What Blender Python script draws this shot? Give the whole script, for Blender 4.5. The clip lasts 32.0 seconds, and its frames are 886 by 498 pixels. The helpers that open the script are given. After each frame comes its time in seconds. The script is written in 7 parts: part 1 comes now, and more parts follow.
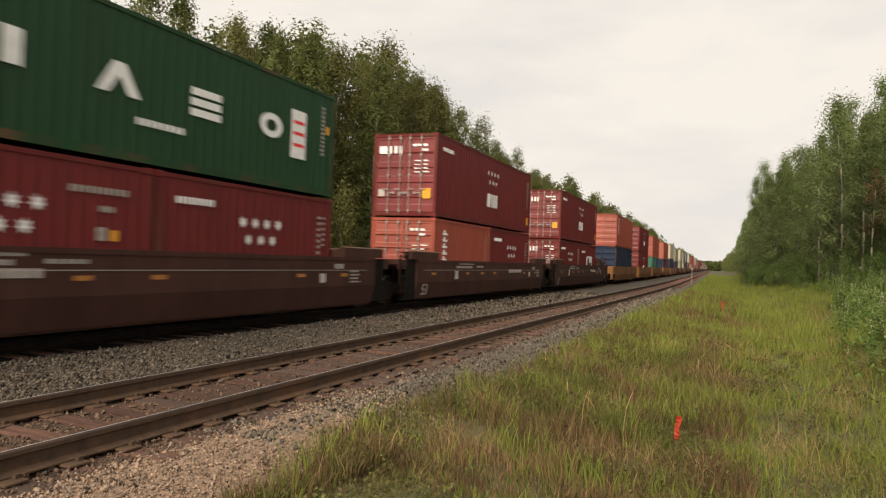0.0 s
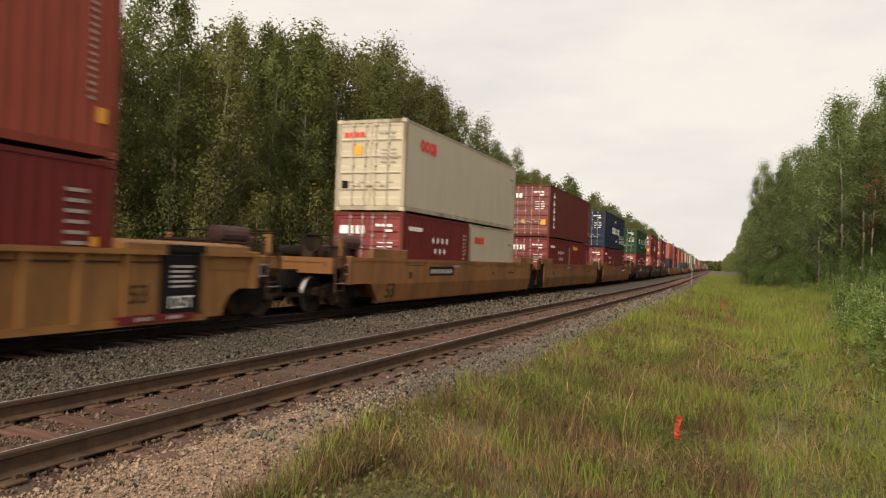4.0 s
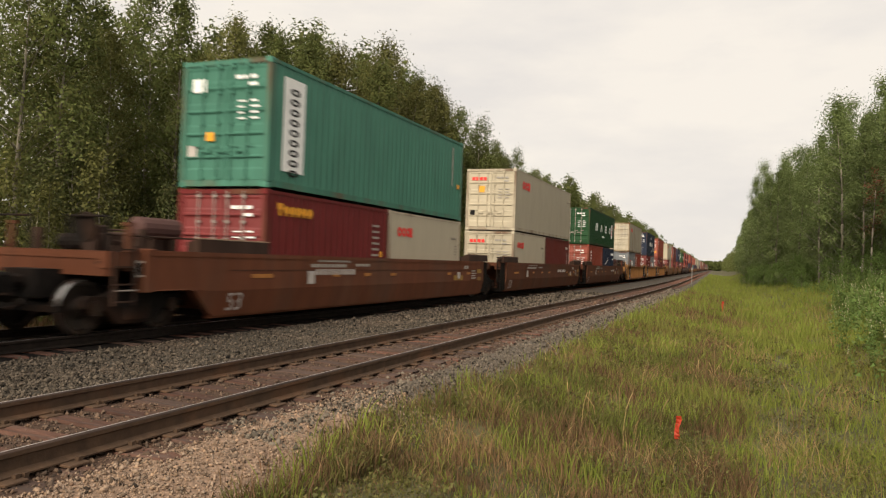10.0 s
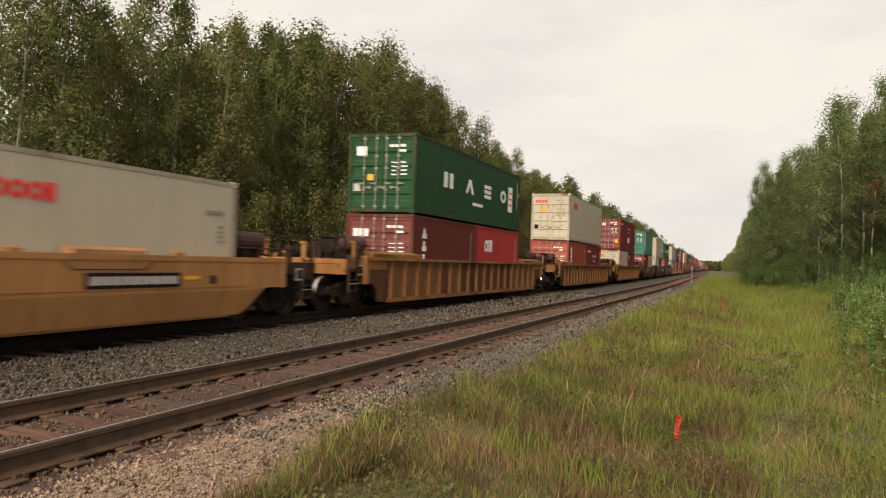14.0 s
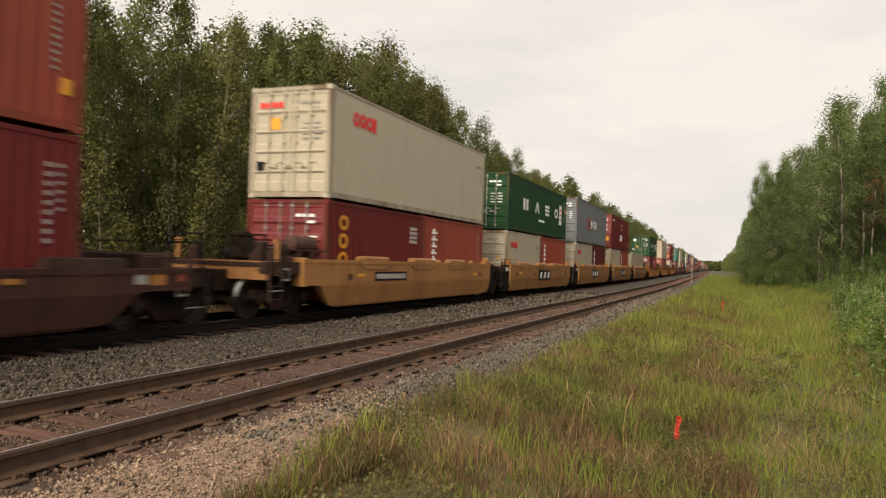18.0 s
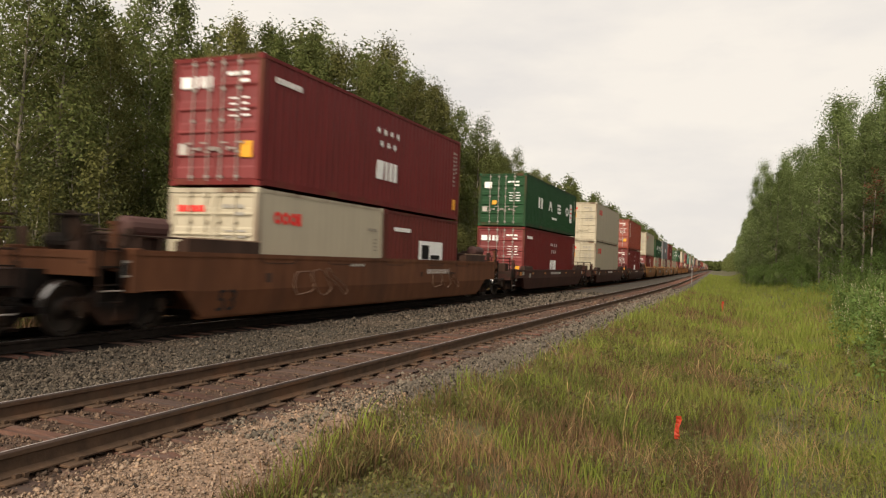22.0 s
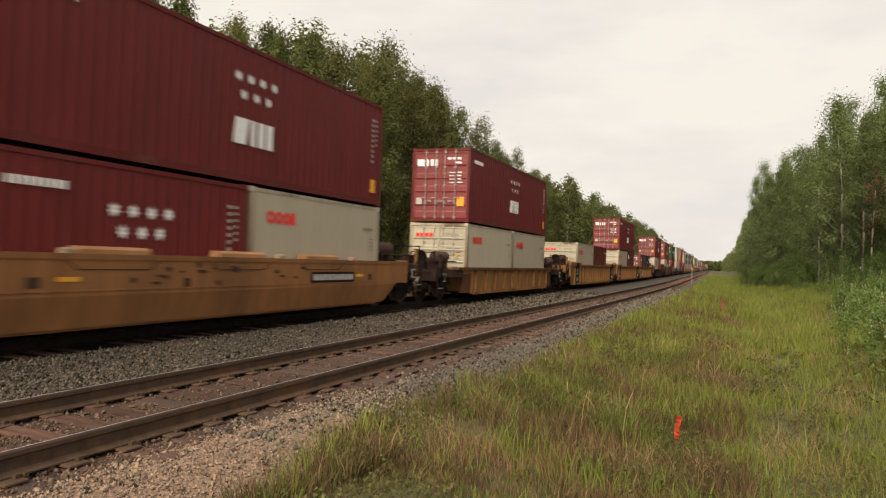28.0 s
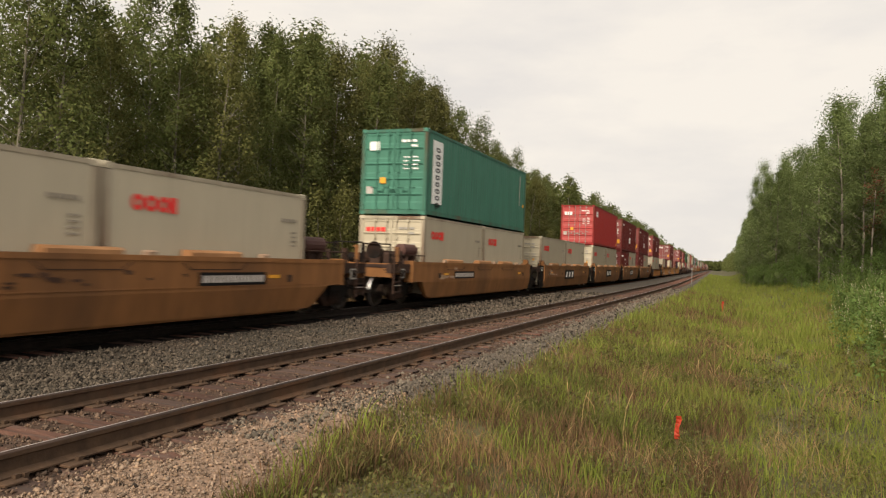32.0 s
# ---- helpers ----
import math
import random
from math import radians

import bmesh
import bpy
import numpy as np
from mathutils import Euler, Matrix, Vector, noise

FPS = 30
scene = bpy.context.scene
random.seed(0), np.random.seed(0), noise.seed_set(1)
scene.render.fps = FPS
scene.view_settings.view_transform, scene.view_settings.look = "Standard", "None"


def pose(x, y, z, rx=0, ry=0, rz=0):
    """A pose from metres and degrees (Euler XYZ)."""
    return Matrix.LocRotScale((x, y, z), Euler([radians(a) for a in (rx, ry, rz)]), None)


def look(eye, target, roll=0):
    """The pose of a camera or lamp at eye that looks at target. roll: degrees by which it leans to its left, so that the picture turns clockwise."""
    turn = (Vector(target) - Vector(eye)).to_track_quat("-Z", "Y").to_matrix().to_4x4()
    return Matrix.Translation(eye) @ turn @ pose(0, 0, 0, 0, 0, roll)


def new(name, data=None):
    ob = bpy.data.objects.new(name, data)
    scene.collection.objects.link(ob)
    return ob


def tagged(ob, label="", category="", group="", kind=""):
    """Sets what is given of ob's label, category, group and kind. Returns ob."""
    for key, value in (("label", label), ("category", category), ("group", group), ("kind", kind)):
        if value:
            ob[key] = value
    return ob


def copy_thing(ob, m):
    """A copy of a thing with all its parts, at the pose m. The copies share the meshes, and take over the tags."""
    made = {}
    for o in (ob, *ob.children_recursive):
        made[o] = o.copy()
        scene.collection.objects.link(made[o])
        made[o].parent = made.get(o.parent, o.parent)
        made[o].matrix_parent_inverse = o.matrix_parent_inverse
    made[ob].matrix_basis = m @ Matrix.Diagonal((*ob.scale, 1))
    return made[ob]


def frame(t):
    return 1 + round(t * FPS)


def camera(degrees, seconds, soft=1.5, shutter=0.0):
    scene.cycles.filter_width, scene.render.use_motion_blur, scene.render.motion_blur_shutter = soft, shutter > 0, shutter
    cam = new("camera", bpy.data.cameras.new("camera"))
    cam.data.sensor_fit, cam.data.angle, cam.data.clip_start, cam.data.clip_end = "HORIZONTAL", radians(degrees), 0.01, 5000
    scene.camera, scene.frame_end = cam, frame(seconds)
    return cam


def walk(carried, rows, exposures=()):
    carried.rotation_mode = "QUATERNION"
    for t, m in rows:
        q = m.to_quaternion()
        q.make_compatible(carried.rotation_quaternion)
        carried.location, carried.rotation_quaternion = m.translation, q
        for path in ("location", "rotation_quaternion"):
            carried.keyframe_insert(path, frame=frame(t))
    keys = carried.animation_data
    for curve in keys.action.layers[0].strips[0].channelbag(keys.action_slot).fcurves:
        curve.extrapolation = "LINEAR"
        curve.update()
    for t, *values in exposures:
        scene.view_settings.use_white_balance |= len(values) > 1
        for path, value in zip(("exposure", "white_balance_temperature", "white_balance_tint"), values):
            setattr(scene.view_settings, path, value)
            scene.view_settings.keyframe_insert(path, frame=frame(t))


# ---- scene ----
import math as _m

SECONDS = 32.0
SPEED = 19.5                      # metres a second, away from the camera
TRAIN_X, NEAR_X = -10.86, -5.50   # centre lines of the two tracks
BEND_START, BEND_END, BEND_RATE = 29.4, 88.2, 2.27e-4


def bend(y):
    """How far the line has swung to the left at y."""
    if y < BEND_START:
        return 0.0
    if y < BEND_END:
        return BEND_RATE * (y - BEND_START) ** 2
    d = BEND_END - BEND_START
    return BEND_RATE * d * d + 2 * BEND_RATE * d * (y - BEND_END)


def bend_angle(y):
    return _m.degrees(_m.atan(2 * BEND_RATE * (min(max(y, BEND_START), BEND_END) - BEND_START)))


cam = camera(62.19, SECONDS, soft=1.2, shutter=0.3)
EYE = (0.0, 0.0, 1.467)
VIEW = look(EYE, (-0.37259, 0.92789, 1.467 + 0.01423), 2.058)
walk(cam, [(0.0, VIEW), (SECONDS, VIEW)], exposures=[(0.0, 0.0), (SECONDS, 0.0)])

# ---- world and sun ----
SUN_FROM = Vector((0.01, -0.82, 0.54)).normalized()
world = bpy.data.worlds.new("overcast_sky")
scene.world = world
world.use_nodes = True
wn, wl = world.node_tree.nodes, world.node_tree.links
wn.clear()
w_out = wn.new("ShaderNodeOutputWorld")
w_bg = wn.new("ShaderNodeBackground")
w_sky = wn.new("ShaderNodeTexSky")
w_sky.sky_type = "NISHITA"
w_sky.sun_disc = False
w_sky.sun_elevation = _m.asin(SUN_FROM.z)
w_sky.sun_rotation = _m.atan2(SUN_FROM.x, SUN_FROM.y)
w_scale = wn.new("ShaderNodeMixRGB")
w_scale.blend_type = "MULTIPLY"
w_scale.inputs[0].default_value = 1.0
w_scale.inputs[2].default_value = (0.09, 0.09, 0.09, 1)
w_geo = wn.new("ShaderNodeTexCoord")
w_map = wn.new("ShaderNodeMapping")
w_map.inputs["Scale"].default_value = (1.0, 1.0, 3.2)
w_noise = wn.new("ShaderNodeTexNoise")
w_noise.inputs["Scale"].default_value = 2.3
w_noise.inputs["Detail"].default_value = 6
w_noise.inputs["Roughness"].default_value = 0.55
w_ramp = wn.new("ShaderNodeValToRGB")
w_ramp.color_ramp.elements[0].position, w_ramp.color_ramp.elements[0].color = 0.41, (0.835, 0.785, 0.735, 1)
w_ramp.color_ramp.elements[1].position, w_ramp.color_ramp.elements[1].color = 0.60, (0.968, 0.895, 0.80, 1)
w_mix = wn.new("ShaderNodeMixRGB")
w_mix.inputs[0].default_value = 0.97
wl.new(w_geo.outputs["Generated"], w_map.inputs[0])
wl.new(w_map.outputs[0], w_noise.inputs["Vector"])
wl.new(w_noise.outputs["Fac"], w_ramp.inputs[0])
wl.new(w_sky.outputs[0], w_scale.inputs[1])
wl.new(w_scale.outputs[0], w_mix.inputs[1])
wl.new(w_ramp.outputs[0], w_mix.inputs[2])
wl.new(w_mix.outputs[0], w_bg.inputs[0])
w_bg.inputs[1].default_value = 1.0
wl.new(w_bg.outputs[0], w_out.inputs[0])

sun = new("sun", bpy.data.lights.new("sun", "SUN"))
sun.data.energy, sun.data.angle, sun.data.color = 4.9, radians(30), (1.0, 0.885, 0.71)
sun.matrix_basis = look(SUN_FROM * 50, (0, 0, 0))

# ---- materials ----
def material(name, base, rough=0.6, metal=0.0, spread=0.25, grain=9.0, stain=None, stain_amount=0.35, stain_scale=1.3,
             bump=0.15, bump_scale=40.0, per_object=0.0, per_island=0.0, stretch=(1, 1, 1), translucent=0.0, tint=None, specular=0.35, streak=None, streak_amount=0.0):
    """A procedural surface: grain and stains at two scales, relief, and variation from piece to piece."""
    m = bpy.data.materials.new(name)
    m.use_nodes = True
    n, l = m.node_tree.nodes, m.node_tree.links
    n.clear()
    out = n.new("ShaderNodeOutputMaterial")
    b = n.new("ShaderNodeBsdfPrincipled")
    b.inputs["Roughness"].default_value, b.inputs["Metallic"].default_value = rough, metal
    b.inputs["Specular IOR Level"].default_value = specular
    tc = n.new("ShaderNodeTexCoord")
    mp = n.new("ShaderNodeMapping")
    mp.inputs["Scale"].default_value = stretch
    l.new(tc.outputs["Object"], mp.inputs[0])

    def noise_at(scale, detail=5):
        t = n.new("ShaderNodeTexNoise")
        t.inputs["Scale"].default_value, t.inputs["Detail"].default_value = scale, detail
        l.new(mp.outputs[0], t.inputs["Vector"])
        return t

    def mixed(kind, fac, a, c):
        x = n.new("ShaderNodeMixRGB")
        x.blend_type = kind
        for socket, value in ((x.inputs[0], fac), (x.inputs[1], a), (x.inputs[2], c)):
            if isinstance(value, bpy.types.NodeSocket):
                l.new(value, socket)
            elif isinstance(value, tuple):
                socket.default_value = (*value, 1)
            else:
                socket.default_value = value
        return x.outputs[0]

    def ranged(value, lo, hi, a=0.0, c=1.0):
        r = n.new("ShaderNodeMapRange")
        l.new(value, r.inputs[0])
        for i, x in enumerate((lo, hi, a, c)):
            r.inputs[1 + i].default_value = x
        return r.outputs[0]

    g = noise_at(grain)
    dark = tuple(c * (1 - spread) for c in base)
    light = tuple(min(1.0, c * (1 + spread)) for c in base)
    colour = mixed("MIX", ranged(g.outputs["Fac"], 0.3, 0.7), dark, light)
    if stain:
        s = noise_at(stain_scale, 7)
        colour = mixed("MIX", ranged(s.outputs["Fac"], 0.52, 0.72, 0.0, stain_amount), colour, stain)
    if streak:
        sm = n.new("ShaderNodeMapping")
        sm.inputs["Scale"].default_value = (5.0, 5.0, 0.30)
        l.new(tc.outputs["Object"], sm.inputs[0])
        st = n.new("ShaderNodeTexNoise")
        st.inputs["Scale"].default_value, st.inputs["Detail"].default_value = 1.6, 6
        l.new(sm.outputs[0], st.inputs["Vector"])
        colour = mixed("MIX", ranged(st.outputs["Fac"], 0.50, 0.78, 0.0, streak_amount), colour, streak)
    if per_object or per_island:
        source = None
        for amount, kind, socket in ((per_object, "ShaderNodeObjectInfo", "Random"), (per_island, "ShaderNodeNewGeometry", "Random Per Island")):
            if amount:
                source = n.new(kind).outputs[socket]
                colour = mixed("MULTIPLY", 1.0, colour, mixed("MIX", source, (1 - amount,) * 3, (1 + amount,) * 3))
        if tint:
            w = n.new("ShaderNodeMath")
            w.operation = "MULTIPLY_ADD"
            l.new(source, w.inputs[0])
            w.inputs[1].default_value, w.inputs[2].default_value = 7.31, 0.0
            f = n.new("ShaderNodeMath")
            f.operation = "FRACT"
            l.new(w.outputs[0], f.inputs[0])
            colour = mixed("MIX", ranged(f.outputs[0], 0.35, 1.0, 0.0, 0.8), colour, tint)
    l.new(colour, b.inputs["Base Color"])
    if bump:
        bn = noise_at(bump_scale, 3)
        bp = n.new("ShaderNodeBump")
        bp.inputs["Strength"].default_value, bp.inputs["Distance"].default_value = bump, 0.02
        l.new(bn.outputs["Fac"], bp.inputs["Height"])
        l.new(bp.outputs[0], b.inputs["Normal"])
    if translucent:
        tr = n.new("ShaderNodeBsdfTranslucent")
        l.new(colour, tr.inputs[0])
        mx = n.new("ShaderNodeMixShader")
        mx.inputs[0].default_value = translucent
        l.new(b.outputs[0], mx.inputs[1])
        l.new(tr.outputs[0], mx.inputs[2])
        l.new(mx.outputs[0], out.inputs[0])
    else:
        l.new(b.outputs[0], out.inputs[0])
    return m


RUST = (0.10, 0.040, 0.018)
DIRT = (0.075, 0.055, 0.04)


def paint(name, base, stain=None, amount=0.35, rough=0.55, spread=0.10):
    stain = stain or tuple(0.55 * c + 0.12 * d for c, d in zip(base, DIRT))
    return material(name, base, rough, specular=0.18, spread=spread, grain=2.2, stain=stain, stain_amount=amount, stain_scale=0.9,
                    bump=0.05, bump_scale=6, per_object=0.10, stretch=(1, 1, 0.35), streak=tuple(0.6 * q for q in stain), streak_amount=amount * 0.5)


PAINT = {
    "maroon": paint("maroon_container_paint", (0.138, 0.0185, 0.0180)),
    "rust_red": paint("rust_red_container_paint", (0.250, 0.054, 0.033)),
    "orange": paint("orange_container_paint", (0.285, 0.066, 0.042)),
    "brown": paint("brown_container_paint", (0.108, 0.022, 0.018)),
    "green": paint("green_container_paint", (0.0145, 0.054, 0.0200)),
    "grey": paint("pale_grey_container_paint", (0.430, 0.378, 0.284), amount=0.12, spread=0.04),
    "dirty_grey": paint("dirty_beige_container_paint", (0.448, 0.400, 0.312), stain=(0.26, 0.17, 0.09), amount=0.6),
    "navy": paint("navy_container_paint", (0.016, 0.025, 0.050)),
    "teal": paint("teal_container_paint", (0.060, 0.178, 0.128)),
    "red": paint("bright_red_container_paint", (0.32, 0.032, 0.030)),
    "steel": paint("steel_grey_container_paint", (0.168, 0.178, 0.190)),
    "blue": paint("blue_container_paint", (0.035, 0.075, 0.15)),
    "olive": paint("olive_container_paint", (0.22, 0.21, 0.15)),
}
FRAME_PAINT = {k: paint("worn_%s_frame" % k, tuple(0.88 * q for q in c), stain=(0.115, 0.052, 0.028), amount=0.75, rough=0.7, spread=0.15)
               for k, c in (("maroon", (0.138, 0.0185, 0.018)), ("rust_red", (0.25, 0.054, 0.033)), ("red", (0.32, 0.032, 0.03)), ("brown", (0.108, 0.022, 0.018)), ("grey", (0.42, 0.365, 0.275)),
                            ("dirty_grey", (0.36, 0.28, 0.18)), ("green", (0.0145, 0.054, 0.02)), ("navy", (0.016, 0.025, 0.05)), ("teal", (0.06, 0.178, 0.128)), ("steel", (0.168, 0.178, 0.19)))}
# Glossier and lighter than PAINT: the doors' highlights are put into the base colour
LIT_DOOR_PAINT = {k: material("highlit_%s_door" % k, c, 0.42, specular=0.45, spread=0.12, grain=2.2, stain=tuple(0.6 * q for q in c), stain_amount=0.3, bump=0.05, bump_scale=6, per_object=0.1)
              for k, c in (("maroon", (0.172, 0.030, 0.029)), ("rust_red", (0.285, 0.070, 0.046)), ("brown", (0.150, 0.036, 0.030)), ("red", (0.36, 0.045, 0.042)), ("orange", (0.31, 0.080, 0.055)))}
WHITE = material("white_lettering", (0.78, 0.78, 0.76), 0.6, spread=0.08, stain=DIRT, stain_amount=0.2, bump=0)
REDMARK = material("red_lettering", (0.72, 0.035, 0.03), 0.55, spread=0.06, bump=0)
YELLOW = material("yellow_marking", (0.70, 0.32, 0.025), 0.5, spread=0.08, bump=0)
BLACKMARK = material("black_marking", (0.011, 0.010, 0.010), 0.7, specular=0.1, spread=0.1, bump=0)
GREENMARK = material("dark_green_marking", (0.02, 0.10, 0.06), 0.6, spread=0.1, bump=0)
FADED = material("faded_lettering", (0.42, 0.38, 0.35), 0.7, spread=0.15, bump=0)
GREYMARK = material("grey_lettering", (0.25, 0.22, 0.18), 0.7, spread=0.15, bump=0)
CAR_PAINT = {
    "tan": paint("tan_car_paint", (0.232, 0.104, 0.038), stain=(0.115, 0.058, 0.028), amount=0.7, rough=0.7, spread=0.16),
    "yellow": paint("yellow_car_paint", (0.272, 0.130, 0.044), stain=(0.15, 0.073, 0.03), amount=0.55, rough=0.7, spread=0.14),
    "pale_yellow": paint("pale_yellow_car_paint", (0.335, 0.162, 0.058), stain=(0.19, 0.085, 0.032), amount=0.5, rough=0.7, spread=0.14),
    "rusty_yellow": paint("rust_streaked_yellow_car_paint", (0.250, 0.112, 0.036), stain=(0.075, 0.033, 0.018), amount=0.8, rough=0.8, spread=0.25),
    "brown": paint("brown_car_paint", (0.112, 0.038, 0.018), stain=DIRT, amount=0.4, rough=0.7, spread=0.16),
    "dark": paint("dark_brown_car_paint", (0.055, 0.0225, 0.017), stain=(0.068, 0.030, 0.022), amount=0.4, rough=0.75, spread=0.2),
    "rusty_brown": paint("rusty_brown_car_paint", (0.118, 0.047, 0.022), stain=(0.07, 0.032, 0.018), amount=0.7, rough=0.8, spread=0.2),
}
GRIME = material("grimy_black_steel", (0.010, 0.008, 0.007), 0.8, 0.0, specular=0.12, spread=0.4, grain=6, stain=RUST, stain_amount=0.25, bump=0.3, bump_scale=18)
WHEELSTEEL = material("worn_wheel_steel", (0.040, 0.032, 0.027), 0.45, 0.7, spread=0.3, grain=5, stain=RUST, stain_amount=0.4, bump=0.1)
TREAD = material("polished_wheel_tread", (0.58, 0.56, 0.54), 0.30, 1.0, spread=0.1, bump=0)
RAILHEAD = material("worn_rail_head", (0.034, 0.024, 0.020), 0.75, 0.0, specular=0.12, spread=0.3, grain=6, stain=(0.11, 0.06, 0.04), stain_amount=0.4, bump=0.05, stretch=(1, 0.15, 1))
RAILSIDE = material("rusty_rail_steel", (0.076, 0.045, 0.027), 0.8, 0.15, spread=0.3, grain=7, stain=(0.16, 0.075, 0.035), stain_amount=0.6, bump=0.25, bump_scale=30)
# Polished strip whose pale base also paints in the sky's glint
RAILTOP = material("polished_rail_head", (0.44, 0.40, 0.39), 0.45, 0.4, spread=0.15, grain=3, bump=0.02, stretch=(1, 0.1, 1))
TIEWOOD = material("weathered_tie_timber", (0.082, 0.036, 0.023), 0.9, spread=0.4, grain=5, stain=(0.085, 0.06, 0.05), stain_amount=0.7, stain_scale=2.5,
                   bump=0.6, bump_scale=14, per_object=0.5, stretch=(0.5, 3, 1), tint=(0.062, 0.044, 0.036))
STONES = material("crushed_ballast_rock", (0.050, 0.041, 0.031), 0.9, specular=0.2, spread=0.25, grain=12, stain=(0.13, 0.09, 0.065), stain_amount=0.5, stain_scale=0.6,
                  bump=0.3, bump_scale=60, per_island=0.9, tint=(0.180, 0.144, 0.112))
BANKSTONE = material("pale_ballast_rock", (0.098, 0.082, 0.064), 0.9, specular=0.2, spread=0.25, grain=12, stain=(0.15, 0.11, 0.085), stain_amount=0.5, stain_scale=0.6,
                     bump=0.3, bump_scale=60, per_island=0.9, tint=(0.20, 0.165, 0.13))
BANKBED = material("pale_gravel_bank", (0.088, 0.072, 0.056), 0.95, spread=0.5, grain=15, stain=(0.15, 0.115, 0.085), stain_amount=0.5, stain_scale=0.5, bump=1.0, bump_scale=22)
BED = material("ballast_bed_gravel", (0.050, 0.041, 0.031), 0.95, spread=0.55, grain=17, stain=(0.12, 0.08, 0.055), stain_amount=0.55, stain_scale=0.5, bump=1.0, bump_scale=22)
CRIB = material("rusty_dirt_between_ties", (0.060, 0.033, 0.021), 0.95, spread=0.5, grain=14, stain=(0.15, 0.072, 0.040), stain_amount=0.6, stain_scale=1.2, bump=0.9, bump_scale=26)
SOIL = material("grassy_soil", (0.070, 0.064, 0.026), 0.95, spread=0.35, grain=1.4, stain=(0.14, 0.105, 0.045), stain_amount=0.6, stain_scale=0.25, bump=0.8, bump_scale=9)
SAND = material("sandy_gravel", (0.225, 0.150, 0.104), 0.95, spread=0.4, grain=20, stain=(0.20, 0.15, 0.105), stain_amount=0.6, stain_scale=0.8, bump=0.8, bump_scale=30)
LEAF = material("aspen_leaves", (0.112, 0.134, 0.042), 0.6, spread=0.30, grain=0.45, bump=0, per_object=0.22, per_island=0.16, translucent=0.35, tint=(0.132, 0.130, 0.042), specular=0.1)
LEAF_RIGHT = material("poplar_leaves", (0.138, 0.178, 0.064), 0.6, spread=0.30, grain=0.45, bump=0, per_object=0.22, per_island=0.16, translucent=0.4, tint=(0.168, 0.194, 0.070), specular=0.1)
LEAF_PALE = material("pale_aspen_leaves", (0.122, 0.122, 0.038), 0.6, spread=0.28, grain=0.45, bump=0, per_object=0.25, per_island=0.18, translucent=0.35, tint=(0.126, 0.120, 0.042), specular=0.1)
LEAF_SHRUB = material("shrub_leaves", (0.112, 0.172, 0.046), 0.75, spread=0.2, grain=0.6, bump=0, per_island=0.22, translucent=0.3, tint=(0.138, 0.166, 0.052), specular=0.08)
LEAF_RUST = material("dry_rust_leaves", (0.15, 0.055, 0.025), 0.7, spread=0.3, bump=0, per_island=0.4, translucent=0.25)
BARK = material("pale_aspen_bark", (0.20, 0.175, 0.135), 0.9, spread=0.35, grain=4, stain=(0.05, 0.04, 0.03), stain_amount=0.7, stain_scale=3, bump=0.5, bump_scale=14, stretch=(1, 1, 0.4))
GRASS = material("green_grass_blades", (0.170, 0.208, 0.038), 0.65, spread=0.35, grain=0.35, stain=(0.185, 0.135, 0.055), stain_amount=0.75, stain_scale=0.30, bump=0,
                 per_island=0.24, translucent=0.3, tint=(0.208, 0.214, 0.046), specular=0.12)
DRYGRASS = material("dry_grass_stalks", (0.225, 0.140, 0.072), 0.8, spread=0.3, grain=1, bump=0, per_island=0.4, translucent=0.25, tint=(0.17, 0.095, 0.05), specular=0.2)
SEED = material("pale_seed_heads", (0.40, 0.38, 0.24), 0.85, spread=0.2, bump=0, per_island=0.3, translucent=0.3)
FLAG = material("orange_marker_flag", (0.40, 0.038, 0.013), 0.6, spread=0.1, bump=0, translucent=0.2)
POST = material("white_painted_post", (0.23, 0.215, 0.20), 0.6, spread=0.1, stain=DIRT, stain_amount=0.3, bump=0.05)
# Near-black base puts the shade under the train into the ballast colour
UNDERSHADE = material("fouled_ballast", (0.012, 0.010, 0.009), 0.95, specular=0.1, spread=0.5, grain=15, stain=(0.022, 0.018, 0.015), stain_amount=0.7, stain_scale=0.7, bump=1.0, bump_scale=22)
# Rail steel darkened to hold the train's shade on the far rails
SHADEDRAIL = material("shaded_rail_steel", (0.018, 0.013, 0.010), 0.8, 0.0, specular=0.15, spread=0.3, grain=7, bump=0.2, bump_scale=30)
RUSTED = material("rusted_corner_steel", (0.20, 0.085, 0.035), 0.85, spread=0.4, grain=8, stain=(0.08, 0.035, 0.02), stain_amount=0.7, stain_scale=4, bump=0.3, per_object=0.4)
PALEMARK = material("pale_grey_lettering", (0.30, 0.28, 0.25), 0.7, spread=0.15, bump=0)
SHOULDER = material("brown_crushed_stones", (0.185, 0.124, 0.082), 0.9, spread=0.25, grain=12, stain=(0.10, 0.065, 0.045), stain_amount=0.5, stain_scale=0.6,
                    bump=0.3, bump_scale=60, per_island=0.9, tint=(0.33, 0.25, 0.19))
GRIMY = paint("grimy_brown_steel", (0.040, 0.023, 0.017), stain=(0.075, 0.038, 0.025), amount=0.5, rough=0.8, spread=0.3)
WEB = paint("rust_darkened_web", (0.098, 0.041, 0.020), stain=(0.040, 0.020, 0.013), amount=0.85, rough=0.85, spread=0.3)
VERGE = material("dark_dry_grass", (0.125, 0.078, 0.040), 0.8, spread=0.35, grain=1, bump=0, per_island=0.5, translucent=0.2, tint=(0.155, 0.085, 0.048), specular=0.2)
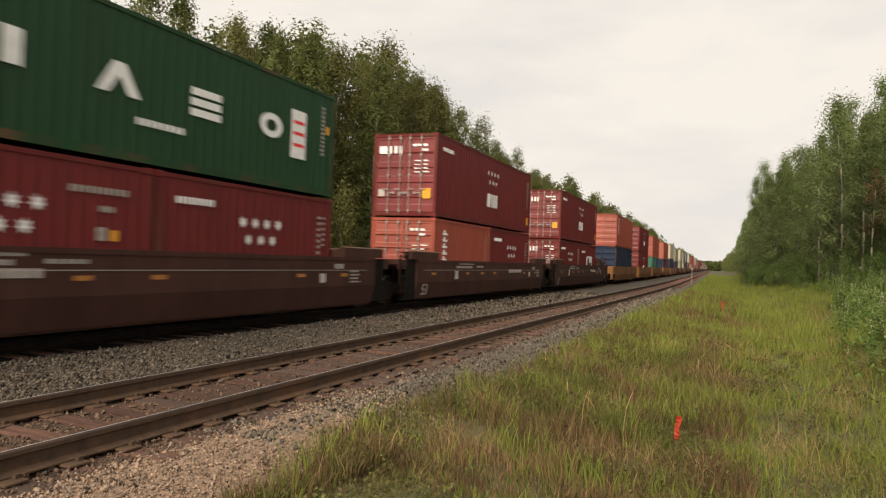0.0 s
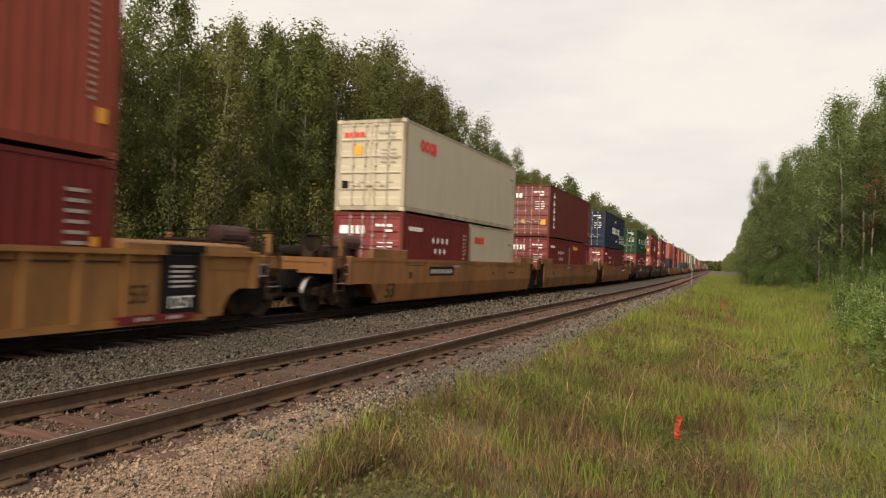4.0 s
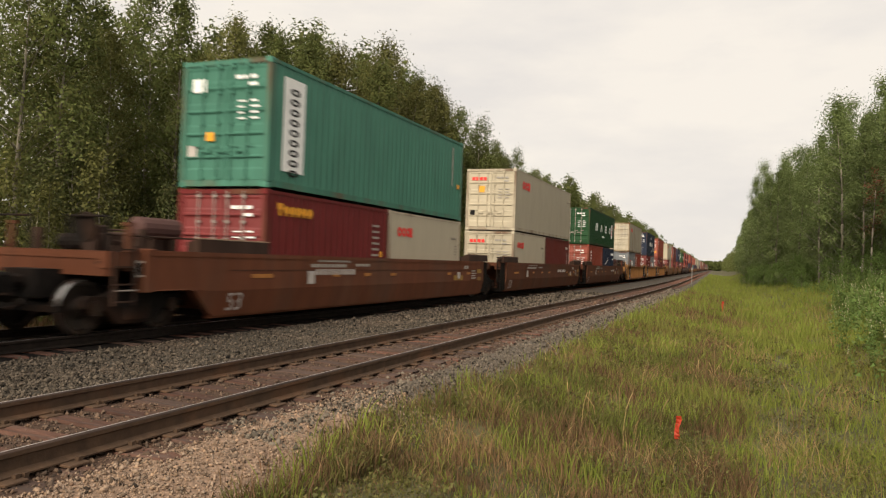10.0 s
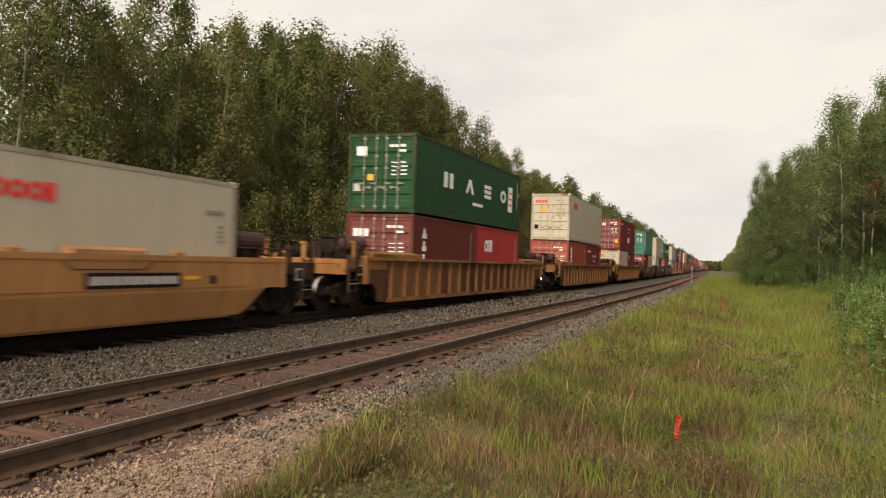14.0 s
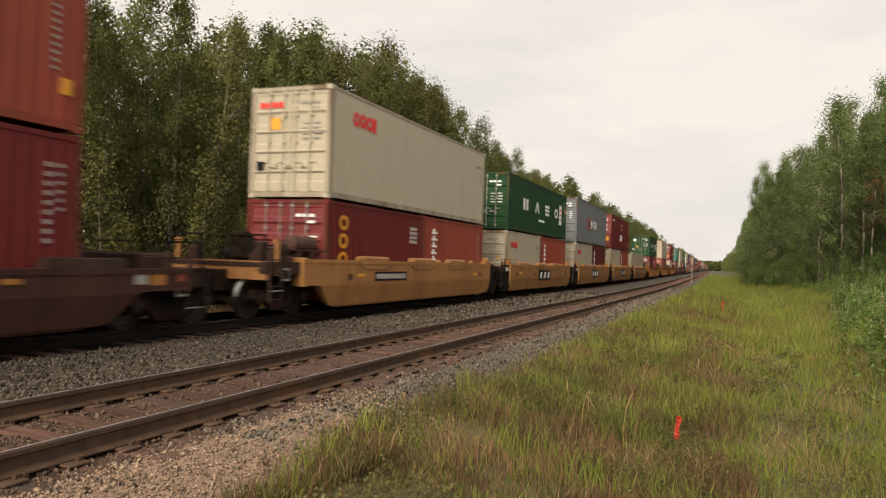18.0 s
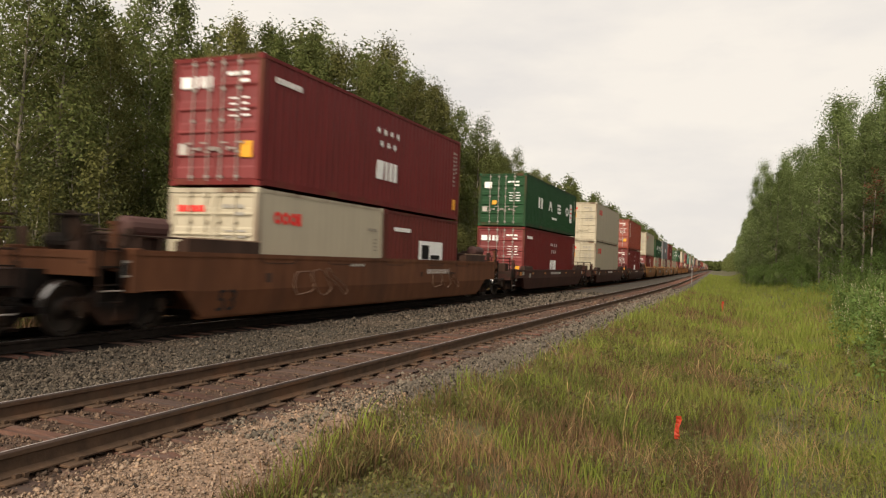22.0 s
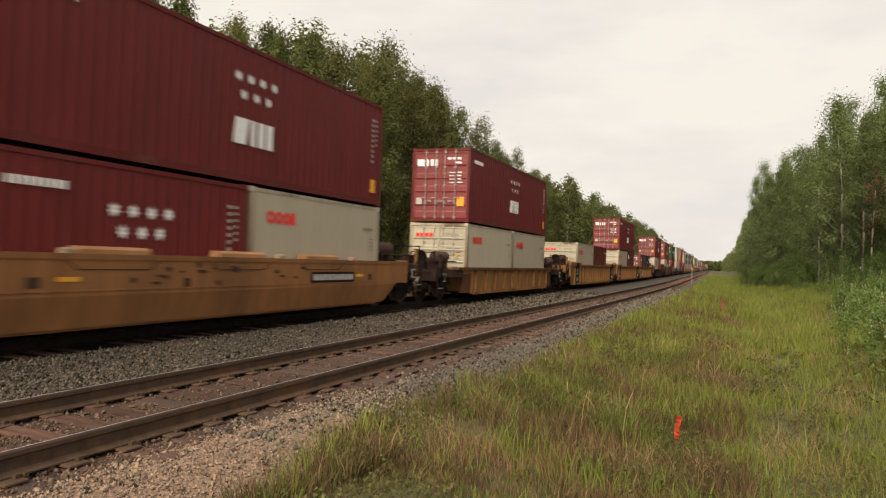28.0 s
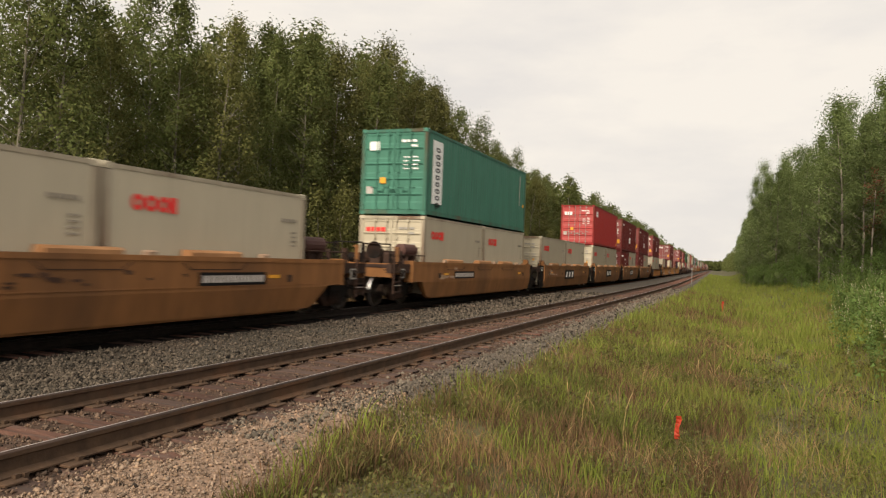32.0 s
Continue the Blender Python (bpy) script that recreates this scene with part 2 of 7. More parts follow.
THICKET_LEAF = material("thicket_leaves", (0.070, 0.080, 0.030), 0.6, spread=0.3, grain=0.5, bump=0, per_island=0.2, translucent=0.3, tint=(0.098, 0.090, 0.034), specular=0.1)
SLATE = material("blackened_end_plate", (0.012, 0.0098, 0.0085), 0.85, specular=0.06, spread=0.3, grain=3, stain=(0.03, 0.02, 0.014), stain_amount=0.5, bump=0.1)
STRAW = material("straw_grass", (0.27, 0.190, 0.085), 0.8, spread=0.3, grain=1, bump=0, per_island=0.4, translucent=0.25, specular=0.2)
LOWLEAF = material("low_weed_leaves", (0.112, 0.112, 0.034), 0.65, spread=0.35, grain=1.2, bump=0, per_island=0.5, translucent=0.3, tint=(0.135, 0.100, 0.040), specular=0.25)
NUMBERBLACK = material("black_number_paint", (0.010, 0.009, 0.009), 0.7, spread=0.2, bump=0)
WORNROD = material("worn_rod_steel", (0.30, 0.265, 0.24), 0.6, 0.25, spread=0.15, stain=RUST, stain_amount=0.5, stain_scale=3, bump=0.05)
TRACKSTONE = material("dirty_track_stones", (0.084, 0.052, 0.034), 0.9, spread=0.3, grain=12, stain=(0.05, 0.03, 0.021), stain_amount=0.5, stain_scale=0.6,
                      bump=0.3, bump_scale=60, per_island=0.9, tint=(0.15, 0.105, 0.077))
RESERVOIR = paint("dull_purple_brown_tank", (0.075, 0.038, 0.034), stain=(0.10, 0.05, 0.03), amount=0.5, rough=0.7, spread=0.2)
TUFT = material("dark_tufted_grass", (0.102, 0.108, 0.030), 0.7, spread=0.35, grain=0.5, stain=(0.130, 0.070, 0.040), stain_amount=0.9, stain_scale=0.6, bump=0, per_island=0.35, translucent=0.3, tint=(0.120, 0.128, 0.034), specular=0.15)
# Paler than the car paints: sunlight on the step tops, painted in
STEPLIT = paint("sunlit_tan_paint", (0.36, 0.185, 0.085), stain=(0.20, 0.09, 0.04), amount=0.4, rough=0.7, spread=0.14)
WEBHALF = paint("rust_streaked_tan_web", (0.165, 0.078, 0.030), stain=(0.060, 0.030, 0.017), amount=0.85, rough=0.85, spread=0.3)
SCRAWL = material("faint_scrawl_paint", (0.21, 0.125, 0.085), 0.7, spread=0.3, grain=4, bump=0)
AMBER = material("faded_amber_marking", (0.34, 0.14, 0.03), 0.65, spread=0.2, stain=DIRT, stain_amount=0.4, bump=0)
OLDYELLOW = material("faded_yellow_patch", (0.27, 0.15, 0.03), 0.75, spread=0.25, stain=(0.11, 0.05, 0.025), stain_amount=0.6, stain_scale=3, bump=0)
SCRAPE = material("pale_scraped_paint", (0.34, 0.23, 0.155), 0.75, spread=0.3, grain=6, bump=0)
WEBTAN = paint("dusty_yellow_web", (0.245, 0.122, 0.043), stain=(0.13, 0.062, 0.025), amount=0.6, rough=0.8, spread=0.25)
FADEDRED = material("faded_red_lettering", (0.26, 0.060, 0.032), 0.7, spread=0.25, stain=(0.24, 0.10, 0.035), stain_amount=0.6, stain_scale=2.5, bump=0)
# Darker copy of the dark car paint, with the web's shade in its colour
WEBSHADE = paint("shaded_car_web", (0.030, 0.018, 0.014), stain=(0.055, 0.03, 0.02), amount=0.5, rough=0.8, spread=0.25)


# ---- mesh building ----
class Shape:
    """Collects vertices and faces; each shape becomes one mesh."""

    def __init__(self):
        self.v, self.f, self.mi = [], [], []

    def add(self, verts, faces, slot=0):
        o = len(self.v)
        self.v.extend(verts)
        self.f.extend(tuple(i + o for i in q) for q in faces)
        self.mi.extend([slot] * len(faces))
        return self

    def box(self, x0, x1, y0, y1, z0, z1, slot=0):
        v = [(x, y, z) for z in (z0, z1) for y in (y0, y1) for x in (x0, x1)]
        return self.add(v, [(0, 2, 3, 1), (4, 5, 7, 6), (0, 1, 5, 4), (2, 6, 7, 3), (0, 4, 6, 2), (1, 3, 7, 5)], slot)

    def block(self, x0, x1, y0, y1, z0, z1, c=0.02, slot=0):
        """A box whose upright and upper edges are chamfered by c."""
        def ring(x0, x1, y0, y1, z):
            return [(x0 + c, y0, z), (x1 - c, y0, z), (x1, y0 + c, z), (x1, y1 - c, z), (x1 - c, y1, z), (x0 + c, y1, z), (x0, y1 - c, z), (x0, y0 + c, z)]
        v = ring(x0, x1, y0, y1, z0) + ring(x0, x1, y0, y1, z1 - c) + ring(x0 + c, x1 - c, y0 + c, y1 - c, z1)
        f = [tuple(range(7, -1, -1)), tuple(range(16, 24))]
        for k in (0, 8):
            f += [(k + i, k + (i + 1) % 8, k + 8 + (i + 1) % 8, k + 8 + i) for i in range(8)]
        return self.add(v, f, slot)

    def tube(self, a, b, r, r2=None, n=8, slot=0):
        a, b = Vector(a), Vector(b)
        r2 = r if r2 is None else r2
        d = (b - a).normalized()
        s = d.cross(Vector((0, 0, 1)) if abs(d.z) < 0.9 else Vector((1, 0, 0))).normalized()
        t = d.cross(s)
        v = []
        for p, q in ((a, r), (b, r2)):
            for i in range(n):
                w = 2 * math.pi * i / n
                v.append(tuple(p + s * (q * math.cos(w)) + t * (q * math.sin(w))))
        f = [(i, (i + 1) % n, n + (i + 1) % n, n + i) for i in range(n)] + [tuple(range(n - 1, -1, -1)), tuple(range(n, 2 * n))]
        return self.add(v, f, slot)

    def prism(self, poly, axis, lo, hi, slot=0):
        """A polygon drawn in the plane across axis, pulled from lo to hi."""
        n = len(poly)
        def at(p, w):
            return {"x": (w, *p), "y": (p[0], w, p[1]), "z": (*p, w)}[axis]
        v = [at(p, lo) for p in poly] + [at(p, hi) for p in poly]
        f = [(i, (i + 1) % n, n + (i + 1) % n, n + i) for i in range(n)] + [tuple(range(n - 1, -1, -1)), tuple(range(n, 2 * n))]
        return self.add(v, f, slot)

    def loft(self, rings, slot=0, close=True):
        n = len(rings[0])
        v = [p for r in rings for p in r]
        f = [(k * n + i, k * n + (i + 1) % n, (k + 1) * n + (i + 1) % n, (k + 1) * n + i) for k in range(len(rings) - 1) for i in range(n)]
        if close:
            f += [tuple(range(n - 1, -1, -1)), tuple(range((len(rings) - 1) * n, len(rings) * n))]
        return self.add(v, f, slot)

    def mesh(self, name, mats, smooth=False):
        me = bpy.data.meshes.new(name)
        me.from_pydata(self.v, [], self.f)
        for m in (mats if isinstance(mats, (list, tuple)) else [mats]):
            me.materials.append(m)
        if any(self.mi):
            me.polygons.foreach_set("material_index", self.mi)
        bm = bmesh.new()
        bm.from_mesh(me)
        bmesh.ops.recalc_face_normals(bm, faces=bm.faces)
        bm.to_mesh(me)
        bm.free()
        if smooth:
            me.shade_smooth()
        return me


def part(name, shape, mats, parent, label="", m=None, smooth=False):
    """One mesh object under a thing or under a part; shape is a Shape or a mesh that is shared."""
    me = shape.mesh(name, mats, smooth) if isinstance(shape, Shape) else shape
    ob = new(name, me)
    ob.parent = parent
    if m is not None:
        ob.matrix_basis = m
    if label:
        ob["label"] = label
    if name.endswith("_marking") or name in ("panel_writing", "block_writing", "pocket_seam", "paint_scrape", "soot_smear", "seam_line", "yellow_patch", "placard", "air_hose", "tank_bracket", "drain_plate", "reflector_stripe", "star_sign", "sign", "upright_sign", "seed_tuft", "logo", "leaves", "stem", "warning_sticker"):
        ob["kind"] = "stuff"
    return ob


def thing(name, label, category, group="", kind="", m=None):
    ob = tagged(new(name), label, category, group, kind)
    ob.empty_display_size = 0.5
    if m is not None:
        ob.matrix_basis = m
    return ob


def cloud_mesh(name, v, f, mats, mi=None):
    """A large mesh from arrays of vertices and of equal faces."""
    me = bpy.data.meshes.new(name)
    v, f = np.asarray(v, np.float32), np.asarray(f, np.int32)
    k = f.shape[1]
    me.vertices.add(len(v))
    me.vertices.foreach_set("co", v.ravel())
    me.loops.add(f.size)
    me.loops.foreach_set("vertex_index", f.ravel())
    me.polygons.add(len(f))
    me.polygons.foreach_set("loop_start", np.arange(0, f.size, k, dtype=np.int32))
    for m in mats:
        me.materials.append(m)
    if mi is not None:
        me.polygons.foreach_set("material_index", np.asarray(mi, np.int32))
    me.update(calc_edges=True)
    return me


def along(profile, ys, closed=False):
    """A profile of (across, up) swept along the line of the tracks."""
    s = Shape()
    rings = [[(u - bend(y), y, z) for u, z in profile] for y in ys]
    n = len(profile)
    v = [p for r in rings for p in r]
    m = n if closed else n - 1
    f = [(k * n + i, k * n + (i + 1) % n, (k + 1) * n + (i + 1) % n, (k + 1) * n + i) for k in range(len(rings) - 1) for i in range(m)]
    return s.add(v, f)


LINE = [-40, -20, 0, 15, 29.4, 35, 41, 47, 53, 59, 65, 71, 77, 83, 88.2, 110, 160, 240, 400, 700, 1200, 1900]


# ---- ground ----
def ground_height(u, y):
    """Height of the earth at u across the line and y along it."""
    knots = [(-4000, -0.9), (-40, -0.9), (-15.0, -0.9), (-12.0, -0.5), (-4.2, -0.42), (-3.2, -0.40), (-1.6, -0.62), (0.5, -0.85), (2.4, -0.85), (4.0, -0.45), (6.0, 0.15), (9.0, 0.9), (13.0, 1.6), (20.0, 2.1), (4000, 2.3)]
    z = knots[-1][1]
    for (a, p), (b, q) in zip(knots, knots[1:]):
        if u <= b:
            z = p + (q - p) * (u - a) / (b - a)
            break
    near = min(1.0, max(0.0, (6.5 - y) / 4.0))
    if u > -3.4:
        z = z + near * (-0.30 - z)
    return z


us = [-2500, -600, -200, -80, -40, -25, -18, -15, -12, -8, -4.2, -3.6, -3.2, -2.6, -2, -1.4, -0.8, -0.2, 0.5, 1.2, 1.9, 2.6, 3.2, 4, 5, 6, 7.5, 9, 11, 13, 16, 20, 30, 70, 200, 700, 2500]
ys = [-300, -100, -40, -20, -10, -5] + [-2 + 1.1 * i for i in range(30)] + [32 + 4 * i for i in range(15)] + [95, 110, 140, 180, 240, 320, 450, 700, 1100, 1900, 3500]
s = Shape()
for y in ys:
    for u in us:
        j = 0.035 * noise.noise((u * 1.3, y * 1.3, 0.0)) if -3.2 < u < 12 and y < 100 else 0.0
        s.v.append((u - bend(y), y, ground_height(u, y) + j))
w = len(us)
s.f = [(k * w + i, k * w + i + 1, (k + 1) * w + i + 1, (k + 1) * w + i) for k in range(len(ys) - 1) for i in range(w - 1)]
s.mi = [0] * len(s.f)
tagged(new("ground", s.mesh("ground", SOIL, True)), "grassy earth with a shallow ditch beside the railway", "ground", kind="structure")

BED_TOP = -0.20
bed = [(-15.2, -0.95), (-13.0, -0.26), (-12.6, BED_TOP - 0.02), (-9.4, BED_TOP - 0.01), (-8.6, BED_TOP - 0.05), (-7.2, BED_TOP - 0.05), (-6.7, BED_TOP - 0.015), (-4.35, BED_TOP - 0.035), (-3.75, BED_TOP - 0.10), (-3.1, -0.46), (-3.0, -0.55)]
fine = [-40, -20, -10] + [0.5 * i for i in range(0, 80)] + LINE[7:]
tagged(new("ballast_bed", along(bed, sorted(set(fine))).mesh("ballast_bed", BED)), "grey crushed-stone ballast under both tracks", "ballast", kind="structure")
crib = [(NEAR_X - 1.25, BED_TOP - 0.03), (NEAR_X - 1.15, BED_TOP - 0.014), (NEAR_X + 1.1, BED_TOP - 0.014), (NEAR_X + 1.3, BED_TOP - 0.05)]
tagged(new("track_dirt", along(crib, sorted(set(fine))).mesh("track_dirt", CRIB)), "rusty brown dirt packed between the ties", "dirt", kind="structure")

# strip of ballast darkened in colour for the train's shade
shade_strip = [(TRAIN_X - 1.5, BED_TOP - 0.03), (TRAIN_X - 1.4, BED_TOP), (TRAIN_X + 1.15, BED_TOP), (TRAIN_X + 1.3, BED_TOP - 0.03)]
tagged(new("fouled_ballast", along(shade_strip, sorted(set(fine))).mesh("fouled_ballast", UNDERSHADE)), "ballast strip coloured dark for the shade under the train", "ballast", kind="structure")

sandy = [(NEAR_X + 0.95, BED_TOP - 0.035), (NEAR_X + 1.15, BED_TOP - 0.010), (-3.85, BED_TOP - 0.045), (-3.1, -0.43), (-2.7, -0.47)]
tagged(new("sandy_shoulder", along(sandy, [-20, -12] + [-8 + 0.5 * i for i in range(31)]).mesh("sandy_shoulder", SAND)), "sandy brown gravel beside the near rail", "gravel", kind="structure")

bank = [(-4.15, BED_TOP - 0.030), (-3.9, BED_TOP - 0.060), (-3.72, BED_TOP - 0.108), (-3.1, -0.452), (-3.02, -0.54)]
tagged(new("gravel_bank", along(bank, [6.4 + 0.6 * i for i in range(57)] + LINE[6:]).mesh("gravel_bank", BANKBED)), "pale grey gravel bank beside the near rail", "gravel", kind="structure")

# ---- tracks ----
RAIL = [(-0.0375, -0.005), (-0.034, 0.0), (-0.018, 0.0006), (0.032, 0.0), (0.0375, -0.005), (0.037, -0.036), (0.010, -0.052), (0.009, -0.135), (0.076, -0.160), (0.076, -0.172), (-0.076, -0.172), (-0.076, -0.160), (-0.009, -0.135), (-0.010, -0.052), (-0.037, -0.036)]


def worn_tie(seed):
    """A timber with rounded, split and uneven edges."""
    g = random.Random(seed)
    rings, xs = [], [-1.30 + g.uniform(0, 0.1), -1.22, -0.8, -0.4, 0.0, 0.4, 0.8, 1.2, 1.30 - g.uniform(0, 0.14)]
    for i, x in enumerate(xs):
        w0, w1 = 0.115 + g.uniform(-0.018, 0.008), 0.115 + g.uniform(-0.018, 0.008)
        t = g.uniform(-0.012, 0.004) - (0.025 if i in (0, len(xs) - 1) else 0)
        c = g.uniform(0.010, 0.026)
        rings.append([(x, -w0, -0.17), (x, -w0, t - c), (x, -w0 + c, t), (x, -0.02, t - g.uniform(0, 0.012)), (x, 0.03, t - g.uniform(0, 0.008)), (x, w1 - c, t), (x, w1, t - c), (x, w1, -0.17)])
    return Shape().loft(rings).mesh("tie", TIEWOOD)


TIES = [worn_tie(i) for i in range(6)]
plate_mesh = Shape().block(-0.18, 0.18, -0.095, 0.095, 0.0, 0.018, 0.006).box(-0.125, -0.085, -0.07, -0.03, 0.018, 0.05).box(0.085, 0.125, 0.03, 0.07, 0.018, 0.05).mesh("tie_plate", RAILSIDE)
anchor_mesh = Shape().box(-0.10, 0.10, -0.018, 0.018, -0.035, 0.012).mesh("rail_anchor", RAILSIDE)


def track(name, centre, tie_from, tie_to, plates_to, label, steel):
    t = thing(name, label, "railway track", kind="structure")
    for side in (-1, 1):
        sh = along([(centre + side * 0.7525 + a, z) for a, z in RAIL], LINE, True)
        me = sh.mesh("rail", [steel, RAILTOP, RAILHEAD])
        for p in me.polygons:
            if abs(p.normal.z) > 0.5 and p.center.z > -0.02:
                p.material_index = 1 if p.index % len(RAIL) == 1 else 2
        part("rail", me, None, t, "rusty steel rail with a polished head")
    rnd = random.Random(5 + int(-centre))
    y = tie_from
    while y < tie_to:
        ang = bend_angle(y) + rnd.uniform(-1.5, 1.5)
        x = centre - bend(y)
        part("tie", rnd.choice(TIES), None, t, m=pose(x + rnd.uniform(-0.10, 0.08), y + rnd.uniform(-0.05, 0.05), -0.188 + rnd.uniform(-0.014, 0.003), rnd.uniform(-1.5, 1.5), rnd.uniform(-0.5, 0.6), ang + rnd.uniform(-1.5, 1.5)))
        if 0.5 < y < plates_to:
            for side in (-1, 1):
                part("tie_plate", plate_mesh, None, t, m=pose(x + side * 0.7525, y, -0.190, 0, 0, ang))
                if rnd.random() < 0.6:
                    part("rail_anchor", anchor_mesh, None, t, m=pose(x + side * 0.7525, y + 0.14, -0.165, 0, 0, ang))
        y += 0.53
    far = Shape()
    while y < 420:
        x = centre - bend(y)
        far.box(x - 1.3, x + 1.3, y - 0.115, y + 0.115, -0.35, -0.189)
        y += 0.53
    tagged(part("distant_ties", far, TIEWOOD, t), kind="stuff")
    return t


track("near_track", NEAR_X, -9.6, 80, 22, "empty railway track with weathered rusty ties", RAILSIDE)
track("far_track", TRAIN_X, -5.0, 38, 0, "railway track that carries the train", SHADEDRAIL)

# loose stones on the ballast
rng = np.random.default_rng(11)
STONE_V = np.array([(1, 0.1, 0), (0.1, 1, 0.1), (-1, 0, -0.1), (0, -1, 0), (0.1, 0, 0.9), (0, 0.1, -0.9)])
STONE_F = np.array([(0, 1, 4), (1, 2, 4), (2, 3, 4), (3, 0, 4), (1, 0, 5), (2, 1, 5), (3, 2, 5), (0, 3, 5)])


def scatter_stones(name, n, u0, u1, y0, y1, size, top, label, mat, power=1.6):
    yy = y0 * (y1 / y0) ** (rng.random(n) ** power)
    uu = rng.uniform(u0, u1, n)
    r = size * np.clip(np.exp(rng.normal(-0.08, 0.42, n)), 0.35, 2.4) * np.clip(yy / 13, 1.0, 2.4)
    proto = STONE_V[None] * rng.uniform(0.65, 1.3, (n, 6, 1)) + rng.normal(0, 0.16, (n, 6, 3))
    proto = proto * rng.uniform(0.6, 1.2, (n, 1, 3))
    a = rng.uniform(0, 2 * np.pi, n)
    ca, sa = np.cos(a)[:, None], np.sin(a)[:, None]
    x = proto[..., 0] * ca - proto[..., 1] * sa
    y = proto[..., 0] * sa + proto[..., 1] * ca
    z = proto[..., 2]
    px = uu - np.array([bend(q) for q in yy])
    pz = np.array([top(q) for q in uu]) + r * rng.uniform(-0.3, 0.8, n)
    v = np.stack([x * r[:, None] + px[:, None], y * r[:, None] + yy[:, None], z * r[:, None] + pz[:, None]], -1).reshape(-1, 3)
    f = (STONE_F[None] + 6 * np.arange(n)[:, None, None]).reshape(-1, 3)
    tagged(new(name, cloud_mesh(name, v, f, [mat])), label, "stones", kind="stuff")


def sandy_height(u):
    for (a, p), (b, q) in zip(sandy, sandy[1:]):
        if u <= b:
            return p + (q - p) * (u - a) / (b - a)
    return -0.47


def bed_height(u):
    for (a, p), (b, q) in zip(bed, bed[1:]):
        if u <= b:
            return p + (q - p) * (u - a) / (b - a)
    return -0.5


def bank_height(u):
    for (a, p), (b, q) in zip(bank, bank[1:]):
        if a <= u <= b:
            return p + (q - p) * (u - a) / (b - a) + 0.003
    return bed_height(u)


scatter_stones("ballast_stones", 40000, -9.6, -6.55, 4.0, 45, 0.0175, bed_height, "loose grey crushed stones between the tracks", STONES)
scatter_stones("shoulder_stones", 19000, -4.65, -2.95, 2.6, 8.5, 0.0112, sandy_height, "loose brown stones on the sandy shoulder", SHOULDER, 1.2)
scatter_stones("bank_stones", 26000, -4.6, -3.0, 5.6, 60, 0.0165, bank_height, "loose grey stones on the ballast shoulder", BANKSTONE)
scatter_stones("track_stones", 20000, -6.7, -4.3, 2.6, 40, 0.0145, lambda u: BED_TOP - 0.016, "small dirty stones lying between the rails", TRACKSTONE)


# ---- containers ----
HALF_W = 1.219
LOW, HIGH = 2.591, 2.896
LEN40, LEN20 = 12.192, 6.058
WHO = {}
RINGED = ("red_ring", "dirty_ring", "patched_ring")


def corrugated(length_a, length_b, depth, period, base, make):
    """Points of a trapezoid wave from length_a to length_b; make(along, out) gives each point."""
    pts, n = [], max(1, int((length_b - length_a) / period))
    step = (length_b - length_a) / n
    for i in range(n):
        a = length_a + i * step
        pts += [make(a, base), make(a + step * 0.34, base), make(a + step * 0.5, base - depth), make(a + step * 0.84, base - depth)]
    pts.append(make(length_b, base))
    return pts


def slab(s, y0, y1, z0, z1, x=HALF_W + 0.002, slot=0):
    return s.box(x - 0.012, x + 0.003, y0, y1, z0, z1, slot)


def ring_mark(s, y, z, ry, rz, hole=0.5, slot=0, gap=0.0, n=20, x=HALF_W + 0.002):
    """A flat ring on the side; gap leaves a part of it out."""
    v, f = [], []
    a0, a1 = gap / 2, 2 * math.pi - gap / 2
    for i in range(n + 1):
        a = a0 + (a1 - a0) * i / n
        for k in (1.0, hole):
            v.append((x + 0.003, y + ry * k * math.cos(a), z + rz * k * math.sin(a)))
    f = [(2 * i, 2 * i + 2, 2 * i + 3, 2 * i + 1) for i in range(n)]
    return s.add(v, f, slot)


def star_mark(s, y, z, r, slot=0, x=HALF_W + 0.005):
    v = [(x, y + (r if i % 2 == 0 else r * 0.5) * math.sin(math.pi * i / 7), z + (r if i % 2 == 0 else r * 0.5) * math.cos(math.pi * i / 7)) for i in range(14)]
    return s.add(v + [(x, y, z)], [(i, (i + 1) % 14, 14) for i in range(14)], slot)


def bars(s, y0, y1, z0, z1, n, slot=0, axis="y", x=HALF_W + 0.002, fill=0.68):
    """A row of plain bars that stands for writing."""
    for i in range(n):
        if axis == "y":
            a = y0 + (y1 - y0) * i / n
            slab(s, a, a + (y1 - y0) / n * fill, z0, z1, x, slot)
        else:
            a = z0 + (z1 - z0) * i / n
            slab(s, y0, y1, a, a + (z1 - z0) / n * fill, x, slot)
    return s


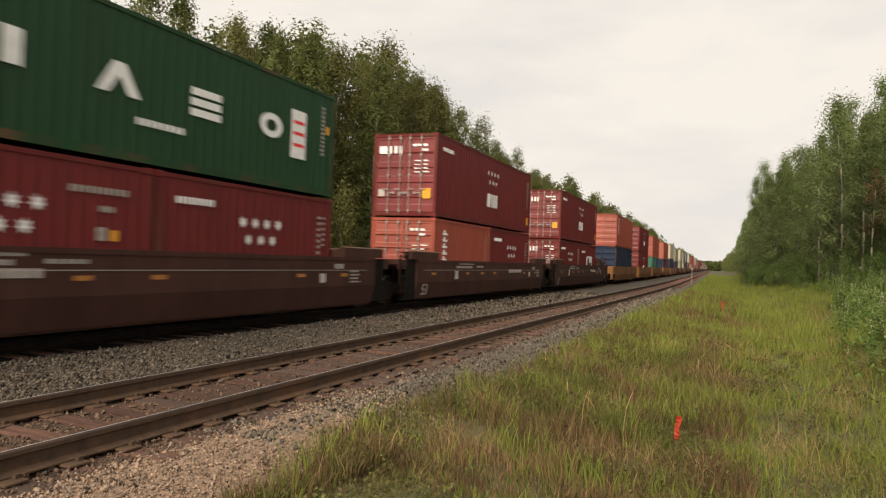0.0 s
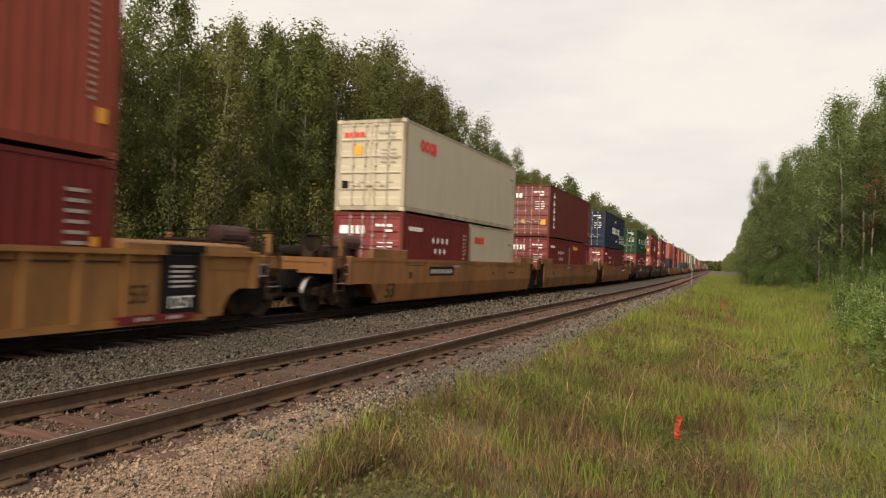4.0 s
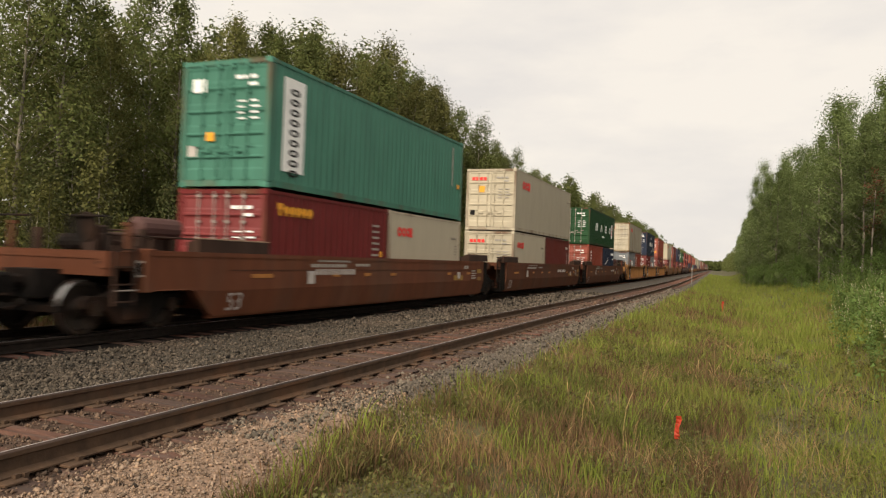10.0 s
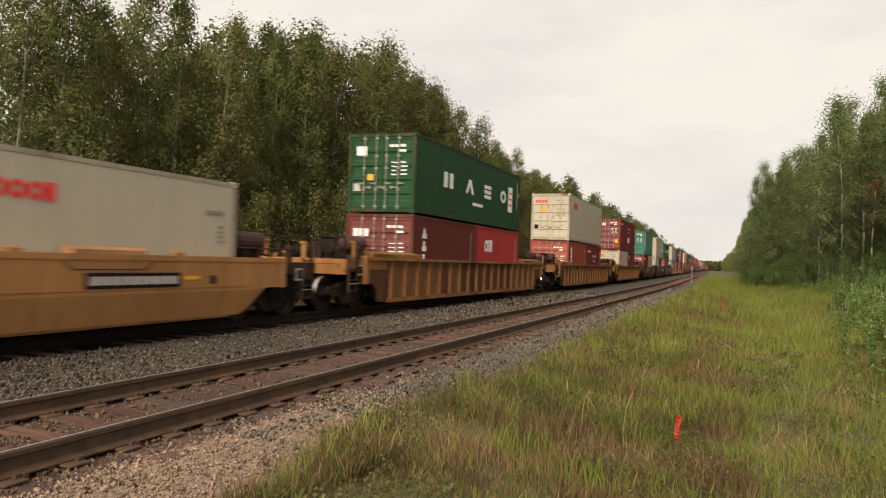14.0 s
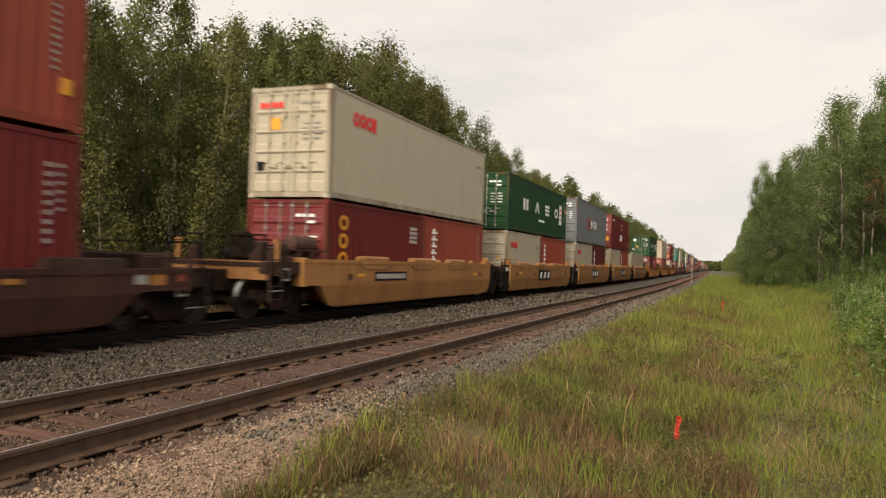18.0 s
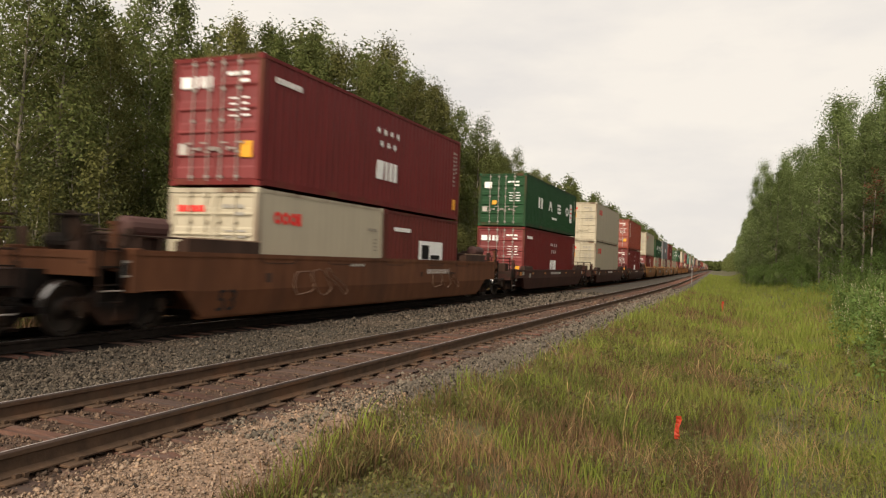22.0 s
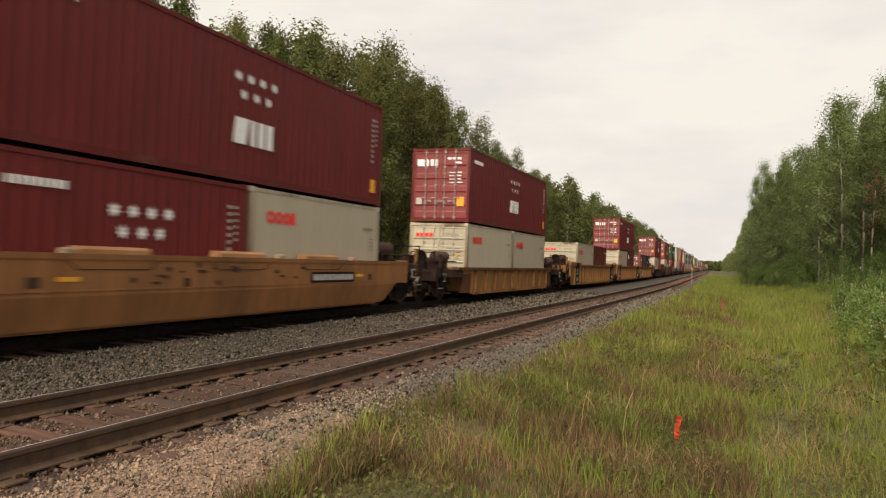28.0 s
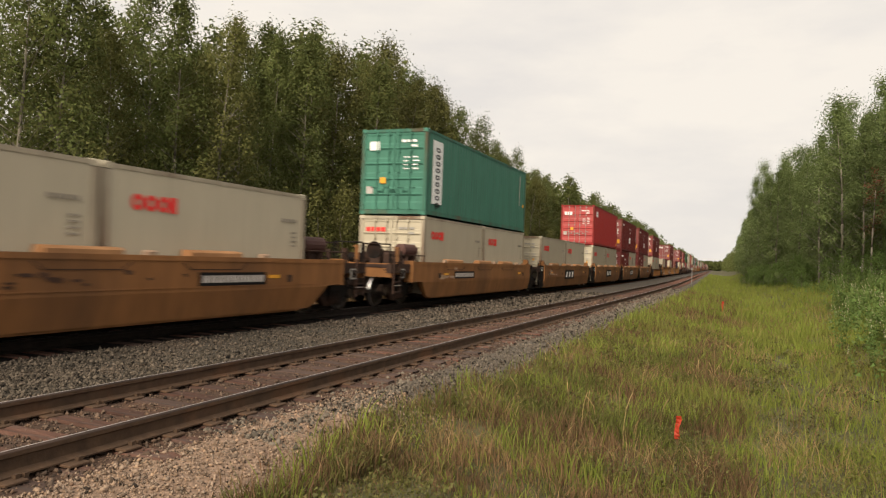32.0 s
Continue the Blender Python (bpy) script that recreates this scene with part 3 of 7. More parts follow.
def side_marks(scheme, length, height):
    """The signs on the long side: list of (name, shape, material). y runs from the rear end."""
    r, h, big = -length / 2, height, length > 8
    out = []
    S = Shape
    if scheme == "seven_star":
        mk = S()
        if big:
            zc, y0 = h - 1.55, r + 5.5
            for i, (a, b) in enumerate(((0, 1.26), (0.42, 1.26), (0.84, 1.26), (1.26, 1.26), (0.2, 0.90), (0.64, 0.90), (1.06, 0.90))):
                star_mark(mk, y0 + 0.08 + a, zc + b - 0.42, 0.125)
            lg = S()
            x = HALF_W - 0.010
            lg.prism([(y0, zc - 0.55), (y0 + 0.40, zc - 0.55), (y0 + 0.48, zc - 0.01), (y0 + 0.06, zc - 0.01)], "x", x, x + 0.015)
            slab(lg, y0 + 0.58, y0 + 0.72, zc - 0.55, zc - 0.01)
            slab(lg, y0 + 0.84, y0 + 1.04, zc - 0.55, zc - 0.01)
            slab(lg, y0 + 1.14, y0 + 1.34, zc - 0.55, zc - 0.01)
            out.append(("logo", lg, WHITE))
        else:
            for a, b in ((0, 0), (0.42, 0), (0.84, 0), (1.26, 0), (0.2, -0.36), (0.64, -0.36), (1.06, -0.36)):
                star_mark(mk, r + 2.48 + a, 1.80 + b, 0.135)
        out.append(("star_sign", mk, WHITE))
        out.append(("number_marking", bars(S(), r + 0.52, r + 1.58, h - 0.55, h - 0.42, 9, fill=0.6), WHITE))
        tall = bars(S(), length / 2 - 0.62, length / 2 - 0.52, h - 1.7 if big else 0.9, h - 0.4, 9, axis="z", fill=0.5)
        out.append(("data_marking", bars(tall, length / 2 - 0.40, length / 2 - 0.32, h - 1.2, h - 0.4, 6, axis="z", fill=0.42), PALEMARK))
        if big:
            out.append(("warning_sticker", slab(S(), length / 2 - 0.62, length / 2 - 0.36, 0.35, 0.72), YELLOW))
    elif scheme == "seven_turned":
        mk = S()
        for a, b in ((0, 0), (0.42, 0), (0.84, 0), (1.26, 0), (0.2, -0.36), (0.64, -0.36), (1.06, -0.36)):
            star_mark(mk, r + 2.48 + a, 1.80 + b, 0.135)
        out.append(("star_sign", mk, WHITE))
        num = bars(S(), length / 2 - 1.75, length / 2 - 0.55, h - 0.56, h - 0.45, 10, fill=0.55)
        bars(num, length / 2 - 1.15, length / 2 - 0.85, h - 0.85, h - 0.75, 3, fill=0.6)
        slab(num, length / 2 - 1.20, length / 2 - 1.02, h - 1.32, h - 1.10)
        out.append(("number_marking", num, PALEMARK))
        out.append(("warning_sticker", slab(S(), length / 2 - 0.92, length / 2 - 0.78, h - 1.32, h - 1.14), YELLOW))
    elif scheme == "four_letter":
        mk = S()
        zc, k = 1.37, 0.27
        for y, kind in ((2.95, "u"), (5.17, "a"), (7.35, "s"), (9.48, "c")):
            y += r
            if kind == "u":
                slab(mk, y - 0.43, y - 0.12, zc - k, zc + k)
                slab(mk, y + 0.12, y + 0.43, zc - k, zc + k)
            elif kind == "a":
                x = HALF_W + 0.005
                mk.add([(x, y - 0.48, zc - k), (x, y - 0.22, zc - k), (x, y, zc + 0.05), (x, y + 0.22, zc - k), (x, y + 0.48, zc - k), (x, y + 0.13, zc + k), (x, y - 0.13, zc + k)], [(0, 1, 2, 3, 4, 5, 6)])
            elif kind == "s":
                for dz in (-k, -0.07, k - 0.14):
                    slab(mk, y - 0.42, y + 0.42, zc + dz, zc + dz + 0.14)
            else:
                ring_mark(mk, y, zc, 0.42, k, 0.48)
        out.append(("sign", mk, WHITE))
        st = S()
        slab(st, r + 10.28, r + 10.86, 0.78, 1.90)
        slab(st, r + 10.34, r + 10.80, 1.05, 1.13, HALF_W + 0.005, 1)
        slab(st, r + 10.34, r + 10.80, 1.32, 1.40, HALF_W + 0.005, 1)
        slab(st, r + 10.34, r + 10.80, 1.58, 1.66, HALF_W + 0.005, 1)
        out.append(("striped_panel", st, [WHITE, REDMARK]))
        out.append(("number_marking", bars(S(), r + 5.6, r + 6.8, 0.68, 0.80, 8, fill=0.6), WHITE))
        out.append(("data_marking", bars(S(), length / 2 - 0.60, length / 2 - 0.50, 1.0, h - 0.35, 12, axis="z"), PALEMARK))
        out.append(("warning_sticker", slab(S(), length / 2 - 0.40, length / 2 - 0.28, 1.55, 1.75), YELLOW))
    elif scheme in RINGED:
        mk = S()
        zc, rz, ry, y0 = (h - 0.66, 0.20, 0.185, r + 1.34) if big else (h - 0.62, 0.145, 0.150, r + 0.76)
        for i in range(3):
            ring_mark(mk, y0 + i * ry * 2.05, zc, ry, rz, 0.42)
        slab(mk, y0 + ry * 5.2, y0 + ry * 6.3, zc - rz, zc + rz)
        out.append(("logo", mk, REDMARK))
        g = bars(S(), length / 2 - 0.95, length / 2 - 0.35, h - 0.70, h - 0.62, 6, fill=0.6)
        bars(g, length / 2 - 0.55, length / 2 - 0.38, h - 1.25, h - 0.85, 4, axis="z", fill=0.35)
        out.append(("number_marking", g, GREYMARK))
        if scheme == "patched_ring":
            out.append(("repair_patch", slab(S(), r + 2.7, r + 3.5, h - 1.25, h - 0.55), GREYMARK))
    elif scheme in ("arc_blue", "arc_boxed"):
        mk = S()
        for a, b, zc in ((3.84, 6.17, 1.50), (6.43, 8.54, 1.49)):
            w = (b - a) / 3
            for i in range(3):
                y = r + a + i * w
                if (i == 0):
                    ring_mark(mk, y + w * 0.45, zc, w * 0.42, 0.27, 0.5)
                elif i == 1 and a > 5:
                    ring_mark(mk, y + w * 0.45, zc, w * 0.42, 0.27, 0.5)
                else:
                    slab(mk, y, y + w * 0.28, zc - 0.27, zc + 0.27)
                    slab(mk, y + w * 0.58, y + w * 0.86, zc - 0.27, zc + 0.27)
        out.append(("sign", mk, WHITE))
        arcs = S()
        x = HALF_W + 0.005
        for y0, z0, sg in ((r + 5.0, 2.08, 1), (r + 7.55, 0.88, -1)):
            v = []
            for i in range(9):
                a = i / 8
                v += [(x, y0 + sg * 1.3 * a, z0 + sg * (0.34 * math.sin(a * 1.5))), (x, y0 + sg * 1.3 * a, z0 + sg * (0.34 * math.sin(a * 1.5) - 0.16 * (a + 0.15)))]
            arcs.add(v, [(2 * i, 2 * i + 2, 2 * i + 3, 2 * i + 1) for i in range(8)])
        out.append(("arc_sign", arcs, WHITE))
        t = bars(S(), r + 8.75, r + 11.3, 0.92, 1.06, 11, fill=0.75)
        bars(t, r + 8.9, r + 11.2, 0.66, 0.80, 11, fill=0.75)
        out.append(("number_marking", t, FADED))
        if scheme == "arc_boxed":
            edge = slab(S(), r + 8.55, r + 11.5, 1.16, 1.20)
            for a, b, c, e in ((8.55, 11.5, 0.52, 0.56), (8.55, 8.60, 0.56, 1.16), (11.45, 11.5, 0.56, 1.16)):
                slab(edge, r + a, r + b, c, e)
            out.append(("panel_outline", edge, WHITE))
        out.append(("warning_sticker", slab(S(), length / 2 - 0.42, length / 2 - 0.22, 0.40, 0.66), YELLOW))
        out.append(("data_marking", bars(S(), length / 2 - 0.50, length / 2 - 0.42, 1.2, h - 0.35, 9, axis="z"), PALEMARK))
    elif scheme in ("upright_name", "upright_name_dark"):
        top, n = (h - 0.30, 6) if big else (h - 0.35, 5)
        mk = S()
        step, wide = (1.45 / 6, 0.38) if big else (0.23, 0.40)
        if scheme == "upright_name_dark":
            n, step, wide = 5, 0.42, 0.32
        for i in range(n):
            z = top - (i + 1) * step
            slab(mk, r + (0.9 if big else 0.78), r + (0.9 if big else 0.78) + wide, z + 0.02, z + step * 0.42)
            slab(mk, r + (0.98 if big else 0.86), r + (1.08 if big else 0.98), z + 0.02, z + step * 0.82, HALF_W + 0.004)
        out.append(("upright_sign", mk, WHITE))
        out.append(("data_marking", bars(S(), length / 2 - 0.60, length / 2 - 0.51, 0.9, h - 0.35, 14, axis="z", fill=0.42), PALEMARK))
        out.append(("warning_sticker", slab(S(), length / 2 - 0.42, length / 2 - 0.25, 0.55, 0.80), YELLOW))
    elif scheme == "white_panel":
        out.append(("white_panel", slab(S(), r + 0.55, r + 1.40, 0.42, h - 0.32), WHITE))
        mk = S()
        for i in range(9):
            z = h - 0.62 - i * 0.235
            ring_mark(mk, r + 0.975, z, 0.20, 0.085, 0.45, x=HALF_W + 0.004)
        out.append(("upright_marking", mk, BLACKMARK))
        out.append(("data_marking", bars(S(), length / 2 - 1.05, length / 2 - 0.98, 1.2, h - 0.3, 10, axis="z", fill=0.9), PALEMARK))
        out.append(("warning_sticker", slab(S(), length / 2 - 0.50, length / 2 - 0.30, 1.15, 1.30), YELLOW))
    elif scheme == "disc_name":
        mk = S()
        c, k, w = (r + 4.45, 1.40, 0.55) if big else (r + 1.66, 1.48, 0.40)
        ring_mark(mk, c, k, w, 0.42 if big else 0.36, 0.72)
        out.append(("red_ring", mk, REDMARK))
        g = S()
        ring_mark(g, c + 0.02, k - 0.02, w * 0.66, 0.26, 0.05, x=HALF_W + 0.004)
        out.append(("green_disc", g, GREENMARK))
        lt = S()
        y0, hh, ww = (r + 5.25, 0.28, 2.6) if big else (r + 2.27, 0.24, 1.85)
        slab(lt, y0, y0 + ww * 0.09, k - hh, k + hh)
        slab(lt, y0 + ww * 0.27, y0 + ww * 0.36, k - hh, k + hh)
        ring_mark(lt, y0 + ww * 0.55, k, ww * 0.14, hh, 0.55)
        slab(lt, y0 + ww * 0.76, y0 + ww * 0.85, k - hh, k + hh)
        out.append(("sign", lt, WHITE))
        out.append(("number_marking", bars(S(), length / 2 - 1.0, length / 2 - 0.35, h - 0.55, h - 0.42, 6, fill=0.8), FADED))
    elif scheme == "wing":
        mk = S()
        x = HALF_W + 0.005
        for i in range(6):
            y1, z1 = r + 1.30 + 0.20 * i, 1.20 + 0.03 * i
            y2, z2 = r + 1.75 + 0.27 * i, 1.34 + 0.115 * i
            ym, zm = 0.5 * (y1 + y2), 0.5 * (z1 + z2) - 0.05
            mk.add([(x, y1, z1), (x, ym, zm), (x, y2, z2), (x, ym - 0.05, zm + 0.07)], [(0, 1, 2, 3)])
        bars(mk, r + 0.95, r + 3.1, 1.02, 1.14, 9, fill=0.7)
        out.append(("wing_sign", mk, WHITE))
        out.append(("number_marking", bars(S(), length / 2 - 1.75, length / 2 - 0.30, h - 0.58, h - 0.42, 9, fill=0.8), WHITE))
        out.append(("data_marking", bars(S(), length / 2 - 0.9, length / 2 - 0.5, h - 0.95, h - 0.85, 4, fill=0.8), WHITE))
    elif scheme == "yellow_name":
        mk = S()
        for i in range(6):
            y = r + 0.45 + i * 0.25
            slab(mk, y, y + 0.20, h - 0.50 if i else h - 0.42, h - 0.36 if i else h - 0.28)
            slab(mk, y + 0.05, y + 0.13, h - 0.56, h - 0.33, HALF_W + 0.004)
        out.append(("sign", mk, YELLOW))
        out.append(("number_marking", bars(S(), length / 2 - 0.95, length / 2 - 0.55, h - 1.4, h - 0.4, 6, axis="z", fill=0.35), PALEMARK))
        out.append(("warning_sticker", slab(S(), length / 2 - 0.45, length / 2 - 0.33, h - 1.42, h - 1.26), YELLOW))
    elif scheme == "upright_yellow":
        mk = S()
        for i in range(4):
            ring_mark(mk, r + 0.85, h - 0.55 - i * 0.48, 0.24, 0.20, 0.55)
        out.append(("upright_sign", mk, YELLOW))
        out.append(("number_marking", bars(S(), length / 2 - 0.95, length / 2 - 0.45, h - 0.95, h - 0.4, 4, axis="z"), FADED))
    elif scheme == "red_block":
        mk = S()
        y0, z0, z1 = (r + 0.78, h - 0.80, h - 0.40) if big else (r + 1.05, h - 1.05, h - 0.55)
        ring_mark(mk, y0 + 0.18, (z0 + z1) / 2, 0.20, (z1 - z0) / 2, 0.5)
        slab(mk, y0 + 0.44, y0 + 0.52, z0, z1)
        slab(mk, y0 + 0.66, y0 + 0.74, z0, z1)
        slab(mk, y0 + 0.84, y0 + 0.94, z0, z1)
        out.append(("sign", mk, WHITE))
        out.append(("data_marking", bars(S(), length / 2 - 0.62, length / 2 - 0.54, 0.9, h - 0.35, 10, axis="z"), PALEMARK))
        out.append(("warning_sticker", slab(S(), length / 2 - 0.62, length / 2 - 0.40, 0.32, 0.50), YELLOW))
    elif scheme == "white_box":
        out.append(("white_panel", slab(S(), r + 2.6, r + 4.6, 1.05, 1.75), WHITE))
        b = S()
        slab(b, r + 2.8, r + 3.4, 1.15, 1.62, HALF_W + 0.006)
        slab(b, r + 3.55, r + 4.35, 1.15, 1.30, HALF_W + 0.006)
        out.append(("dark_marking", b, BLACKMARK))
        out.append(("number_marking", bars(S(), r + 0.7, r + 1.9, h - 0.62, h - 0.50, 9, fill=0.8), WHITE))
    elif scheme == "flag_panel":
        f = S()
        slab(f, r + 0.95, r + 1.35, h - 0.72, h - 0.34)
        out.append(("white_panel", f, WHITE))
        b = S()
        for i in range(3):
            slab(b, r + 0.95, r + 1.35, h - 1.10 - i * 0.40, h - 0.80 - i * 0.40)
        out.append(("blue_marking", b, PAINT["blue"]))
        out.append(("data_marking", bars(S(), length / 2 - 0.60, length / 2 - 0.52, 0.9, h - 0.35, 12, axis="z", fill=0.42), PALEMARK))
    else:
        out.append(("number_marking", bars(S(), length / 2 - 1.0, length / 2 - 0.4, h - 0.55, h - 0.42, 6, fill=0.8), FADED))
        out.append(("data_marking", bars(S(), length / 2 - 0.60, length / 2 - 0.50, 0.9, h - 0.75, 10, axis="z"), PALEMARK))
    return out


def door_marks(scheme, h, y):
    """Signs, data bars and stickers on the doors at the rear end."""
    out = []
    def plate(s, x0, x1, z0, z1, d=0.0):
        return s.box(x0, x1, y - 0.006 - d, y + 0.004, z0, z1)
    ink = PALEMARK if scheme in RINGED else WHITE
    rnd = random.Random(len(scheme) * 7)
    data = Shape()
    for k in range(3):
        plate(data, 0.28 + 0.2 * k, 0.44 + 0.2 * k, h - 0.46, h - 0.38)
    plate(data, 0.62, 0.86, h - 0.62, h - 0.55)
    for row in range(4):
        z = h - 0.98 - row * 0.13
        plate(data, 0.36, 0.36 + rnd.uniform(0.16, 0.24), z, z + 0.03)
        plate(data, 0.70, 0.70 + rnd.uniform(0.14, 0.26), z, z + 0.04)
    out.append(("data_marking", data, ink))
    logo = Shape()
    if scheme == "seven_star":
        plate(logo, -1.00, -0.70, h - 0.70, h - 0.44)
        plate(logo, -0.60, -0.52, h - 0.70, h - 0.44)
        plate(logo, -0.43, -0.31, h - 0.70, h - 0.44)
        plate(logo, -0.25, -0.13, h - 0.70, h - 0.44)
        out.append(("logo", logo, WHITE))
    elif scheme in RINGED:
        for i in range(4):
            plate(logo, -0.95 + 0.19 * i, -0.95 + 0.19 * i + 0.15, h - 0.55, h - 0.40)
        out.append(("logo", logo, REDMARK))
    elif scheme in ("four_letter", "white_panel"):
        plate(logo, -0.92, -0.55, h - 0.72, h - 0.42)
        out.append(("white_sticker", logo, WHITE))
    elif scheme == "disc_name":
        plate(logo, -0.80, -0.50, h - 0.70, h - 0.38)
        out.append(("red_sign", logo, REDMARK))
    elif scheme in ("upright_name_dark", "red_block"):
        for i in range(3):
            plate(logo, -0.95 + 0.2 * i, -0.95 + 0.2 * i + 0.16, h - 0.75, h - 0.50)
        out.append(("sign", logo, WHITE))
    st = Shape()
    if scheme == "seven_star":
        plate(st, 0.70, 1.00, 0.62, 0.98)
    elif scheme in RINGED and h < 2.7:
        plate(st, 0.75, 0.85, h - 1.30, h - 1.18)
    elif scheme in RINGED:
        plate(st, -0.58, -0.30, h - 1.12, h - 0.82)
    elif scheme.startswith("upright"):
        plate(st, 0.70, 0.98, 0.66, 0.96)
        plate(st, -0.40, -0.22, 0.74, 0.92)
    elif scheme.startswith("arc_"):
        plate(st, -0.78, -0.58, h - 1.22, h - 1.02)
    else:
        plate(st, -0.50, -0.28, 1.05, 1.25)
    out.append(("warning_sticker", st, YELLOW))
    pl = Shape()
    plate(pl, -1.00, -0.76, 0.70, 0.95)
    out.append(("data_plate", pl, BLACKMARK if scheme in RINGED else FADED))
    return out


PANEL_MESH = {}


def container_meshes(colour, length, height, shallow):
    key = (colour, length, height)
    if key in PANEL_MESH:
        return PANEL_MESH[key]
    h2, mat = length / 2, PAINT[colour]
    fr = Shape()
    for sx in (-1, 1):
        a, b = sorted((sx * (HALF_W - 0.002), sx * (HALF_W - 0.10)))
        for sy in (-1, 1):
            c, d = sorted((sy * (h2 - 0.004), sy * (h2 - 0.16)))
            fr.box(a, b, c, d, 0.13, height - 0.13)
        fr.box(*sorted((sx * (HALF_W - 0.003), sx * (HALF_W - 0.05))), -h2 + 0.16, h2 - 0.16, 0.03, 0.17)
        fr.box(*sorted((sx * (HALF_W - 0.003), sx * (HALF_W - 0.06))), -h2 + 0.16, h2 - 0.16, height - 0.10, height - 0.020)
    for sy in (-1, 1):
        c, d = sorted((sy * (h2 - 0.006), sy * (h2 - 0.12)))
        fr.box(-HALF_W + 0.1, HALF_W - 0.1, c, d, 0.02, 0.16)
        fr.box(-HALF_W + 0.1, HALF_W - 0.1, c, d, height - 0.12, height - 0.015)
    for i in range(int(length / 0.6)):
        y = -h2 + 0.4 + i * 0.6
        fr.box(-HALF_W + 0.05, HALF_W - 0.05, y, y + 0.05, 0.04, 0.14)
    cast = Shape().block(-0.081, 0.081, -0.089, 0.089, -0.059, 0.059, 0.012)
    depth = 0.004 if shallow else 0.024
    pts = corrugated(-h2 + 0.15, h2 - 0.15, depth, 0.278, HALF_W - 0.012, lambda a, o: (o, a))
    side = Shape()
    n = len(pts)
    side.add([(x, y, 0.165) for x, y in pts] + [(x, y, height - 0.09) for x, y in pts], [(i, i + 1, n + i + 1, n + i) for i in range(n - 1)])
    rp = corrugated(-h2 + 0.12, h2 - 0.12, 0.020, 0.42, height - 0.028, lambda a, o: (a, o))
    roof = Shape()
    n = len(rp)
    roof.add([(-HALF_W + 0.03, y, z) for y, z in rp] + [(HALF_W - 0.012, y, z) for y, z in rp], [(i, i + 1, n + i + 1, n + i) for i in range(n - 1)])
    fp = corrugated(-HALF_W + 0.1, HALF_W - 0.1, 0.04, 0.25, h2 - 0.03, lambda a, o: (a, o))
    n = len(fp)
    front = Shape().add([(x, y, 0.15) for x, y in fp] + [(x, y, height - 0.1) for x, y in fp], [(i, i + 1, n + i + 1, n + i) for i in range(n - 1)])
    door = Shape()
    dz0, dz1 = 0.17, height - 0.13
    zp = corrugated(dz0 + 0.06, dz1 - 0.06, 0.030, (dz1 - dz0 - 0.12) / 5, -0.045, lambda a, o: (a, -o - 0.045))
    zs = [(0.0, dz0), (0.0, dz0 + 0.06)] + [(q - 0.001, z) for z, q in zp] + [(0.0, dz1 - 0.06), (0.0, dz1)]
    x0, x1 = 0.0, 1.11
    v = []
    for x in (x0 + 0.045, x1 - 0.05):
        v += [(x, -0.022 + q, z) for q, z in zs]
    n = len(zs)
    door.add(v, [(i, i + 1, n + i + 1, n + i) for i in range(n - 1)])
    door.box(x0 + 0.006, x0 + 0.05, -0.035, 0.03, dz0, dz1).box(x1 - 0.055, x1, -0.035, 0.03, dz0, dz1)
    door.box(x0 + 0.05, x1 - 0.05, -0.005, 0.03, dz0, dz1)
    for k in range(1, 5):
        z = dz0 + (dz1 - dz0) * k / 5
        door.prism([(-0.052, z - 0.012), (-0.052, z + 0.012), (-0.02, z + 0.045), (-0.02, z - 0.045)], "x", x0 + 0.05, x1 - 0.055)
    for z in (0.4, 1.0, height - 1.0, height - 0.4):
        door.box(x1 - 0.02, x1 + 0.05, -0.05, -0.03, z - 0.06, z + 0.06)
    rod = Shape().tube((0, -0.075, 0.10), (0, -0.075, height - 0.06), 0.016, n=6)
    for z in (0.20, 0.75, 1.45, height - 0.75, height - 0.17):
        rod.box(-0.05, 0.05, -0.085, -0.03, z - 0.03, z + 0.03)
    rod.box(-0.26, 0.03, -0.102, -0.088, 0.80, 0.835).box(-0.03, 0.20, -0.102, -0.088, 0.93, 0.965).box(-0.26, -0.20, -0.100, -0.05, 0.77, 0.86)
    out = dict(frame=fr.mesh("frame", FRAME_PAINT.get(colour, mat)), casting=cast.mesh("corner_casting", RUSTED if colour == "dirty_grey" else mat), side=side.mesh("side_panel", mat), roof=roof.mesh("roof", mat), front=front.mesh("front_wall", mat),
               door=door.mesh("door", LIT_DOOR_PAINT.get(colour, mat)), rod=rod.mesh("lock_rod", WORNROD if colour in ("maroon", "rust_red", "orange", "brown", "red", "green", "navy") else PAINT[colour]))
    PANEL_MESH[key] = out
    return out


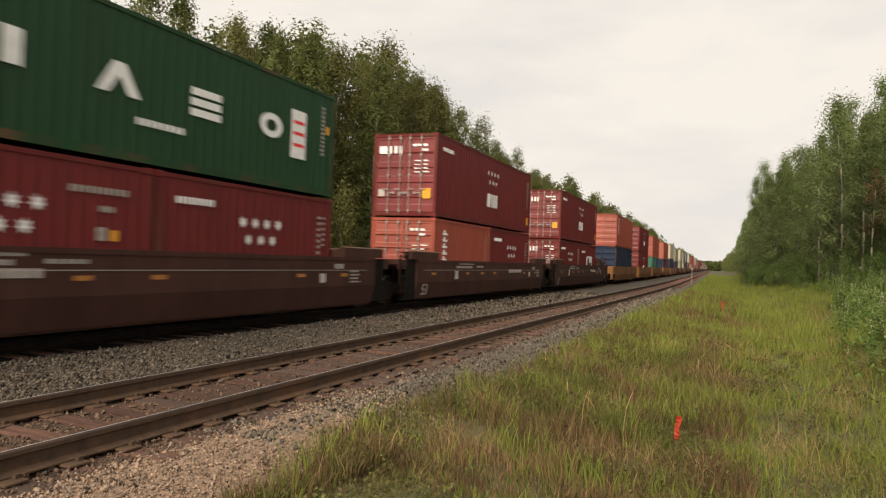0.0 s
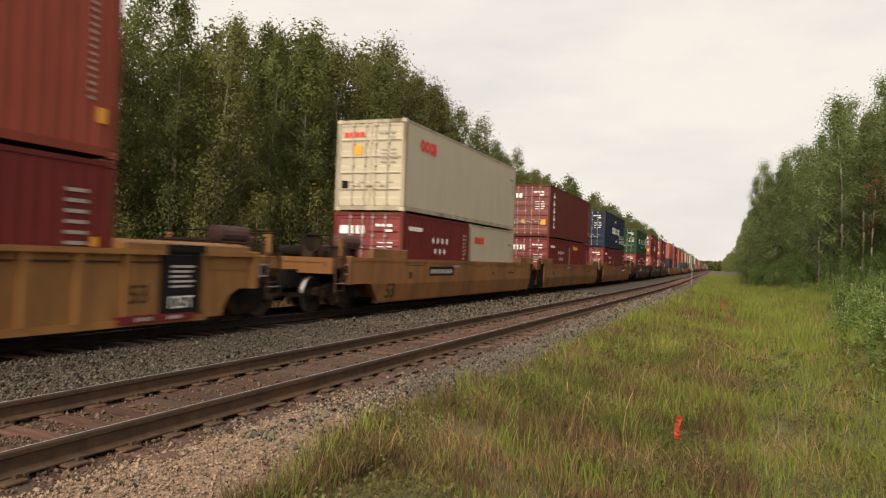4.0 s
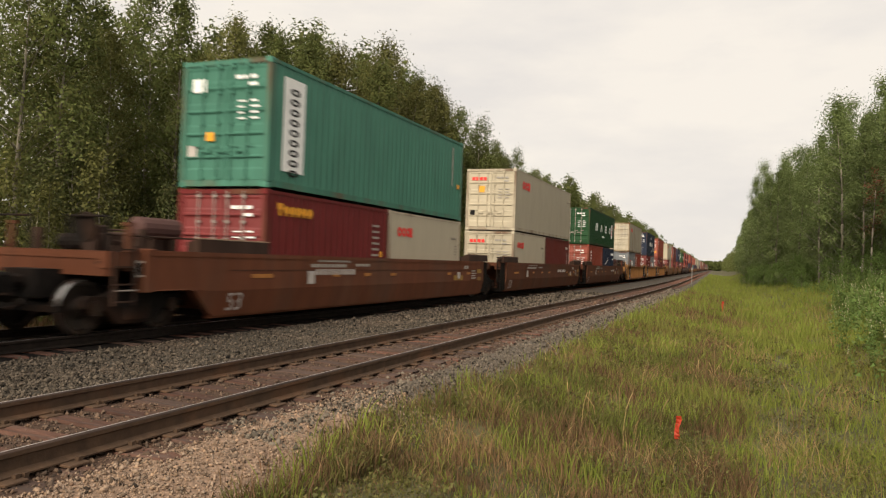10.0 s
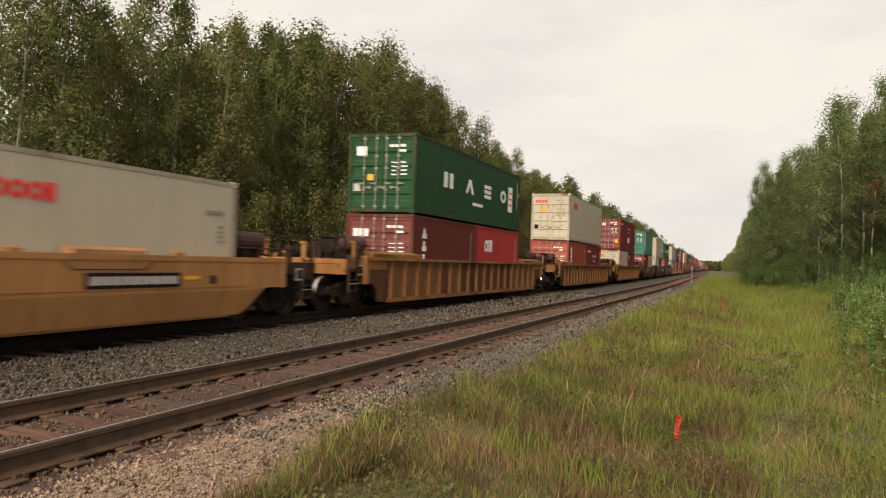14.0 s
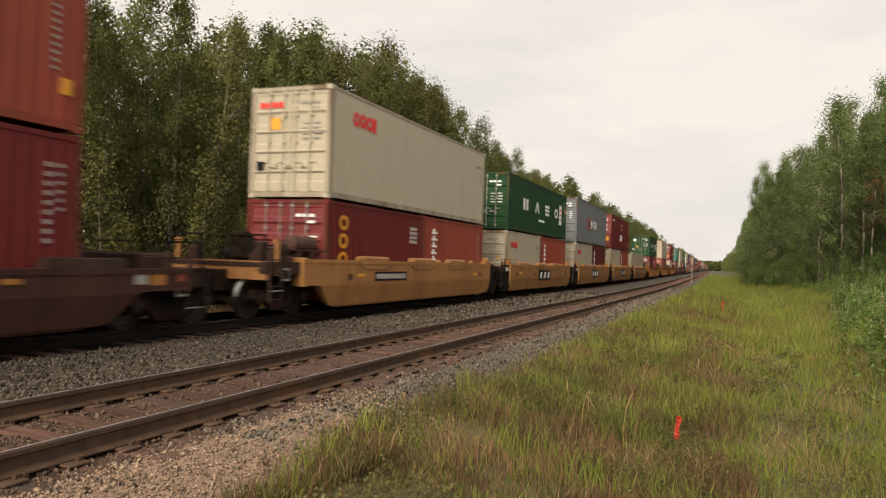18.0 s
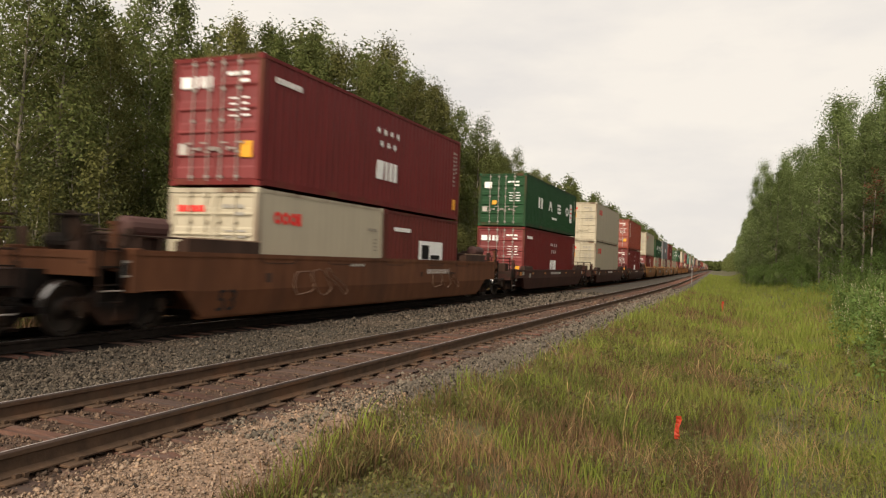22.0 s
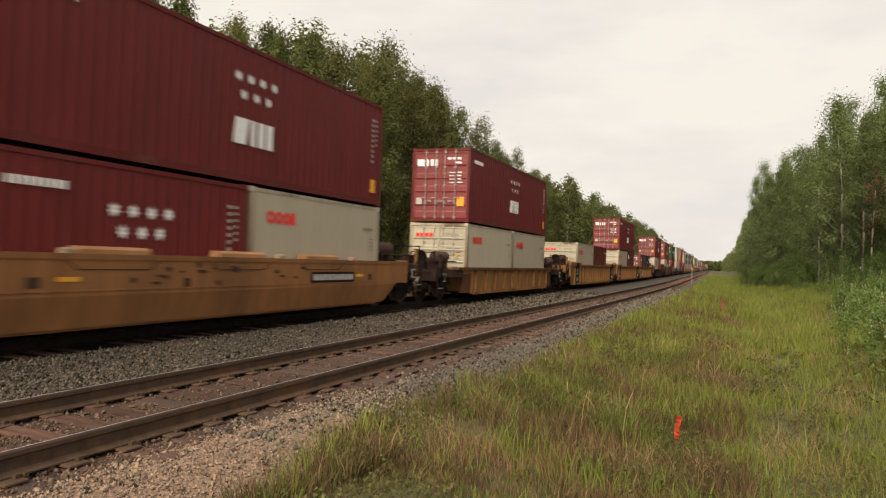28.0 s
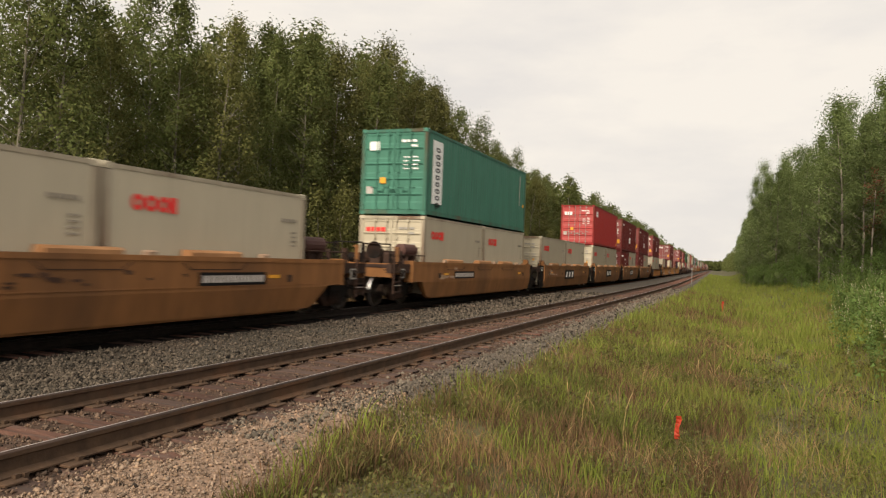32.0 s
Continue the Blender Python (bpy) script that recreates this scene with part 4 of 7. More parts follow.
LABELS = {
    "seven_star": "maroon corrugated shipping container with white star signs",
    "seven_turned": "maroon shipping container with white stars and a small yellow sticker",
    "four_letter": "dark green shipping container with large white signs along its side",
    "red_ring": "pale grey shipping container with a small red sign",
    "patched_ring": "pale grey shipping container with a grey patch and red sign",
    "dirty_ring": "dirty beige shipping container with a faded red sign",
    "arc_blue": "navy blue shipping container with white signs and arcs",
    "arc_boxed": "navy blue shipping container with white signs and outlined panel",
    "upright_name": "rust-red shipping container with white upright writing",
    "upright_name_dark": "maroon shipping container with upright white sign near its doors",
    "white_panel": "teal shipping container with a tall white panel",
    "disc_name": "steel grey shipping container with a red ring sign",
    "wing": "navy blue shipping container with a white wing sign",
    "yellow_name": "maroon shipping container with a yellow sign",
    "upright_yellow": "maroon shipping container with upright yellow sign",
    "red_block": "bright red shipping container with a white sign",
    "white_box": "brown shipping container with a white panel on its side",
    "flag_panel": "maroon shipping container with small blue and white panels",
    "plain": "plain shipping container with a few faded number bars",
}


def container(scheme, colour, feet, height, simple=False, far=False):
    """Returns a function that makes copies of one kind of container; the origin is the middle of its underside."""
    key = (scheme, colour, feet, height, simple, far)
    if key in WHO:
        return WHO[key]
    length = LEN40 if feet == 40 else LEN20
    h2 = length / 2
    ms = container_meshes(colour, length, height, scheme in RINGED)
    label = LABELS[scheme] if scheme != "plain" else "plain %s shipping container seen far along the train" % colour.replace("_", " ")
    t = thing("shipping_container", label.replace("shipping", "forty-foot" if feet == 40 else "twenty-foot"), "shipping container", "containers on the train")
    if far:
        body = Shape()
        for x in (-HALF_W + 0.03, HALF_W - 0.03):
            body.box(x - 0.02, x + 0.02, -h2 + 0.1, h2 - 0.1, 0.12, height - 0.05)
        for sx in (-1, 1):
            body.box(*sorted((sx * (HALF_W - 0.1), sx * HALF_W)), -h2, -h2 + 0.15, 0, height).box(*sorted((sx * (HALF_W - 0.1), sx * HALF_W)), h2 - 0.15, h2, 0, height)
            body.box(*sorted((sx * (HALF_W - 0.06), sx * HALF_W)), -h2 + 0.15, h2 - 0.15, 0, 0.14).box(*sorted((sx * (HALF_W - 0.06), sx * HALF_W)), -h2 + 0.15, h2 - 0.15, height - 0.1, height - 0.02)
        body.box(-HALF_W + 0.06, HALF_W - 0.06, h2 - 0.1, h2 - 0.04, 0.05, height - 0.03).box(-HALF_W + 0.05, HALF_W - 0.05, -h2 + 0.1, h2 - 0.1, height - 0.05, height - 0.01)
        part("body", body, PAINT[colour], t)
        for mirror in (1, -1):
            part("door", ms["door"], None, t).matrix_basis = Matrix.Translation((0, -h2 + 0.06, 0)) @ Matrix.Diagonal((mirror, 1, 1, 1))
        WHO[key] = t
        return t
    part("frame", ms["frame"], None, t)
    part("side_panel", ms["side"], None, t)
    part("side_panel", ms["side"], None, t, m=pose(0, 0, 0, 0, 0, 180))
    part("roof", ms["roof"], None, t)
    part("front_wall", ms["front"], None, t)
    for mirror in (1, -1):
        d = part("door", ms["door"], None, t)
        d.matrix_basis = Matrix.Translation((0, -h2 + 0.06, 0)) @ Matrix.Diagonal((mirror, 1, 1, 1))
        if not simple:
            for x in (0.18, 0.62):
                part("lock_rod", ms["rod"], None, d, "steel lock rod with handle", m=pose(x, 0, 0))
    if not simple:
        for sx in (-1, 1):
            for sy in (-1, 1):
                for z in (0.059, height - 0.059):
                    part("corner_casting", ms["casting"], None, t, m=pose(sx * (HALF_W - 0.081), sy * (h2 - 0.089), z))
        for name, sh, mat in side_marks(scheme, length, height) + door_marks(scheme, height, -h2 + 0.012):
            part(name, sh, mat, t)
    else:
        for name, sh, mat in side_marks(scheme, length, height)[:2]:
            part(name, sh, mat, t)
    WHO[key] = t
    return t


# ---- well cars ----
STYLES = {
    # half: half length of the side, cut: start of the raised end, top: height of the side, truck: truck centre, reach: coupler
    "smooth53": dict(half=8.55, cut=8.2, top=1.44, truck=9.62, reach=11.6, ribs=0),
    "ribbed53": dict(half=9.0, cut=8.4, top=1.46, truck=9.85, reach=11.7, ribs=18),
    "smooth40": dict(half=6.35, cut=6.0, top=1.36, truck=7.72, reach=9.9, ribs=0),
    "low40": dict(half=7.6, cut=6.3, top=1.12, truck=8.4, reach=9.95, ribs=0),
    "ribbed40": dict(half=7.7, cut=6.0, top=1.20, truck=8.6, reach=10.7, ribs=10),
}
WHEEL_R = 0.457


def wheel_meshes():
    w = Shape()
    prof = [(-0.07, WHEEL_R + 0.025), (-0.045, WHEEL_R + 0.025), (-0.03, WHEEL_R), (0.065, WHEEL_R - 0.006), (0.065, WHEEL_R - 0.07), (0.02, WHEEL_R - 0.09), (0.0, 0.20), (0.05, 0.13), (0.06, 0.02), (-0.07, 0.02), (-0.06, 0.16), (-0.03, WHEEL_R - 0.09), (-0.07, WHEEL_R - 0.06)]
    n = 20
    for sx in (-1, 1):
        v = [(sx * (0.7525 + a), r * math.cos(2 * math.pi * i / n), r * math.sin(2 * math.pi * i / n)) for i in range(n) for a, r in prof]
        k = len(prof)
        f, slots = [], []
        for i in range(n):
            for j in range(k):
                f.append((i * k + j, i * k + (j + 1) % k, ((i + 1) % n) * k + (j + 1) % k, ((i + 1) % n) * k + j))
                slots.append(1 if j == 2 else 0)
        o = len(w.v)
        w.add(v, f)
        w.mi[-len(f):] = slots
    w.tube((-1.0, 0, 0), (1.0, 0, 0), 0.085, n=10)
    for sx in (-1, 1):
        w.tube((sx * 0.93, 0, 0), (sx * 1.12, 0, 0), 0.13, n=12)
        w.tube((sx * 1.12, 0.05, 0.0), (sx * 1.135, 0.05, 0.0), 0.03, n=6)
    return w.mesh("wheelset", [WHEELSTEEL, TREAD])


WHEELSET = wheel_meshes()


def truck_mesh():
    s = Shape()
    side = [(-1.10, 0.60), (-1.02, 0.66), (-0.72, 0.64), (-0.40, 0.78), (0.40, 0.78), (0.72, 0.64), (1.02, 0.66), (1.10, 0.60), (1.10, 0.46), (0.84, 0.46), (0.66, 0.40), (0.40, 0.17), (-0.40, 0.17), (-0.66, 0.40), (-0.84, 0.46), (-1.10, 0.46)]
    for sx in (-1, 1):
        a, b = sorted((sx * 0.93, sx * 1.10))
        s.prism(side, "x", a, b)
        for y in (-0.18, 0.0, 0.18):
            s.tube((sx * 1.115, y, 0.24), (sx * 1.115, y, 0.56), 0.075, n=8)
        s.box(*sorted((sx * 0.9, sx * 1.18)), -0.30, 0.30, 0.56, 0.74)
    s.box(-1.0, 1.0, -0.22, 0.22, 0.50, 0.80)
    s.tube((-0.3, 0, 0.8), (-0.3, 0, 0.86), 0.2, n=10)
    for y in (-1.45, 1.45):
        s.box(-0.9, 0.9, *sorted((y * 0.98, y * 0.94)), 0.40, 0.50)
    return s.mesh("truck", GRIME)


TRUCK = truck_mesh()
SIDE_CACHE, SPINNING = {}, []


# where the upper side ends and where the arch over the truck starts: at a free end, at a shared truck
REACH = {"smooth53": ((9.85, 8.0), (8.1, 8.1)), "ribbed53": ((9.75, 8.70), (9.5, 8.3)), "low40": ((8.4, 6.55), (8.4, 6.55)), "smooth40": ((7.55, 6.15), (6.35, 6.35))}


def arched(style, free):
    """Half of the lower edge of a side, from the middle outwards."""
    top_end, low_end = REACH[style][0 if free else 1]
    if style in ("smooth53", "smooth40") and not free:
        return [(low_end - 0.06, 0.20), (low_end, 0.25)]
    if style == "ribbed53":
        return [(low_end, 0.20), (low_end + 0.08, 0.40), (low_end + 0.24, 0.60), (low_end + 0.50, 0.72), (top_end, 0.74)]
    return [(low_end - 0.1, 0.20), (low_end + 0.1, 0.28), (low_end + 0.62, 0.72), (low_end + 0.8, 0.74), (top_end, 0.74)]


def side_meshes(style, colour, first=True, last=True):
    key = (style, colour, bool(first), bool(last))
    if key in SIDE_CACHE:
        return SIDE_CACHE[key]
    d, mat = STYLES[style], CAR_PAINT["pale_yellow" if (style, colour) == ("smooth40", "yellow") else colour]
    h, c, top = d["half"], d["cut"], d["top"]
    end_z = top - 0.42 if style in ("low40", "ribbed40") else 0.60
    if style == "ribbed40":
        c2 = c + 0.06
    else:
        c2 = None
    stations = [(-h, end_z), (-c - 0.05, 0.34), (-c + 0.25, 0.20), (c - 0.25, 0.20), (c + 0.05, 0.34), (h, end_z)]
    y_rear, y_front = -h, h
    if style in REACH:
        rear, front = arched(style, last), arched(style, first)
        stations = [(-y, z) for y, z in reversed(rear)] + front
        y_rear, y_front = -rear[-1][0], front[-1][0]
    if c2:
        stations = [(-h, end_z + 0.2), (-c2, end_z + 0.2), (-c, 0.20), (c, 0.20), (c2, end_z + 0.2), (h, end_z + 0.2)]
    s = Shape()
    out_x = 1.50 if not d["ribs"] else 1.40
    rings = []
    for y, zb in stations:
        knee = max(0.70, zb + 0.02)
        low_x = out_x - (0.10 if not d["ribs"] else 0.0)
        rings.append([(out_x, y, top - 0.05), (out_x, y, knee), (low_x + 0.2 * max(0.0, zb - 0.2) * (out_x - low_x) / 0.1, y, zb), (1.29, y, zb), (1.29, y, top - 0.05)])
    s.loft(rings)
    side = s.mesh("side_wall", WEBTAN if style == "ribbed40" and colour == "rusty_yellow" else WEB if colour == "rusty_yellow" else WEBTAN if style == "ribbed53" else WEBSHADE if style == "ribbed40" and colour == "dark" else mat)
    chord = Shape().box(1.27, 1.515, y_rear, y_front, top - 0.09, top).mesh("top_chord", CAR_PAINT["rusty_brown"] if style == "ribbed40" else mat)
    sill = Shape().box(1.22, out_x + (0.06 if d["ribs"] else -0.15), -c + 0.2, c - 0.2, 0.155, 0.27).mesh("bottom_sill", mat)
    rib, stiff = None, None
    if style == "ribbed53":
        bay = 0.40 * (2 * c - 0.7) / 17
        stiff = Shape().box(1.395, 1.43, -bay, bay, top - 0.235, top - 0.205).mesh("stiffener", GRIMY)
    posts = []
    if style in REACH:
        for y in (y_rear, y_front):
            if y not in (-h, h) and not (style == "smooth53" and abs(y) < 8.2):
                posts.append(Shape().block(1.20, 1.508, *sorted((y, y - (0.22 if y > 0 else -0.22))), 0.72, top + 0.03, 0.02).mesh("end_post", mat))
    if d["ribs"]:
        rib = Shape().box(1.39, 1.50, -0.045, 0.045, 0.27, top - 0.09).mesh("rib", WEBSHADE if style == "ribbed40" and colour == "dark" else mat)
    tall = style == "smooth53"
    guard = Shape().prism([(1.22, top), (1.51, top), (1.51, top + (0.25 if tall else 0.10)), (1.47, top + (0.26 if tall else 0.11)), (1.22, top + 0.17)], "y", *((-1.1, 1.1) if tall else (-1.65, 1.65))).mesh("end_guard", GRIMY if colour in ("brown", "rusty_brown") else mat)
    edge = Shape().box(1.44, 1.515, *((-1.1, 1.1) if tall else (-1.65, 1.65)), top + (0.245 if tall else 0.095), top + (0.27 if tall else 0.12)).mesh("scraped_edge", SCRAPE)
    bulk = Shape().box(-1.3, 1.3, -0.06, 0.06, 0.30, top - 0.02)
    for x in (-0.8, 0.0, 0.8):
        bulk.box(x - 0.06, x + 0.06, -0.14, 0.14, 0.32, top - 0.06)
    SIDE_CACHE[key] = dict(side=side, chord=chord, sill=sill, rib=rib, guard=guard, edge=edge, bulk=bulk.mesh("bulkhead", mat), stiff=stiff, posts=posts)
    return SIDE_CACHE[key]


def text_mesh(body, size, mat, name):
    cu = bpy.data.curves.new(name, "FONT")
    cu.body, cu.size, cu.extrude = body, size, 0.002
    ob = bpy.data.objects.new(name, cu)
    scene.collection.objects.link(ob)
    me = bpy.data.meshes.new_from_object(ob.evaluated_get(bpy.context.evaluated_depsgraph_get()))
    bpy.data.objects.remove(ob)
    me.name = name
    me.materials.clear()
    me.materials.append(mat)
    return me


FACE_SIDE = Matrix(((0, 0, 1, 0), (1, 0, 0, 0), (0, 1, 0, 0), (0, 0, 0, 1)))
TEXT = {"53": text_mesh("53", 0.62, NUMBERBLACK, "number"), "125-T": text_mesh("125-T", 0.25, WHITE, "load_mark"), "125T": text_mesh("125T", 0.32, WHITE, "load_mark"), "53s": text_mesh("53", 0.46, NUMBERBLACK, "number"), "53w": text_mesh("53", 0.52, FADED, "number")}
lad = Shape()
for k in (-0.22, 0.22):
    lad.box(-0.02, 0.02, k - 0.02, k + 0.02, -0.45, 0.55)
for k in range(4):
    lad.box(-0.012, 0.025, -0.22, 0.22, -0.40 + k * 0.29, -0.375 + k * 0.29)
LADDER = lad.mesh("ladder", GRIME)
COLOUR_LADDER = {k: lad.mesh("ladder", GRIMY) for k in ("yellow", "rusty_yellow", "brown", "tan")}

CAR_LABEL = {
    ("smooth53", "tan"): "tan smooth-sided well car grimy from use",
    ("smooth53", "brown"): "brown smooth-sided well car with small yellow stripes",
    ("smooth53", "dark"): "dark brown smooth-sided well car with white marks",
    ("smooth53", "rusty_brown"): "rusty brown smooth-sided well car with pale scrawls",
    ("ribbed53", "yellow"): "yellow ribbed well car with black end panels",
    ("ribbed53", "rusty_yellow"): "rust-streaked yellow ribbed well car",
    ("smooth40", "yellow"): "yellow smooth-sided articulated well car",
    ("smooth40", "tan"): "tan smooth-sided articulated well car with black panel",
    ("low40", "dark"): "low dark brown well car with end platforms",
    ("ribbed40", "dark"): "dark brown ribbed well car with wide end platforms",
    ("ribbed40", "rusty_yellow"): "rusty yellow ribbed well car with end platforms",
}


def side_part(name, mesh, car, label="", y=0.0):
    part(name, mesh, None, car, label, m=pose(0, y, 0))
    part(name, mesh, None, car, label, m=pose(0, -y, 0, 0, 0, 180))


FAR_BODY = {}
far = Shape()
for sx in (-1, 1):
    far.prism([(-1.1, 0.6), (-0.4, 0.78), (0.4, 0.78), (1.1, 0.6), (1.1, 0.45), (0.4, 0.17), (-0.4, 0.17), (-1.1, 0.45)], "x", *sorted((sx * 0.93, sx * 1.10)))
    for y in (-0.89, 0.89):
        far.tube((sx * 0.69, y, WHEEL_R), (sx * 0.82, y, WHEEL_R), WHEEL_R, n=12)
FAR_TRUCK = far.mesh("truck", GRIME)


def far_body(colour):
    """Both sides, bulkheads and draft sills of a car that stays far off."""
    if colour not in FAR_BODY:
        d = STYLES["smooth53"]
        s, h, top = Shape(), d["half"], d["top"]
        for sx in (-1, 1):
            s.loft([[(sx * 1.50, y, top), (sx * 1.50, y, max(0.78, zb)), (sx * 1.43, y, zb), (sx * 1.31, y, zb), (sx * 1.31, y, top)] for y, zb in ((-h, 0.6), (-h + 0.5, 0.2), (h - 0.5, 0.2), (h, 0.6))])
        for sg in (-1, 1):
            s.box(-1.3, 1.3, *sorted((sg * (h - 0.96), sg * (h - 0.84))), 0.3, top - 0.02)
            s.box(-0.45, 0.45, *sorted((sg * (h - 0.95), sg * (d["truck"] - 0.1))), 0.62, 1.08)
        s.box(-1.3, 1.3, -h + 1, h - 1, 0.16, 0.29)
        FAR_BODY[colour] = s.mesh("body", CAR_PAINT[colour])
    return FAR_BODY[colour]


def well_car(style, colour, first, last, near=True, mark="bars", seed=0):
    """A well car, or one unit of an articulated one. It owns the truck at its rear, and at its front where it leads."""
    d, mat = STYLES[style], CAR_PAINT["pale_yellow" if (style, colour) == ("smooth40", "yellow") else colour]
    ms = side_meshes(style, colour, first, last)
    h, c, top, rnd = d["half"], d["cut"], d["top"], random.Random(seed)
    car = thing("well_car", CAR_LABEL[(style, colour)], "railway car", "well cars of the train")
    if not near and seed > 106:
        part("body", far_body(colour), None, car)
        for sg, free in ((-1, True), (1, first)):
            if free:
                part("truck", FAR_TRUCK, None, car, m=pose(0, sg * d["truck"], 0))
        return car
    side_part("side_wall", ms["side"], car)
    part("bulkhead", ms["bulk"], None, car, m=pose(0, h - 0.9, 0))
    part("bulkhead", ms["bulk"], None, car, m=pose(0, -h + 0.9, 0))
    ends = [(-1, last)] + [(1, first)]
    for sg, free in ends:
        arm = Shape().prism([(-0.45, 0.62), (0.45, 0.62), (0.38, 1.08), (-0.38, 1.08)], "y", *sorted((sg * (h - 0.95), sg * (d["reach"] - 0.55 if free else d["truck"] - 0.15))))
        part("draft_sill", arm, GRIME, car)
        if free or sg < 0:
            tk = part("truck", TRUCK, None, car, "grimy truck with coil springs", m=pose(0, sg * d["truck"], 0))
            for y in (-0.89, 0.89):
                ws = part("wheelset", WHEELSET, None, tk, "worn steel wheels with bright treads", m=pose(0, y, WHEEL_R))
                if near:
                    SPINNING.append((ws, y))
    if not near:
        return car
    side_part("top_chord", ms["chord"], car)
    side_part("bottom_sill", ms["sill"], car)
    if ms["stiff"]:
        for i in range(17):
            side_part("stiffener", ms["stiff"], car, y=-c + 0.35 + (2 * c - 0.7) * (i + 0.5) / 17)
    for post in ms["posts"]:
        side_part("end_post", post, car)
    if ms["rib"]:
        n = d["ribs"]
        for i in range(n):
            side_part("rib", ms["rib"], car, y=-c + 0.35 + (2 * c - 0.7) * i / (n - 1))
    for i in range(5):
        y = -c + 0.6 + (2 * c - 1.2) * i / 4
        part("cross_member", Shape().box(-1.32, 1.32, y - 0.12, y + 0.12, 0.16, 0.29), GRIME, car)
    if style == "smooth53" or style == "ribbed53":
        for sg in (-1, 1):
            for sx in (0, 180):
                gp = part("end_guard", ms["guard"], None, car, m=pose(0, sg * (7.72 if style == "ribbed53" else 7.45), 0, 0, 0, sx))
                part("scraped_edge", ms["edge"], None, gp, "bare scraped top edge")
    elif style == "smooth40":
        for y in (-3.8, -0.5, 2.6):
            for sx in (0, 180):
                part("side_step", Shape().prism([(1.26, top), (1.51, top), (1.51, top + 0.07), (1.47, top + 0.11), (1.30, top + 0.12)], "y", -0.75, 0.75), STEPLIT, car, m=pose(0, y, 0, 0, 0, sx))
    # ends
    # dark plates added to fill the unlit gap past each side's lower end
    if style == "ribbed40":
        for sg in (-1, 1):
            for sx in (-1, 1):
                part("end_plate", Shape().box(*sorted((sx * 1.26, sx * 1.38)), *sorted((sg * 6.07, sg * 6.95)), 0.24, top - 0.24), SLATE if colour == "dark" else WEB, car)
    for sg, free in ends:
        y0 = sg * h
        deck_to = d["reach"] - 1.0 if free else d["truck"] - 0.55
        deck_z = top - (0.10 if style != "smooth53" else 0.06)
        a, b = sorted((y0 - sg * 0.7, sg * deck_to))
        dk = Shape().box(-1.25, 1.25, a, b, deck_z - 0.10, deck_z)
        dk.box(-1.42, -1.25, a, b, deck_z - 0.25, deck_z + 0.02).box(1.25, 1.42, a, b, deck_z - 0.25, deck_z + 0.02)
        part("end_platform", dk, mat if style in ("ribbed53", "smooth53") else GRIMY, car)
        if free:
            cp = Shape().tube((0, sg * (d["reach"] - 0.9), 0.86), (0, sg * (d["reach"] - 0.2), 0.86), 0.13, n=8)
            cp.block(-0.22, 0.22, *sorted((sg * (d["reach"] - 0.32), sg * (d["reach"] + 0.05))), 0.70, 1.02, 0.04)
            part("coupler", cp, GRIME, car, "grimy knuckle coupler")
            beam = Shape().box(-1.40, 1.40, *sorted((sg * (deck_to - 0.02), sg * (deck_to - 0.14))), deck_z - 0.38, deck_z + 0.03)
            part("end_beam", beam, mat if style in REACH else GRIMY, car)
            for sx in (-1, 1):
                post = Shape().tube((sx * 1.32, sg * (deck_to - 0.08), deck_z), (sx * 1.32, sg * (deck_to - 0.08), deck_z + 0.62), 0.03, n=6)
                post.tube((sx * 0.45, sg * (deck_to - 0.08), deck_z), (sx * 0.45, sg * (deck_to - 0.08), deck_z + 0.62), 0.03, n=6)
                post.tube((sx * 1.32, sg * (deck_to - 0.08), deck_z + 0.60), (sx * 0.45, sg * (deck_to - 0.08), deck_z + 0.60), 0.022, n=6)
                part("handrail", post, GRIME, car)
                part("ladder", COLOUR_LADDER.get(colour, LADDER) if style in REACH else LADDER, None, car, m=pose(sx * 1.44, sg * (deck_to - 0.35), deck_z - 0.42, 0, 0, 0 if sx > 0 else 180))
            for sx in (-1, 1):
                part("corner_post", Shape().box(*sorted((sx * 1.18, sx * 1.32)), *sorted((sg * (deck_to - 0.95), sg * (deck_to - 0.85))), deck_z - 0.35, deck_z + 0.42), GRIMY, car)
            part("equipment_box", Shape().block(-0.55, 0.95, *sorted((sg * (h + 0.15), sg * (h + 0.75))), deck_z, deck_z + 0.38, 0.04), GRIMY, car)
            part("brake_rod", Shape().tube((1.2, sg * (h - 0.2), deck_z - 0.16), (1.2, sg * deck_to, deck_z - 0.16), 0.025, n=6).tube((1.3, sg * (h - 0.2), deck_z + 0.30), (1.3, sg * deck_to, deck_z + 0.30), 0.02, n=6), GRIMY, car)
            for sx in (-1, 1):
                tall_post = Shape().box(*sorted((sx * 1.34, sx * 1.42)), *sorted((sg * (deck_to - 0.42), sg * (deck_to - 0.50))), deck_z - 0.3, deck_z + 0.50)
                tall_post.box(*sorted((sx * 1.30, sx * 1.42)), *sorted((sg * (deck_to - 0.40), sg * (deck_to - 0.52))), deck_z + 0.46, deck_z + 0.52)
                part("stanchion", tall_post, mat if style in REACH else GRIMY, car)
                hold = Shape().box(*sorted((sx * 1.425, sx * 1.45)), *sorted((sg * (deck_to - 0.86), sg * (deck_to - 0.58))), deck_z - 0.40, deck_z - 0.12)
                board = part("placard_board", hold, PALEMARK, car)
                part("placard_slot", Shape().box(*sorted((sx * 1.44, sx * 1.456)), *sorted((sg * (deck_to - 0.82), sg * (deck_to - 0.62))), deck_z - 0.36, deck_z - 0.16), GRIME, board)
